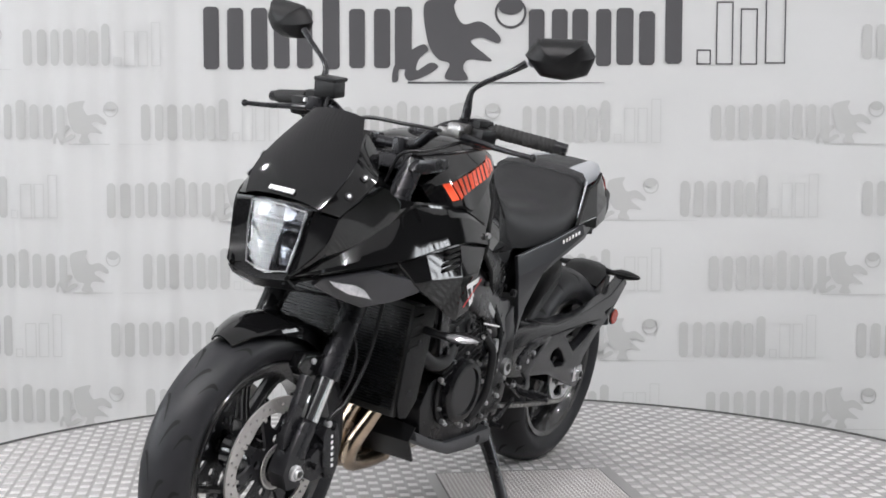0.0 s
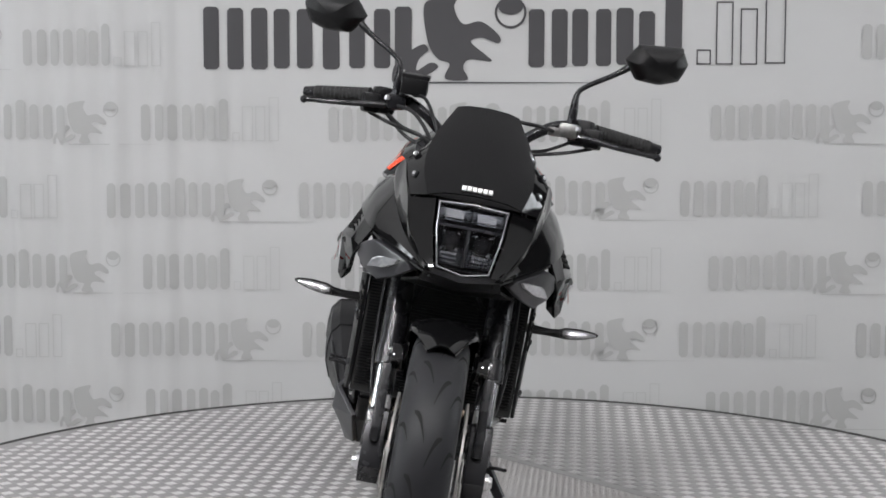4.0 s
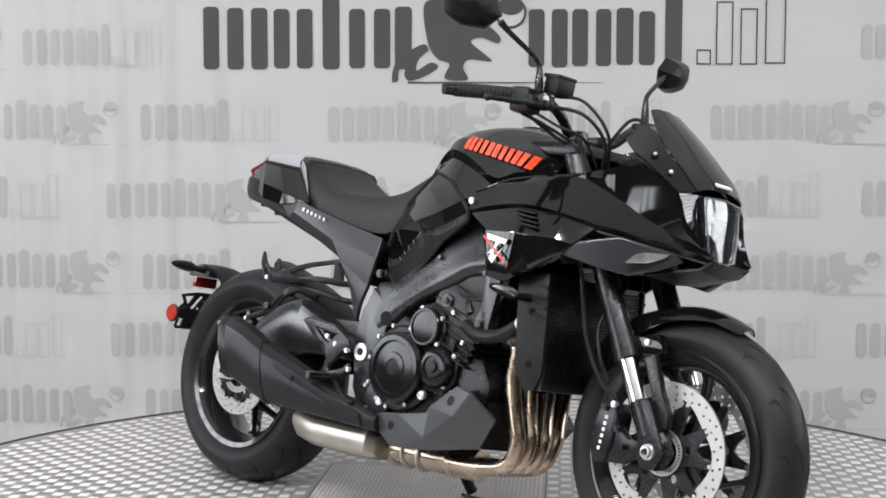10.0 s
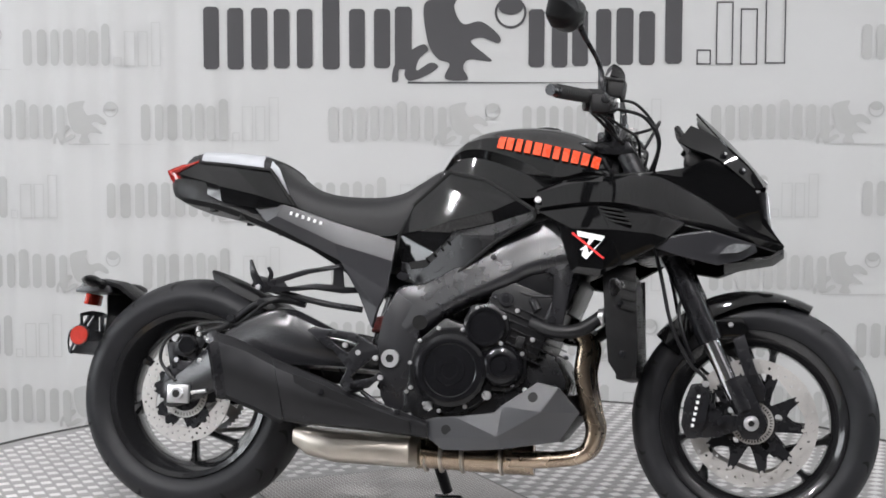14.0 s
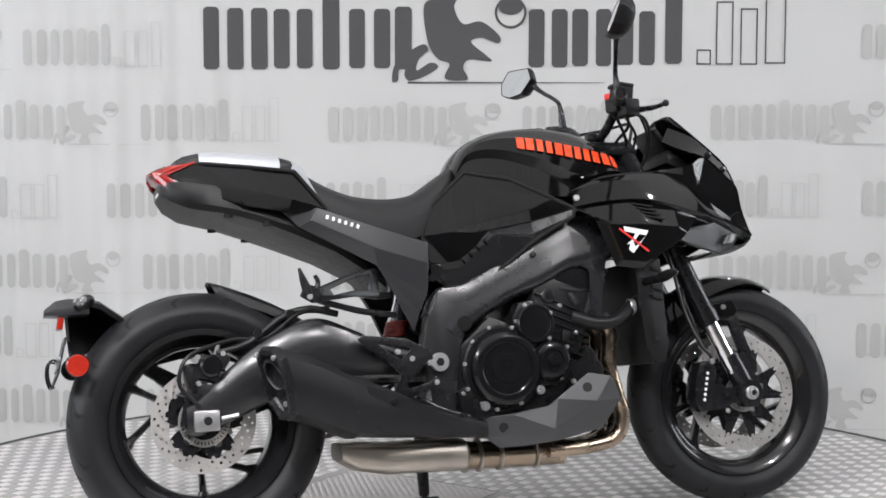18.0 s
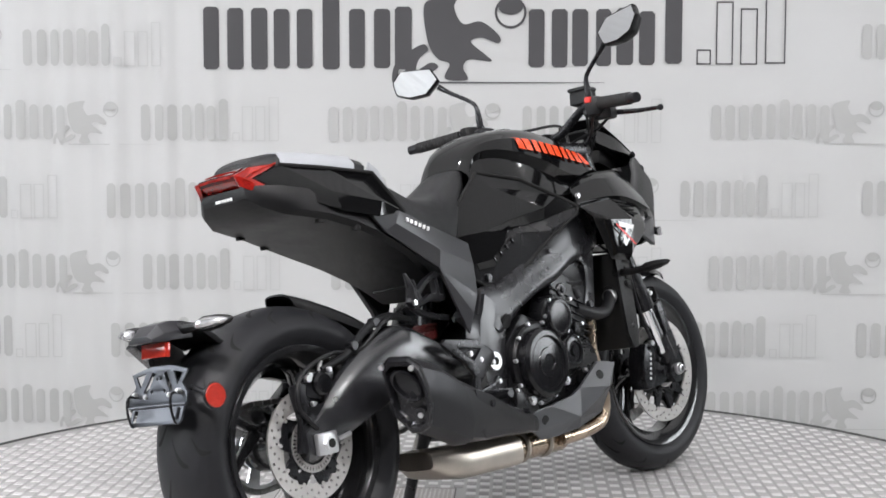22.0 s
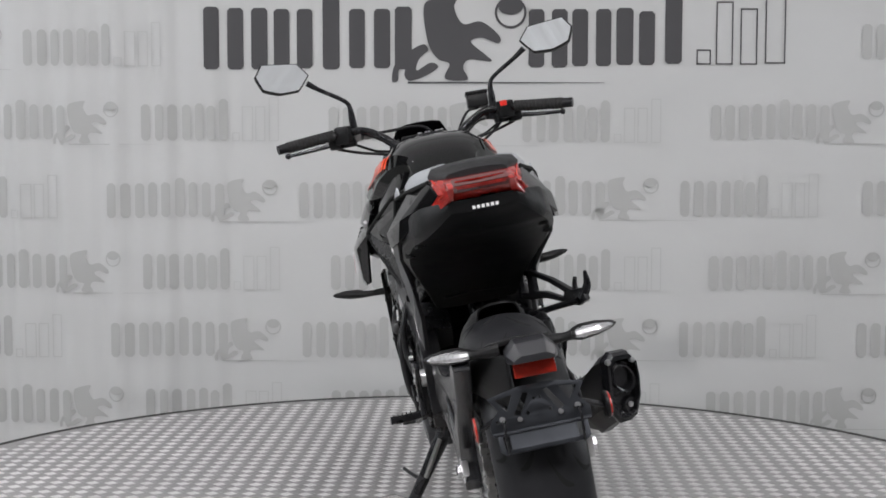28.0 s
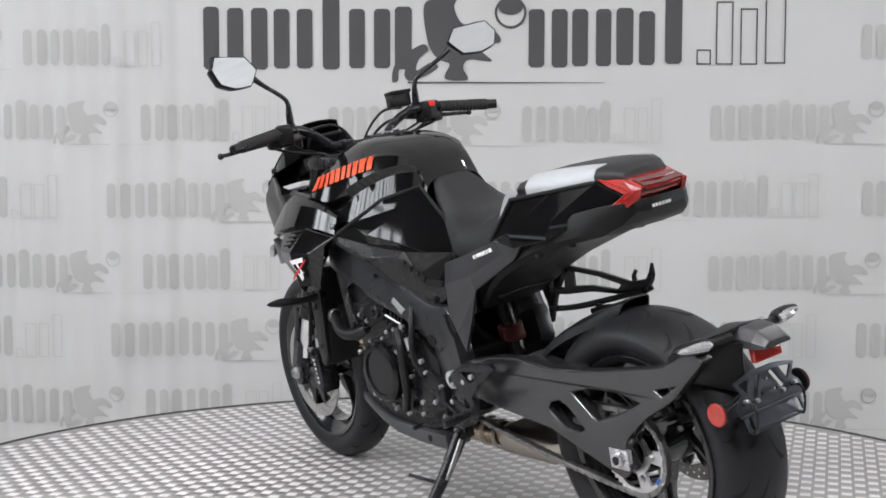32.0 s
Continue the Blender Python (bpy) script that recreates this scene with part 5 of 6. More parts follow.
    f = [bm.verts.new((x, s * (fx(x, z) + 0.007), z)) for x, z in ((0.302, 0.730), (0.307, 0.733), (0.384, 0.672), (0.378, 0.670))]
    bm.faces.new(f)
    part("emblem_slash", bm, REDDECAL, shroud, "thin red slash")
    part("shroud_bolt", bolt((0.213, 0.227 * s, 0.818), (0, s, 0), 0.008, 0.005), BOLT, shroud)
    for i in range(4):
        part("shroud_slot", block((0.392 + 0.008 * i, (0.2345 + 0.0055 * i) * s, 0.796 - 0.0115 * i), (0.058, 0.012, 0.0045), 0.001, (0, 9, 3 * s)), HOLE, shroud)
    # grey wing below the headlight with its position light
    wing = [(0.505, 0.226, 0.728), (0.57, 0.212, 0.742), (0.628, 0.192, 0.753), (0.735, 0.120, 0.729), (0.740, 0.104, 0.712), (0.70, 0.138, 0.688), (0.646, 0.172, 0.670), (0.57, 0.205, 0.684), (0.50, 0.226, 0.703)]
    wg = part("chin_wing", poly3(mirrored(wing, s), 0.016, (-0.3, -s, 0.2), bevel=0.004), GREYP, bike, "dark grey chin wing with a clear position light", angle=14)
    pl = [(0.652, 0.198, 0.696), (0.668, 0.188, 0.716), (0.684, 0.176, 0.724), (0.726, 0.134, 0.727), (0.715, 0.140, 0.716), (0.690, 0.164, 0.702)]
    part("position_light", poly3(mirrored(pl, s), 0.014, (-0.3, -s, 0), bevel=0.002), POSLENS, wg, "clear position light")
    # headlight surround
    part("headlight_side", sheet([mirrored([(0.732, 0.136, 0.860), (0.752, 0.122, 0.797), (0.803, 0.079, 0.728)], s), mirrored([(0.744, 0.080, 0.868), (0.757, 0.076, 0.806), (0.772, 0.060, 0.728)], s)], 0.005), GLOSS, nose)
    # inner cowl beside the dash
    outer = [(0.728, 0.134, 0.866), (0.680, 0.147, 0.905), (0.632, 0.150, 0.940), (0.578, 0.118, 0.966), (0.541, 0.090, 0.992)]
    ledge = [(0.750, 0.098, 0.872), (0.716, 0.114, 0.918), (0.674, 0.114, 0.958), (0.630, 0.100, 1.002), (0.572, 0.072, 1.034)]
    panel = part("dash_side_panel", sheet([mirrored(outer, s), mirrored(ledge, s)], 0.006, n=3, m=2), GLOSS, bike, "gloss black screen side panel with two screws", angle=24)
    for x, y, z in ((0.656, 0.136, 0.948), (0.700, 0.131, 0.908)):
        out = Vector((0.62, 0.66 * s, 0.42)).normalized()
        part("cowl_screw", bolt((x, y * s, z), out, 0.0085, 0.005), SATIN, panel)
        part("screw_head", bolt(Vector((x, y * s, z)) + out * 0.004, out, 0.0040, 0.003), BOLT, panel)
    # front indicator on its stalk
    bm = tube([(0.40, 0.180 * s, 0.600), (0.405, 0.240 * s, 0.600), (0.41, 0.275 * s, 0.602)], [0.012, 0.009, 0.011], 10)
    ind = part("front_indicator", bm, MATTE, bike, "slim front indicator on a black stalk")
    rings = []
    for t, w, h in ((0, 0.012, 0.010), (0.15, 0.016, 0.014), (0.55, 0.014, 0.013), (0.9, 0.007, 0.007), (1, 0.002, 0.002)):
        y = (0.268 + 0.090 * t) * s
        rings.append([(0.412 + w * math.cos(a), y, 0.603 + 0.010 * t + h * math.sin(a)) for a in (k * math.pi / 5 for k in range(10))])
    part("indicator_body", loft(rings), MATTE, ind)
    mid = Vector((0.412, 0.313 * s, 0.608))
    part("indicator_lens", loft([[Vector((p[0] + 0.007, mid.y + (p[1] - mid.y) * 0.86, mid.z + (p[2] - mid.z) * 0.72)) for p in r] for r in rings]), AMBER, ind, "clear silvered indicator lens")
    bm = bmesh.new()
    for i in range(4):
        block((0.4275 - 0.0012 * i, (0.288 + 0.014 * i) * s, 0.606 + 0.0016 * i), (0.005, 0.008, 0.008 - 0.001 * i), 0.001, bm=bm)
    part("indicator_reflector", bm, LAMPDARK, ind)
# chin plate under the headlight
part("chin_plate", sheet([[(0.772, -0.060, 0.729), (0.782, 0, 0.720), (0.772, 0.060, 0.729)], [(0.803, -0.079, 0.722), (0.806, 0, 0.710), (0.803, 0.079, 0.722)], [(0.775, -0.085, 0.700), (0.78, 0, 0.690), (0.775, 0.085, 0.700)], [(0.66, -0.12, 0.680), (0.66, 0, 0.67), (0.66, 0.12, 0.680)]], 0.006), MATTE, bike, "matte black chin plate", angle=16)
rows = []
for sx, w, sz, xc, zc in ((0.752, 0.098, 0.874, 0.764, 0.886), (0.718, 0.115, 0.921, 0.734, 0.924), (0.676, 0.115, 0.962, 0.692, 0.972), (0.636, 0.102, 1.004, 0.645, 1.022), (0.586, 0.068, 1.066, 0.588, 1.074)):
    rows.append([(sx, -w, sz), (sx + (xc - sx) * 0.72, -w * 0.66, sz + (zc - sz) * 0.75), (xc - 0.003, -w * 0.3, zc), (xc, 0, zc + 0.001), (xc - 0.003, w * 0.3, zc), (sx + (xc - sx) * 0.72, w * 0.66, sz + (zc - sz) * 0.75), (sx, w, sz)])
fly = part("fly_screen", sheet(rows, 0.004, m=2), SCREEN, bike, "smoked black fly screen", angle=22)
bm = bmesh.new()
for i in range(6):
    y = -0.0275 + 0.011 * i
    block((0.7585, y, 0.899), (0.0040, 0.0088, 0.0105), 0.0002, (0, -42, 0), bm)
part("lettering_bars", bm, WHITE, fly, "small white letter bars")
# headlight: housing, reflectors, lens
hl = part("headlight", sheet([[(0.735, -0.076, 0.868), (0.742, 0, 0.872), (0.735, 0.076, 0.868)], [(0.70, -0.070, 0.866), (0.70, 0, 0.868), (0.70, 0.070, 0.866)], [(0.70, -0.062, 0.735), (0.70, 0, 0.728), (0.70, 0.062, 0.735)], [(0.755, -0.058, 0.728), (0.765, 0, 0.720), (0.755, 0.058, 0.728)]], 0.004), LAMPDARK, bike, "rectangular headlight with clear lens")
for z, h in ((0.846, 0.034), (0.776, 0.078)):
    for y in (-0.034, 0.034):
        w = 0.033 if z > 0.8 else 0.029
        bm = bmesh.new()
        loft([[(0.738, y + a * w, z + b * h / 2) for a, b in ((-1, -1), (1, -1), (1, 1), (-1, 1))], [(0.712, y + a * w * 0.6, z + b * h * 0.36) for a, b in ((-1, -1), (1, -1), (1, 1), (-1, 1))]], True, False, bm)
        bm.faces.new([bm.verts.new((0.712 - b * 0.008, y + a * w * 0.6, z + b * h * 0.36)) for a, b in ((-1, -1), (1, -1), (1, 1), (-1, 1))])
        part("reflector", bm, REFLECTOR, hl, "chromed reflector bowl", angle=20)
        if z < 0.8:
            part("projector", lathe([(0.0, 0.030), (0.010, 0.028), (0.018, 0.020), (0.020, 0.008), (0.020, 0.0)], (0.712, y, z + 0.012), 24, "x"), COVER, hl, "dark projector lens")
            for k in range(3):
                part("reflector_step", block((0.722, y, z - 0.012 - 0.009 * k), (0.016 + 0.006 * k, 0.040, 0.0016), 0.0004, (0, 12, 0)), REFLECTOR, hl)
bm = block((0.742, 0, 0.818), (0.010, 0.138, 0.006), 0.001)
block((0.742, 0, 0.776), (0.008, 0.006, 0.080), 0.001, bm=bm)
part("divider", bm, LAMPDARK, hl, "dark divider between the bowls")
rim = [(0.760, -0.071, 0.864), (0.766, 0, 0.8685), (0.760, 0.071, 0.864), (0.767, 0.068, 0.81), (0.775, 0.054, 0.733), (0.786, 0, 0.723), (0.775, -0.054, 0.733), (0.767, -0.068, 0.81)]
part("lens_rim", tube(rim, 0.0020, 6, smooth=False, closed=True), POSLENS, hl, "bright thin lens rim")
front = [Vector(p) for p in ((0.756, -0.074, 0.866), (0.756, 0.074, 0.866), (0.771, 0.057, 0.730), (0.771, -0.057, 0.730))]
part("lamp_shell", loft([front, [p + Vector((-0.006, 0, 0)) for p in front], [Vector((0.705, p.y * 0.96, p.z)) for p in front]], True, False), LAMPDARK, hl, "dark inner lamp shell")
gl = part("headlight_lens", sheet([[(0.757, -0.074, 0.866), (0.764, 0, 0.870), (0.757, 0.074, 0.866)], [(0.764, -0.070, 0.81), (0.772, 0, 0.81), (0.764, 0.070, 0.81)], [(0.772, -0.056, 0.730), (0.784, 0, 0.720), (0.772, 0.056, 0.730)]], 0.002, n=4, m=4), CLEAR, hl, "clear headlight lens")
gl.visible_shadow = False
# dash
bm = block((0.555, 0, 1.005), (0.016, 0.13, 0.075), 0.008, (0, -35, 0))
dash = part("dash_display", bm, MATTE, bike, "flat black dash display")
part("dash_hood", block((0.60, 0, 0.94), (0.09, 0.17, 0.05), 0.02, (0, 20, 0)), MATTE, dash)
part("steering_head", tube([(0.44, 0, 0.70), (0.36, 0, 0.92)], 0.05, 16, smooth=False), SATIN, bike, "black steering head")
part("inner_cowl", block((0.50, 0, 0.84), (0.22, 0.24, 0.10), 0.03, (0, 8, 0)), MATTE, bike, "black inner cowl behind the headlight")

# ---- radiator
rad = part("radiator", block((0.425, 0, 0.525), (0.05, 0.375, 0.27), 0.006, (0, -4, 0)), CORE, bike, "black finned radiator")
for i in range(34):
    part("radiator_fin", block((0.4525 - 0.00055 * (i - 17), 0, 0.412 + 0.0071 * i), (0.006, 0.36, 0.0018), 0.0, (0, -4, 0)), SATIN, rad)
for s in (-1, 1):
    out = [(0.372, 0.655), (0.452, 0.660), (0.456, 0.52), (0.460, 0.43), (0.446, 0.392), (0.420, 0.388), (0.392, 0.43), (0.380, 0.55)]
    slope = lambda x: s * (0.206 - 0.16 * (x - 0.39))
    rc = part("radiator_cover", poly3([(x, slope(x), z) for x, z in out], 0.008, (-0.1, -s, 0), bevel=0.002), MATTE, bike, "matte black radiator side cover with slots", angle=22)
    for i in range(4):
        part("cover_slot", block((0.436, slope(0.436), 0.632 - 0.024 * i), (0.034, 0.008, 0.010), 0.001, (0, 14, -9 * s)), HOLE, rc)
    for x, z in ((0.418, 0.57), (0.426, 0.45)):
        part("cover_bolt", bolt((x, slope(x), z), (0.62, 0.78 * s, 0), 0.008, 0.005), SATIN, rc)

# ---- engine
eng = part("engine", prism([(-0.12, 0.30), (-0.10, 0.46), (-0.02, 0.53), (0.06, 0.50), (0.16, 0.47), (0.26, 0.44), (0.29, 0.38), (0.27, 0.30), (0.18, 0.26), (0.0, 0.24)], -0.165, 0.165, 0.012), ENGINE, bike, "black four-cylinder engine")
part("cylinder_block", block((0.165, 0, 0.53), (0.17, 0.36, 0.16), 0.01, (0, 22, 0)), ENGINE, eng)
part("cylinder_head", block((0.21, 0, 0.63), (0.20, 0.35, 0.10), 0.014, (0, 22, 0)), ENGINE, eng)
for i in range(7):
    part("cylinder_fin", block((0.16 + 0.008 * (i - 3), 0, 0.50 + 0.016 * (i - 3)), (0.186, 0.372, 0.004), 0.001, (0, 22, 0)), ENGINE, eng)


def cover(centre, r, s, name, label, steps):
    """A round cover turned from (share of the radius, height) steps, with its flat outer rim."""
    c = Vector(centre)
    profile = [(r, 0.15 * s)] + [(r * k, c.y + h * s) for k, h in steps] + [(0.0, c.y + steps[-1][1] * s)]
    return part(name, lathe(profile, (c.x, 0, c.z), 56), COVER, eng, label, angle=26)


def cover_bolts(parent, y, s, spots, br=0.0052):
    for x, z in spots:
        part("cover_bolt", bolt((x, y, z), (0, s, 0), br, 0.006), BOLT, parent)


DOME = ((1.0, -0.014), (0.985, -0.008), (0.90, -0.001), (0.86, 0.0), (0.74, 0.0), (0.725, -0.005), (0.70, -0.006), (0.42, -0.004), (0.40, -0.001), (0.24, 0.0), (0.22, -0.003), (0.10, -0.003))
SMALL_DOME = ((1.0, -0.010), (0.97, -0.004), (0.90, 0.0), (0.80, 0.0), (0.77, -0.003), (0.5, -0.002))
HUB = ((1.0, -0.022), (0.94, -0.012), (0.80, -0.004), (0.60, 0.0), (0.50, 0.0), (0.47, -0.004), (0.28, -0.004), (0.26, 0.001), (0.1, 0.001))
cc = (0.005, -0.212, 0.396)
part("crankcase_flange", drum((cc[0], 0, cc[2]), 0.108, -0.14, -0.184, 0.006, 48), ENGINE, eng)
cv = cover(cc, 0.091, -1, "clutch_cover", "round black clutch cover", DOME)
cover_bolts(cv, -0.186, -1, ((-0.077, 0.467), (-0.031, 0.499), (0.030, 0.497), (0.068, 0.451), (0.077, 0.371), (0.043, 0.308), (-0.022, 0.296), (-0.060, 0.312), (-0.096, 0.350), (-0.100, 0.412)))
part("case_lobe", prism([(-0.112, 0.272), (-0.088, 0.262), (-0.02, 0.282), (-0.04, 0.32), (-0.09, 0.36), (-0.118, 0.345)], -0.14, -0.182, 0.006), ENGINE, eng)
cover_bolts(cv, -0.183, -1, ((-0.097, 0.283), (-0.107, 0.340)))
part("sight_plug", drum((-0.051, 0, 0.306), 0.012, -0.17, -0.190, 0.003, 20), ALU, eng, "small bare metal plug")
part("case_lobe", prism([(0.030, 0.520), (0.052, 0.560), (0.100, 0.566), (0.142, 0.540), (0.150, 0.500), (0.130, 0.455), (0.08, 0.445), (0.04, 0.475)], -0.14, -0.190, 0.008), ENGINE, eng)
cv = cover((0.089, -0.207, 0.505), 0.050, -1, "starter_cover", "small round black engine cover", SMALL_DOME)
cover_bolts(cv, -0.191, -1, ((0.066, 0.552), (0.135, 0.530), (0.128, 0.466), (0.040, 0.512)))
part("case_lobe", prism([(0.075, 0.440), (0.10, 0.470), (0.165, 0.470), (0.196, 0.440), (0.186, 0.372), (0.150, 0.348), (0.09, 0.350)], -0.14, -0.178, 0.008), ENGINE, eng)
cv = cover((0.131, -0.206, 0.411), 0.054, -1, "timing_cover", "small domed black engine cover", HUB)
cover_bolts(cv, -0.180, -1, ((0.180, 0.443), (0.157, 0.366), (0.087, 0.376)))
part("oil_plug", bolt((0.096, -0.186, 0.338), (0, -1, 0), 0.0115, 0.010), ALU, eng, "bare aluminium plug")
lc = (0.135, 0.204, 0.408)
part("crankcase_flange", drum((lc[0], 0, lc[2]), 0.10, 0.14, 0.178, 0.006, 48), ENGINE, eng)
cv = cover(lc, 0.084, 1, "generator_cover", "round black generator cover", DOME[:6] + ((0.1, -0.005),))
cover_bolts(cv, 0.180, 1, [(lc[0] + 0.095 * math.cos(0.3 + 0.698 * k), lc[2] + 0.095 * math.sin(0.3 + 0.698 * k)) for k in range(9)])
bm = prism([(-0.13, 0.31), (-0.13, 0.40), (-0.07, 0.44), (0.0, 0.42), (0.02, 0.36), (-0.02, 0.30)], 0.14, 0.178, 0.01)
sp = part("sprocket_cover", bm, ENGINE, eng, "black sprocket cover")
bolts("cover_bolt", [((x, 0.178, z), (0, 1, 0)) for x, z in ((-0.12, 0.32), (-0.12, 0.40), (-0.06, 0.43), (0.01, 0.41), (-0.02, 0.31), (0.05, 0.30), (0.04, 0.46), (0.03, 0.50), (0.0, 0.47), (0.06, 0.47))], BOLT, sp, 0.006, 0.007)
# hoses round the engine
for s in (-1, 1):
    part("coolant_hose", tube([(0.20, 0.175 * s, 0.52), (0.26, 0.190 * s, 0.500), (0.32, 0.190 * s, 0.505), (0.38, 0.170 * s, 0.545), (0.42, 0.14 * s, 0.56)], 0.017, 12, 8), HOSE, bike, "black coolant hose")
    bm = lathe([(0.019, -0.008), (0.021, -0.006), (0.021, 0.006), (0.019, 0.008)], (0.37, 0.174 * s, 0.538), 20, "x")
    part("hose_clip", bm, BOLT, bike, "shiny hose clip")
part("throttle_body", block((0.07, 0, 0.66), (0.12, 0.26, 0.10), 0.02, (0, -25, 0)), ENGINE, bike, "black throttle bodies above the engine")
part("air_box", block((0.16, 0, 0.80), (0.34, 0.26, 0.14), 0.03, (0, -14, 0)), MATTE, bike, "black air box under the tank")
for k in range(5):
    part("wire", tube([(0.02 + 0.02 * k, 0.168, 0.58), (0.03 + 0.012 * k, 0.178, 0.53), (0.00 + 0.02 * k, 0.174, 0.49), (0.04 + 0.01 * k, 0.165, 0.44)], 0.0035, 6, 6), HOSE, bike)

bolts("case_bolt", [((x, y, z), (0, 1, 0)) for x, y, z in ((0.02, 0.178, 0.545), (0.055, 0.180, 0.535), (0.09, 0.182, 0.525), (0.025, 0.178, 0.505), (0.215, 0.182, 0.56), (0.235, 0.182, 0.50), (0.245, 0.182, 0.45), (0.185, 0.180, 0.545), (-0.05, 0.180, 0.46), (-0.09, 0.180, 0.355), (-0.03, 0.18, 0.345), (0.20, 0.182, 0.335), (0.10, 0.182, 0.308))], BOLT, eng, 0.0068, 0.008)
part("water_pump", drum((0.035, 0, 0.515), 0.036, 0.14, 0.186, 0.006, 32), COVER, eng, "small black pump cover")
part("bypass_hose", tube([(0.04, 0.180, 0.535), (0.015, 0.196, 0.50), (0.012, 0.200, 0.44), (0.020, 0.196, 0.37), (0.06, 0.180, 0.31)], 0.011, 12, 6), HOSE, bike, "black bypass hose")
part("breather_hose", tube([(-0.02, 0.165, 0.60), (-0.035, 0.186, 0.54), (-0.028, 0.190, 0.47), (-0.05, 0.180, 0.42)], 0.008, 10, 6), HOSE, bike, "thin black breather hose")
part("cable_tie", rod((0.00, 0.196, 0.56), (0.075, 0.190, 0.575), 0.0025, 8), WHITE, bike, "white cable tie")
part("wire_connector", block((-0.015, 0.188, 0.505), (0.016, 0.014, 0.036), 0.003, (0, 14, 0)), ALU, bike, "pale wire connector")
part("shift_rod", rod((-0.21, 0.196, 0.335), (-0.10, 0.194, 0.395), 0.004, 8), SATIN, bike, "thin dark shift rod")

for s in (-1, 1):
    part("fuel_rail", rod((0.165, 0.166 * s, 0.612), (0.262, 0.166 * s, 0.618), 0.0065, 10), ALU, bike, "bare metal fuel rail")
    part("coolant_spout", tube([(0.19, 0.13 * s, 0.585), (0.20, 0.172 * s, 0.575), (0.215, 0.178 * s, 0.55)], 0.012, 10, 4), HOSE, bike, "short black coolant spout")
    part("wire_loom", tube([(0.10, 0.15 * s, 0.62), (0.17, 0.176 * s, 0.594), (0.235, 0.176 * s, 0.585), (0.30, 0.15 * s, 0.60)], 0.005, 8, 5), HOSE, bike, "thin black wire loom")
bolts("case_bolt", [((x, -0.184, z), (0, -1, 0)) for x, z in ((0.165, 0.548), (0.205, 0.478), (0.19, 0.355))], BOLT, eng, 0.0058, 0.007)
part("sensor_plug", block((0.175, -0.186, 0.470), (0.022, 0.012, 0.030), 0.003, (0, 12, 0)), MATTE, bike, "small black sensor plug")

# ---- belly pan: the right side is faceted to a peak, the left side is plain
pan_pts = [(0.223, -0.207, 0.375), (0.278, -0.222, 0.363), (0.137, -0.200, 0.316), (0.234, -0.224, 0.302), (0.325, -0.172, 0.305), (0.274, -0.158, 0.232), (0.126, -0.198, 0.239), (0.136, -0.180, 0.208),
           (-0.105, -0.178, 0.272), (0.02, -0.184, 0.284), (0.115, -0.187, 0.298), (-0.05, -0.170, 0.228), (-0.015, -0.168, 0.200), (0.05, -0.174, 0.201)]
pan = part("belly_pan", soften(facets(pan_pts, [(0, 1, 3, 2), (1, 4, 3), (2, 3, 6), (3, 4, 5, 6), (6, 5, 7), (8, 9, 6, 11), (9, 10, 2, 6), (11, 6, 13, 12), (6, 7, 13)], 0.012), 0.0025), PANG, bike, "dark grey faceted belly pan", angle=10)
hole_shade(pan, 0.214, 0.338, -1, 0.0125, pan, "pan_hole")
hole_shade(pan, -0.004, 0.250, -1, 0.0125, pan, "pan_hole")
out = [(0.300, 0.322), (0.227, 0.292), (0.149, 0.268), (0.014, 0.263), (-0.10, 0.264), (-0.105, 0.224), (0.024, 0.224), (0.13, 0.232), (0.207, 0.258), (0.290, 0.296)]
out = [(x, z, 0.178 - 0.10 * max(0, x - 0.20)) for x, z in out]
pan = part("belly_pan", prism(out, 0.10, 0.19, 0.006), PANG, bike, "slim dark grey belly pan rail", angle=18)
hole_shade(pan, -0.03, 0.244, 1, 0.010, pan, "pan_hole")
part("pan_nose", sheet([[(0.29, -0.165, 0.345), (0.31, 0, 0.35), (0.29, 0.160, 0.330)], [(0.315, -0.165, 0.298), (0.325, 0, 0.295), (0.315, 0.160, 0.298)], [(0.26, -0.15, 0.232), (0.265, 0, 0.228), (0.26, 0.15, 0.232)]], 0.006), MATTE, bike, "matte black belly pan nose")

# ---- exhaust
for y in (-0.125, -0.045, 0.045, 0.125):
    pts = [(0.30, y, 0.510), (0.326, y * 0.98, 0.475), (0.321, y * 0.84 - 0.014, 0.40), (0.340, y * 0.68 - 0.032, 0.315), (0.353, y * 0.58 - 0.042, 0.260), (0.330, y * 0.50 - 0.050, 0.205), (0.25, y * 0.45 - 0.052, 0.186), (0.14, y * 0.42 - 0.054, 0.182)]
    hp = part("header_pipe", tube(pts, 0.0195, 16, 8), PIPE, bike, "heat-tinted golden brown header pipe")
    part("pipe_flange", rod((0.300, y, 0.512), (0.312, y, 0.498), 0.028, 16), BOLT, hp)
cat_box = part("collector", tube([(0.20, -0.05, 0.182), (0.06, -0.055, 0.180), (-0.04, -0.06, 0.182), (-0.10, -0.065, 0.186)], [0.040, 0.036, 0.034, 0.040], 20, 6), PIPE, bike, "heat-tinted exhaust collector")
for x in (0.02, -0.035, -0.075, 0.12):
    part("pipe_band", lathe([(0.036, -0.006), (0.043, -0.003), (0.043, 0.003), (0.036, 0.006)], (x, -0.057, 0.182), 24, "x"), STAINLESS, cat_box)
rings = []
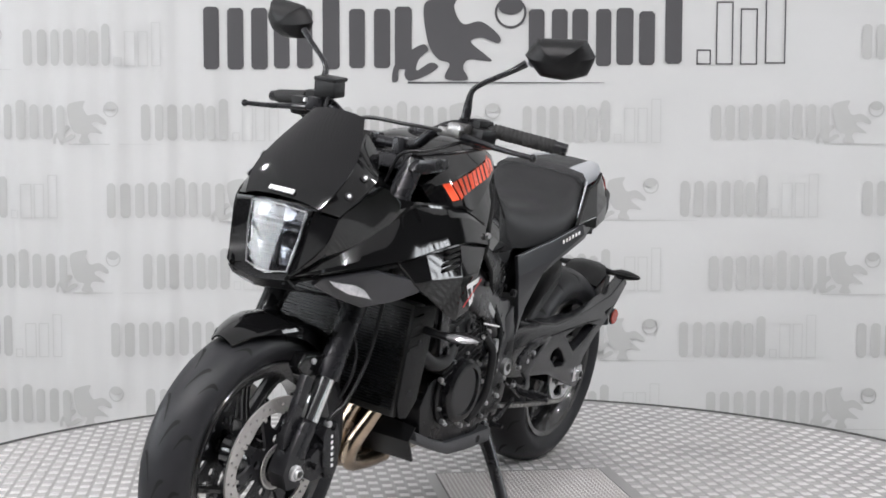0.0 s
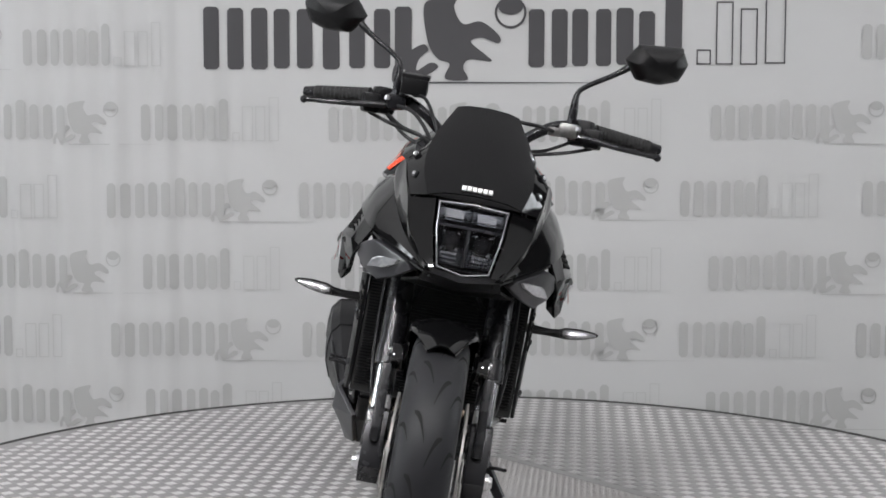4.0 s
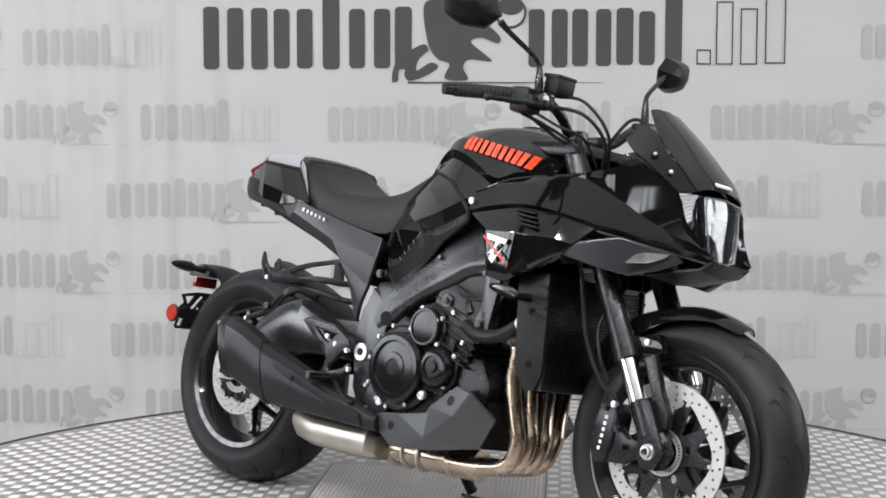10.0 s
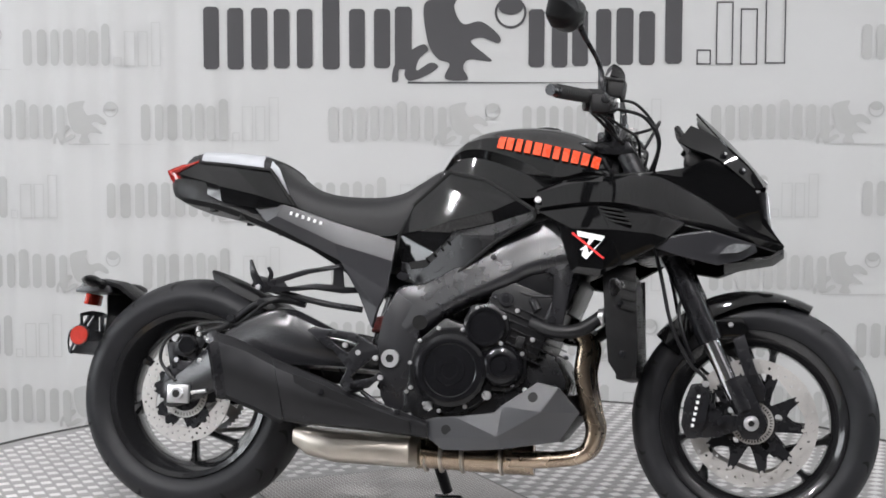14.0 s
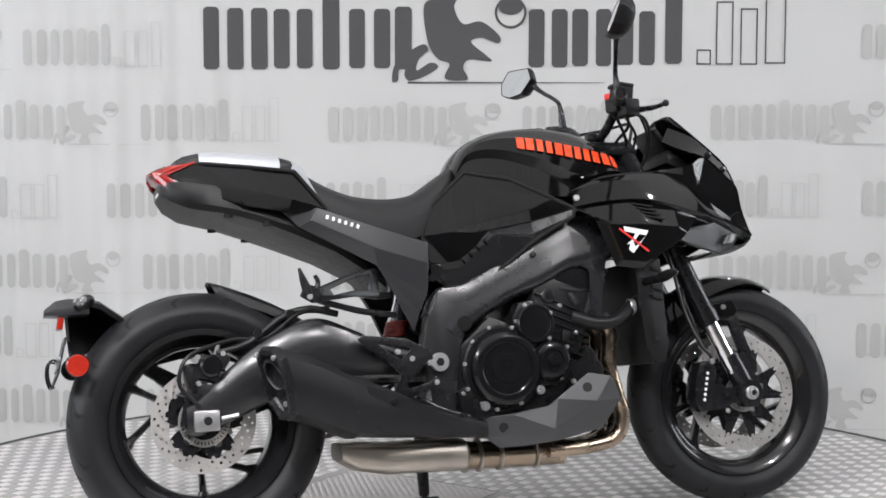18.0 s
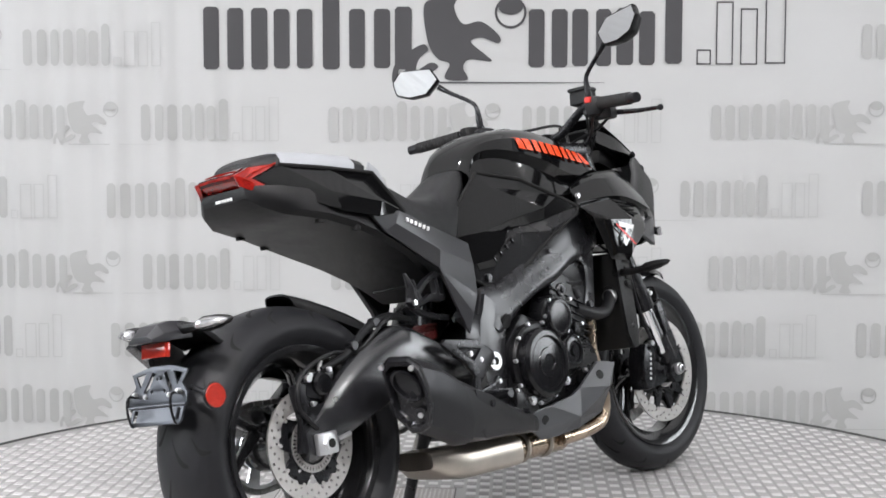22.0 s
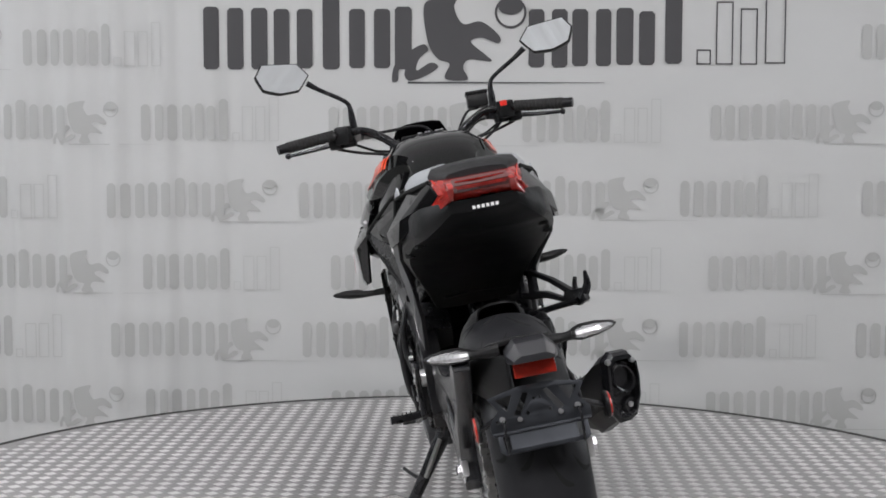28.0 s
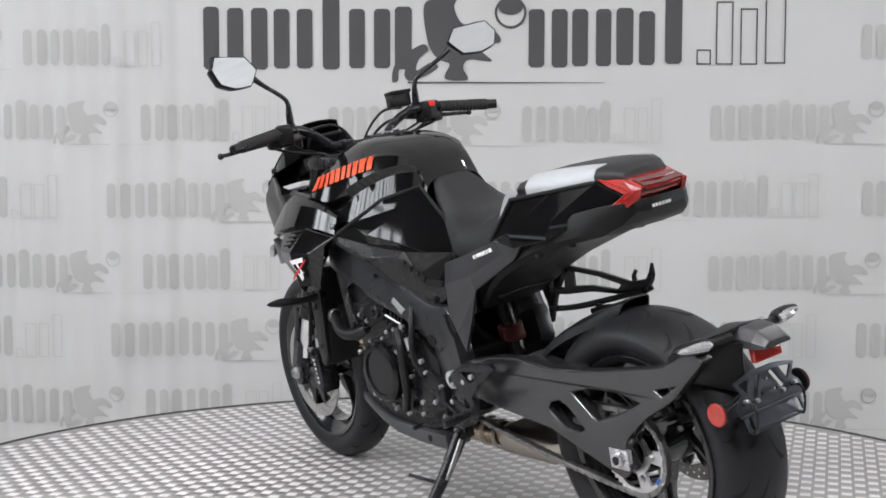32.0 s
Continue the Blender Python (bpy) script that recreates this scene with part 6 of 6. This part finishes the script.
for x, w, h, z in ((-0.085, 0.060, 0.030, 0.186), (-0.10, 0.085, 0.040, 0.190), (-0.30, 0.090, 0.040, 0.194), (-0.37, 0.080, 0.036, 0.204), (-0.41, 0.060, 0.022, 0.216)):
    rings.append([(x, -0.085 + w * math.copysign(abs(math.cos(a)) ** 0.5, math.cos(a)), z + h * math.copysign(abs(math.sin(a)) ** 0.5, math.sin(a))) for a in (2 * math.pi * k / 24 for k in range(24))])
part("exhaust_box", loft(rings), STAINLESS, bike, "bare stainless exhaust box under the engine")
# silencer on the right: a tapering faceted body with an upright end
STATIONS = [(-0.575, -0.254, 0.474, 0.305, 0.045), (-0.50, -0.247, 0.452, 0.277, 0.050), (-0.435, -0.238, 0.420, 0.250, 0.051), (-0.33, -0.222, 0.376, 0.243, 0.046), (-0.215, -0.204, 0.324, 0.238, 0.036), (-0.10, -0.184, 0.288, 0.230, 0.026), (-0.05, -0.176, 0.270, 0.226, 0.018)]
SECTION = [(-0.80, 0.80), (-0.40, 1.0), (0.50, 0.95), (0.92, 0.66), (1.0, 0.20), (0.94, -0.34), (0.60, -0.88), (0.20, -1.0), (-0.30, -1.0), (-0.85, -0.5)]


def silencer_ring(k, grow=1.0, dx=0.0):
    i = min(int(k), len(STATIONS) - 2)
    x, y, zt, zb, w = [a + (b - a) * (k - i) for a, b in zip(STATIONS[i], STATIONS[i + 1])]
    fade = max(0.0, min(1.0, (-0.28 - x) / 0.15))
    h = (zt - zb) / 2
    return [Vector((x + dx + a * w * 0.46 * fade - b * h * 0.24 * fade, y - a * w * grow, (zt + zb) / 2 + b * h * grow)) for a, b in SECTION]


muff = part("silencer", loft([silencer_ring(k, 0.95) for k in (1.9, 2.4, 3, 3.5, 4, 4.5, 5, 6)]), MUFF, bike, "matte black angular silencer", angle=26)
sleeve = [silencer_ring(k) for k in (0, 0.5, 1, 1.5, 2, 2.05)]
part("rear_sleeve", loft(sleeve + [silencer_ring(2.06, 0.93)]), MUFF, muff, "matte black rear sleeve", angle=26)
end = sleeve[0]
cen = sum(end, Vector()) / len(end)
back = (end[0] - end[3]).cross(end[1] - end[7]).normalized()
back = back if back.x < 0 else -back
across = (end[3] - end[0]).normalized()
tall = (end[1] - end[7]).normalized()
cap = [[cen + (p - cen) * q + back * d for p in end] for q, d in ((1.02, -0.004), (1.02, 0.010), (0.96, 0.020), (0.84, 0.022), (0.78, 0.010), (0.70, 0.004))]
part("end_cap", loft(cap, True, True), SATIN, muff, "black silencer end cap", angle=20)
hole = cen + tall * 0.024
turn = Matrix((across, tall, back)).transposed().to_4x4()
oval = [(1.0 * math.cos(a), 1.18 * math.sin(a)) for a in (2 * math.pi * k / 28 for k in range(28))]
part("outlet_ring", loft([[hole + across * (u * r) + tall * (v * r) + back * d for u, v in oval] for r, d in ((0.034, 0.002), (0.034, 0.014), (0.031, 0.018), (0.027, 0.016), (0.025, -0.030))], True, False), SATIN, muff, angle=40)
part("outlet", loft([[hole + across * (u * 0.027) + tall * (v * 0.027) + back * d for u, v in oval] for d in (-0.026, -0.022)]), HOLE, muff)
foot = cen - tall * 0.048
part("cap_boss", rod(foot, foot + back * 0.013, 0.017, 18), SATIN, muff)
bolts("cap_bolt", [(cen + across * a + tall * 0.071 + back * 0.020, back) for a in (-0.034, 0.034)] + [(foot + back * 0.013, back)], BOLT, muff, 0.0062, 0.006)
part("sleeve_bolt", bolt((-0.305, -0.262, 0.330), (0, -1, 0), 0.008, 0.006), SATIN, muff)
part("heat_shield", poly3([(-0.375, -0.277, 0.372), (-0.31, -0.266, 0.352), (-0.18, -0.234, 0.296), (-0.09, -0.212, 0.268), (-0.085, -0.206, 0.236), (-0.20, -0.226, 0.246), (-0.33, -0.252, 0.252), (-0.352, -0.262, 0.270)], 0.006, (0, 1, 0), bevel=0.002), MUFF, muff, "matte black heat shield", angle=20)

# ---- swing arm, both sides
ARM = [(-0.775, 0.348, 0.278, -0.104, -0.128), (-0.745, 0.368, 0.276, -0.100, -0.130), (-0.68, 0.424, 0.300, -0.100, -0.134), (-0.62, 0.473, 0.328, -0.102, -0.142), (-0.53, 0.526, 0.360, -0.104, -0.150), (-0.45, 0.545, 0.388, -0.100, -0.156), (-0.37, 0.516, 0.392, -0.096, -0.156), (-0.28, 0.474, 0.392, -0.092, -0.148), (-0.20, 0.456, 0.388, -0.090, -0.138), (-0.13, 0.452, 0.388, -0.090, -0.130)]
rings = []
for x, zt, zb, yi, yo in ARM:
    h = zt - zb
    rings.append([(x, yi, zb + 0.008), (x, yi, zt - 0.008), (x, yi * 0.8 + yo * 0.2, zt), (x, yi * 0.4 + yo * 0.6, zt - h * 0.02), (x, yi * 0.12 + yo * 0.88, zt - h * 0.12), (x, yo, zt - h * 0.34), (x, yo, zt - h * 0.72), (x, yi * 0.2 + yo * 0.8, zt - h * 0.95), (x, yi * 0.5 + yo * 0.5, zb)])
cols = [spline([r[j] for r in rings], 4) for j in range(len(rings[0]))]
swing = part("swing_arm", loft([[c[i] for c in cols] for i in range(len(cols[0]))]), SWING, bike, "dark satin aluminium swing arm", angle=34)
part("brake_line_guide", tube([(-0.70, -0.118, 0.470), (-0.62, -0.116, 0.492), (-0.54, -0.122, 0.548), (-0.47, -0.126, 0.566), (-0.40, -0.122, 0.552)], [0.006, 0.009, 0.010, 0.010, 0.008], 10, 5), HOSE, swing, "black brake line guide")
for x, z in ((-0.60, 0.512), (-0.52, 0.556)):
    part("guide_clip", drum((x, 0, z), 0.012, -0.110, -0.134, 0.002, 16), SATIN, swing)
loops = [[(-0.13, 0.455), (-0.30, 0.492), (-0.405, 0.503), (-0.507, 0.490), (-0.591, 0.496), (-0.726, 0.515), (-0.90, 0.548), (-0.99, 0.598), (-1.02, 0.575), (-0.925, 0.482), (-0.825, 0.419), (-0.760, 0.362), (-0.748, 0.330), (-0.765, 0.290), (-0.735, 0.264), (-0.66, 0.288), (-0.50, 0.342), (-0.30, 0.362), (-0.13, 0.385)],
         [(-0.592, 0.446), (-0.655, 0.463), (-0.745, 0.470), (-0.815, 0.455), (-0.745, 0.418), (-0.668, 0.390)], [(-0.872, 0.492), (-0.925, 0.506), (-0.888, 0.480)], [(-0.500, 0.392), (-0.512, 0.410), (-0.550, 0.419), (-0.578, 0.403), (-0.622, 0.362), (-0.606, 0.352), (-0.552, 0.354)]]
part("swing_arm_brace", soften(cut_plate(loops, 0.036, Matrix.Translation((0, 0.124, 0)) @ pose(0, 0, 0, 90, 0, 0)), 0.006, 3), SWING, swing, "dark braced left arm", angle=24)
part("arm_shelf", sheet([[(-0.42, 0.075, 0.505), (-0.42, 0.135, 0.502)], [(-0.52, 0.082, 0.498), (-0.52, 0.136, 0.493)], [(-0.62, 0.100, 0.506), (-0.62, 0.136, 0.502)]], 0.012, bevel=0.003), SWING, swing)
part("arm_bridge", block((-0.36, 0, 0.45), (0.12, 0.22, 0.07), 0.015, (0, 20, 0)), SWING, swing)
for s in (-1, 1):
    bm = block((-0.73, 0.137 * s, 0.311), (0.060, 0.014, 0.048), 0.004)
    adj = part("axle_block", bm, ALU, swing, "bare aluminium chain adjuster block")
    part("axle_end", rod((-0.73, 0.13 * s, 0.311), (-0.73, 0.154 * s, 0.311), 0.017, 6), ALU, adj)
    part("axle_bore", rod((-0.73, 0.14 * s, 0.311), (-0.73, 0.1555 * s, 0.311), 0.010, 20), HOLE, adj)
    part("adjuster_screw", rod((-0.695, 0.137 * s, 0.315), (-0.655, 0.137 * s, 0.322), 0.005, 8), BOLT, adj)
bm = block((-0.722, -0.104, 0.436), (0.066, 0.044, 0.060), 0.012, (0, 15, 0))
block((-0.758, -0.104, 0.408), (0.030, 0.036, 0.080), 0.008, (0, -12, 0), bm)
block((-0.684, -0.106, 0.452), (0.030, 0.034, 0.036), 0.008, (0, 30, 0), bm)
rcal = part("rear_caliper", bm, SATIN, bike, "black rear brake caliper")
part("caliper_piston", drum((-0.715, 0, 0.440), 0.026, -0.120, -0.140, 0.005, 28), COVER, rcal)
part("caliper_bracket", prism([(-0.790, 0.30), (-0.775, 0.38), (-0.745, 0.40), (-0.70, 0.395), (-0.69, 0.36), (-0.735, 0.352), (-0.752, 0.318), (-0.755, 0.29)], -0.104, -0.122, 0.004), SATIN, rcal)
part("bleed_nipple", rod((-0.700, -0.112, 0.468), (-0.694, -0.114, 0.490), 0.005, 10), BOLT, rcal)
part("pad_pin", rod((-0.752, -0.124, 0.455), (-0.752, -0.134, 0.455), 0.008, 12), BOLT, rcal)
bolts("caliper_bolt", [((x, -0.128, z), (0, -1, 0)) for x, z in ((-0.745, 0.462), (-0.685, 0.468), (-0.745, 0.40), (-0.68, 0.40))], BOLT, rcal)
part("rear_brake_hose", tube([(-0.745, -0.13, 0.345), (-0.79, -0.13, 0.40), (-0.765, -0.125, 0.465), (-0.66, -0.11, 0.50), (-0.58, -0.125, 0.500), (-0.50, -0.135, 0.555), (-0.42, -0.12, 0.57)], 0.005, 8, 8), HOSE, bike, "black rear brake hose")
# hugger over the rear tyre
rows = []
for x, z, w in ((-0.700, 0.650, 0.050), (-0.65, 0.634, 0.068), (-0.55, 0.592, 0.084), (-0.47, 0.545, 0.090), (-0.41, 0.490, 0.092), (-0.37, 0.42, 0.090)):
    rows.append([(x + 0.02, -w, z - 0.045), (x + 0.004, -w * 0.8, z - 0.008), (x, 0, z), (x + 0.004, w * 0.8, z - 0.008), (x + 0.02, w, z - 0.045)])
part("rear_hugger", sheet(rows, 0.004, n=3, m=2), MATTE, bike, "matte black rear tyre hugger")
# shock
sh0, sh1 = Vector((-0.235, 0.0, 0.45)), Vector((-0.19, 0.0, 0.60))
shock = part("shock_absorber", rod(sh0, sh1, 0.020, 14), SATIN, bike, "rear shock absorber with a red spring")
pts = []
d = (sh1 - sh0)
for i in range(81):
    t = i / 80
    a = t * 2 * math.pi * 6
    pts.append(sh0 + d * (0.30 + 0.24 * t) + Vector((0.026 * math.cos(a), 0.028 * math.sin(a), 0)))
part("spring", tube(pts, 0.0065, 8, smooth=False), SPRING, shock, "red coil spring")
part("inner_fender", sheet([[(-0.30, -0.085, 0.75), (-0.30, 0, 0.75), (-0.30, 0.085, 0.75)], [(-0.285, -0.09, 0.66), (-0.285, 0, 0.66), (-0.285, 0.09, 0.66)], [(-0.30, -0.08, 0.63), (-0.30, 0, 0.635), (-0.30, 0.08, 0.63)]], 0.01, bevel=0.002), MATTE, bike, "matte black inner fender")
part("battery_box", block((-0.20, 0, 0.72), (0.14, 0.17, 0.13), 0.03), MATTE, bike, "black battery box under the seat")
# pillion and silencer brackets
for s in (-1, 1):
    if s < 0:
        along = Vector((-0.24, -0.112, 0)).normalized()
        m = Matrix(((along.x, 0, along.y, -0.255), (along.y, 0, -along.x, -0.112), (0, 1, 0, 0), (0, 0, 0, 1)))
        loops = [[(0, 0.652), (0.06, 0.660), (0.15, 0.640), (0.23, 0.612), (0.268, 0.618), (0.285, 0.590), (0.25, 0.574), (0.12, 0.590), (0.05, 0.584), (0, 0.588)], [(0.012, 0.642), (0.05, 0.646), (0.045, 0.602), (0.012, 0.602)], [(0.075, 0.644), (0.14, 0.629), (0.20, 0.606), (0.19, 0.593), (0.12, 0.606), (0.075, 0.606)]]
        br = part("pillion_bracket", soften(cut_plate(loops, 0.014, m), 0.003), SATIN, bike, "black pillion footrest bracket with cut-outs", angle=24)
        part("bracket_stay", tube([(-0.25, -0.11, 0.545), (-0.34, -0.13, 0.556), (-0.43, -0.17, 0.575), (-0.49, -0.212, 0.588)], 0.008, 8, 5), SATIN, br)
        bm = tube([(-0.492, -0.222, 0.592), (-0.505, -0.236, 0.622), (-0.515, -0.234, 0.656)], [0.013, 0.010, 0.004], 8, 5)
        tube([(-0.475, -0.214, 0.600), (-0.466, -0.214, 0.622), (-0.474, -0.216, 0.640)], [0.008, 0.006, 0.005], 8, bm=bm)
        part("pillion_footrest", bm, SATIN, br, "folded black pillion footrest")
        part("footrest_pin", bolt((-0.492, -0.232, 0.588), (0, -1, 0), 0.007, 0.006), BOLT, br)
    # rider footrest plate
    plate_loops = [[(-0.170, 0.378), (-0.205, 0.345), (-0.262, 0.335), (-0.280, 0.352), (-0.262, 0.392), (-0.300, 0.434), (-0.328, 0.450), (-0.372, 0.484), (-0.355, 0.494), (-0.245, 0.482), (-0.185, 0.448), (-0.180, 0.430), (-0.200, 0.418), (-0.252, 0.372), (-0.245, 0.360), (-0.195, 0.372), (-0.178, 0.388)],
                   [(-0.232, 0.458), (-0.318, 0.470), (-0.282, 0.442), (-0.262, 0.432)]]
    fp = part("footrest_plate", soften(cut_plate(plate_loops, 0.012, Matrix.Translation((0, 0.184 * s, 0)) @ pose(0, 0, 0, 90, 0, 0)), 0.003), SATIN, bike, "black open footrest plate", angle=20)
    bm = tube([(-0.225, 0.185 * s, 0.345), (-0.232, 0.22 * s, 0.342), (-0.238, 0.268 * s, 0.345)], [0.010, 0.011, 0.010], 10, 4)
    for i in range(5):
        block((-0.234, (0.215 + 0.011 * i) * s, 0.354), (0.028, 0.004, 0.004), 0.001, bm=bm)
    part("footrest", bm, SATIN, fp, "black folding footrest")
    if s > 0:
        bm = tube([(-0.19, 0.185, 0.33), (-0.10, 0.195, 0.30), (-0.05, 0.20, 0.292), (-0.045, 0.235, 0.292)], 0.006, 8, 5)
    else:
        bm = tube([(-0.22, -0.19, 0.335), (-0.17, -0.20, 0.305), (-0.125, -0.205, 0.290), (-0.12, -0.225, 0.288)], 0.006, 8, 5)
    part("foot_lever", bm, SATIN, fp, "black foot lever")
    bolts("plate_bolt", [((x, 0.186 * s, z), (0, s, 0)) for x, z in ((-0.19, 0.42), (-0.175, 0.372), (-0.235, 0.432), (-0.27, 0.45))], BOLT, fp, 0.007)

# ---- plate carrier behind the rear wheel
rows = [[(-0.90, -0.050, 0.560), (-0.905, 0, 0.572), (-0.90, 0.085, 0.560)], [(-0.955, -0.055, 0.600), (-0.96, 0, 0.612), (-0.955, 0.09, 0.595)], [(-1.01, -0.055, 0.615), (-1.015, 0, 0.620), (-1.01, 0.06, 0.615)]]
hold = part("plate_carrier", sheet(rows, 0.012, n=3, bevel=0.002), MATTE, bike, "matte black number plate carrier with lamps")
rings = [[(x, yc + w * a, z0 + h * b) for a, b in ((-1, 0), (-1, 0.45), (-0.6, 1), (0.6, 1), (1, 0.45), (1, 0))] for x, yc, w, z0, h in ((-0.985, -0.008, 0.044, 0.578, 0.034), (-1.030, -0.010, 0.050, 0.578, 0.040), (-1.062, -0.010, 0.049, 0.577, 0.036), (-1.088, -0.010, 0.040, 0.578, 0.014))]
part("lamp_housing", soften(loft(rings), 0.002), GREYP, hold, "dark angular lamp housing", angle=18)
part("carrier_arm", sheet([[(-0.88, 0.100, 0.50), (-0.885, 0.116, 0.52), (-0.90, 0.120, 0.565)], [(-0.96, 0.085, 0.50), (-0.965, 0.098, 0.535), (-0.97, 0.098, 0.590)], [(-1.03, 0.02, 0.47), (-1.035, 0.04, 0.52), (-1.04, 0.04, 0.590)]], 0.012, n=2, bevel=0.002), MATTE, hold)
part("rear_lamp", block((-1.052, -0.011, 0.560), (0.014, 0.082, 0.031), 0.003, (0, 10, 0)), REFLECT, hold, "small red rear lamp")
half = [(0.098, -0.033), (0.098, -0.012), (0.078, 0.010), (0.095, 0.036), (0.060, 0.044), (0.030, 0.049)]
loops = [half + [(-u, v) for u, v in reversed(half)]]
for k in (-1, 1):
    loops += [[(k * u, v) for u, v in c] for c in (((0.046, 0.036), (0.080, 0.031), (0.062, 0.006)), ((0.014, 0.034), (0.024, 0.037), (0.050, -0.004), (0.038, -0.008)), ((0.066, -0.008), (0.086, -0.008), (0.086, -0.014), (0.066, -0.014)))]
    loops += [circle(k * 0.022, -0.004, 0.004, 10), circle(k * 0.006, 0.022, 0.003, 10)]
across = Matrix(((0, 0, 1, 0), (1, 0, 0, 0), (0, 1, 0, 0), (0, 0, 0, 1)))
mplate = Matrix.Translation((-1.052, -0.005, 0.480)) @ pose(0, 0, 0, 0, 14, 0) @ across
pb = part("plate_bracket", soften(cut_plate(loops, 0.004, mplate), 0.0008), PLATEC, hold, "grey steel plate bracket with cut-outs", angle=20)
loops = [[(-0.088, 0.021), (0.088, 0.021), (0.088, -0.014), (0.080, -0.021), (-0.080, -0.021), (-0.088, -0.014)]]
for k in (-1, 1):
    loops += [[(k * u, v) for u, v in ((0.066, 0.014), (0.079, 0.014), (0.079, -0.012), (0.066, -0.012))]]
part("bracket_foot", soften(cut_plate(loops, 0.004, Matrix.Translation((-1.066, -0.005, 0.428)) @ pose(0, 0, 0, 0, 24, 0) @ across), 0.0008), PLATEC, pb, "folded lower lip with slots", angle=20)
part("bracket_fold", rod((-1.061, -0.101, 0.4475), (-1.061, 0.091, 0.4475), 0.0035, 8), PLATEC, pb)
for k in (-1, 1):
    part("bracket_wire", tube([(-1.056, -0.005 + 0.072 * k, 0.470), (-1.078, -0.005 + 0.074 * k, 0.470), (-1.084, -0.005 + 0.074 * k, 0.442), (-1.078, -0.005 + 0.074 * k, 0.412), (-1.070, -0.005 + 0.074 * k, 0.410)], 0.0028, 8, 3), SATIN, pb)
    part("bracket_bolt", bolt((-1.058, -0.005 + 0.040 * k, 0.468), (-1, 0, 0.2), 0.005, 0.005), BOLT, pb)
    part("bracket_bolt", bolt((-1.058, -0.005 + 0.074 * k, 0.474), (-1, 0, 0.2), 0.0055, 0.008), BOLT, pb)
for s, y in ((-1, -0.142), (1, 0.116)):
    c = Vector((-1.020, y, 0.455))
    rf = part("reflector", drum((c.x, 0, c.z), 0.0275, y - 0.006 * s, y + 0.003 * s, 0.003, 32), MATTE, hold, "round red side reflector in a black cup")
    part("reflector_lens", drum((c.x, 0, c.z), 0.0250, y, y + 0.006 * s, 0.002, 32), REFLECT, rf, "red reflector lens")
    part("reflector_stay", rod((c.x, y - 0.006 * s, c.z), (-1.03, y - 0.06 * s, 0.478), 0.006, 8), SATIN, rf)
    bm = tube([(-1.01, 0.045 * s, 0.598), (-1.005, 0.085 * s, 0.598), (-1.002, 0.110 * s, 0.600)], [0.014, 0.009, 0.011], 10)
    ind = part("rear_indicator", bm, MATTE, hold, "slim rear indicator with a clear lens")
    rings = []
    for t, w, h in ((0, 0.013, 0.011), (0.2, 0.020, 0.0165), (0.55, 0.018, 0.015), (0.9, 0.009, 0.008), (1, 0.002, 0.002)):
        yy = (0.100 + 0.093 * t) * s
        rings.append([(-1.002 + w * math.cos(a) + 0.012 * t, yy, 0.600 + 0.004 * t + h * math.sin(a)) for a in (k * math.pi / 5 for k in range(10))])
    part("indicator_body", loft(rings), MATTE, ind)
    mid = Vector((-1.0, 0.143 * s, 0.602))
    part("indicator_lens", loft([[Vector((p[0] - 0.007, mid.y + (p[1] - mid.y) * 0.86, mid.z + (p[2] - mid.z) * 0.76)) for p in r] for r in rings]), AMBER, ind, "clear silvered indicator lens")
    bm = bmesh.new()
    for i in range(4):
        block((-1.0195 + 0.0035 * i, (0.122 + 0.012 * i) * s, 0.601), (0.005, 0.007, 0.009 - 0.0012 * i), 0.001, bm=bm)
    part("indicator_reflector", bm, LAMPDARK, ind)

# ---- side stand
bm = tube([(-0.115, 0.135, 0.262), (-0.105, 0.20, 0.165), (-0.085, 0.262, 0.072)], [0.022, 0.0165, 0.0155], 14, 5)
stand = part("side_stand", bm, SATIN, bike, "black side stand, folded out")
part("stand_foot", block((-0.082, 0.275, 0.0555), (0.075, 0.040, 0.008), 0.003, (-10.8, 0, 0)), SATIN, stand)
part("stand_tang", tube([(-0.10, 0.215, 0.145), (-0.07, 0.235, 0.155), (-0.02, 0.255, 0.165)], [0.006, 0.005, 0.005], 8, 4), SATIN, stand)
part("stand_spring", tube([(-0.13, 0.15, 0.25), (-0.125, 0.185, 0.19), (-0.115, 0.205, 0.155)], 0.007, 8, 4), CHAIN, stand)
bm = block((-0.115, 0.128, 0.275), (0.06, 0.03, 0.05), 0.006)
part("stand_bracket", bm, SATIN, stand)
part("stand_bolt", bolt((-0.115, 0.146, 0.268), (0, 1, 0), 0.010, 0.008), BOLT, stand)


# ---------------------------------------------------------------- what moves
SPIN, FACING = 7.66094, 3.00231
SIT = pose(0, 0, 0, 0, 0, -5.9) @ Matrix.Translation((0.0385, -0.147, 0)) @ pose(0, 0, 0, -10.8, 0, 0)


def motions():
    times = [0, 0.1, 0.2, 0.4, 0.7] + list(range(1, 32)) + [31.3, 31.6, 31.8, 31.9, 32]
    turns = [(t, pose(0, 0, 0, 0, 0, -90 + SPIN * (t - FACING))) for t in times]
    walk(turntable, turns)
    walk(bike, [(t, m @ SIT) for t, m in turns])


motions()
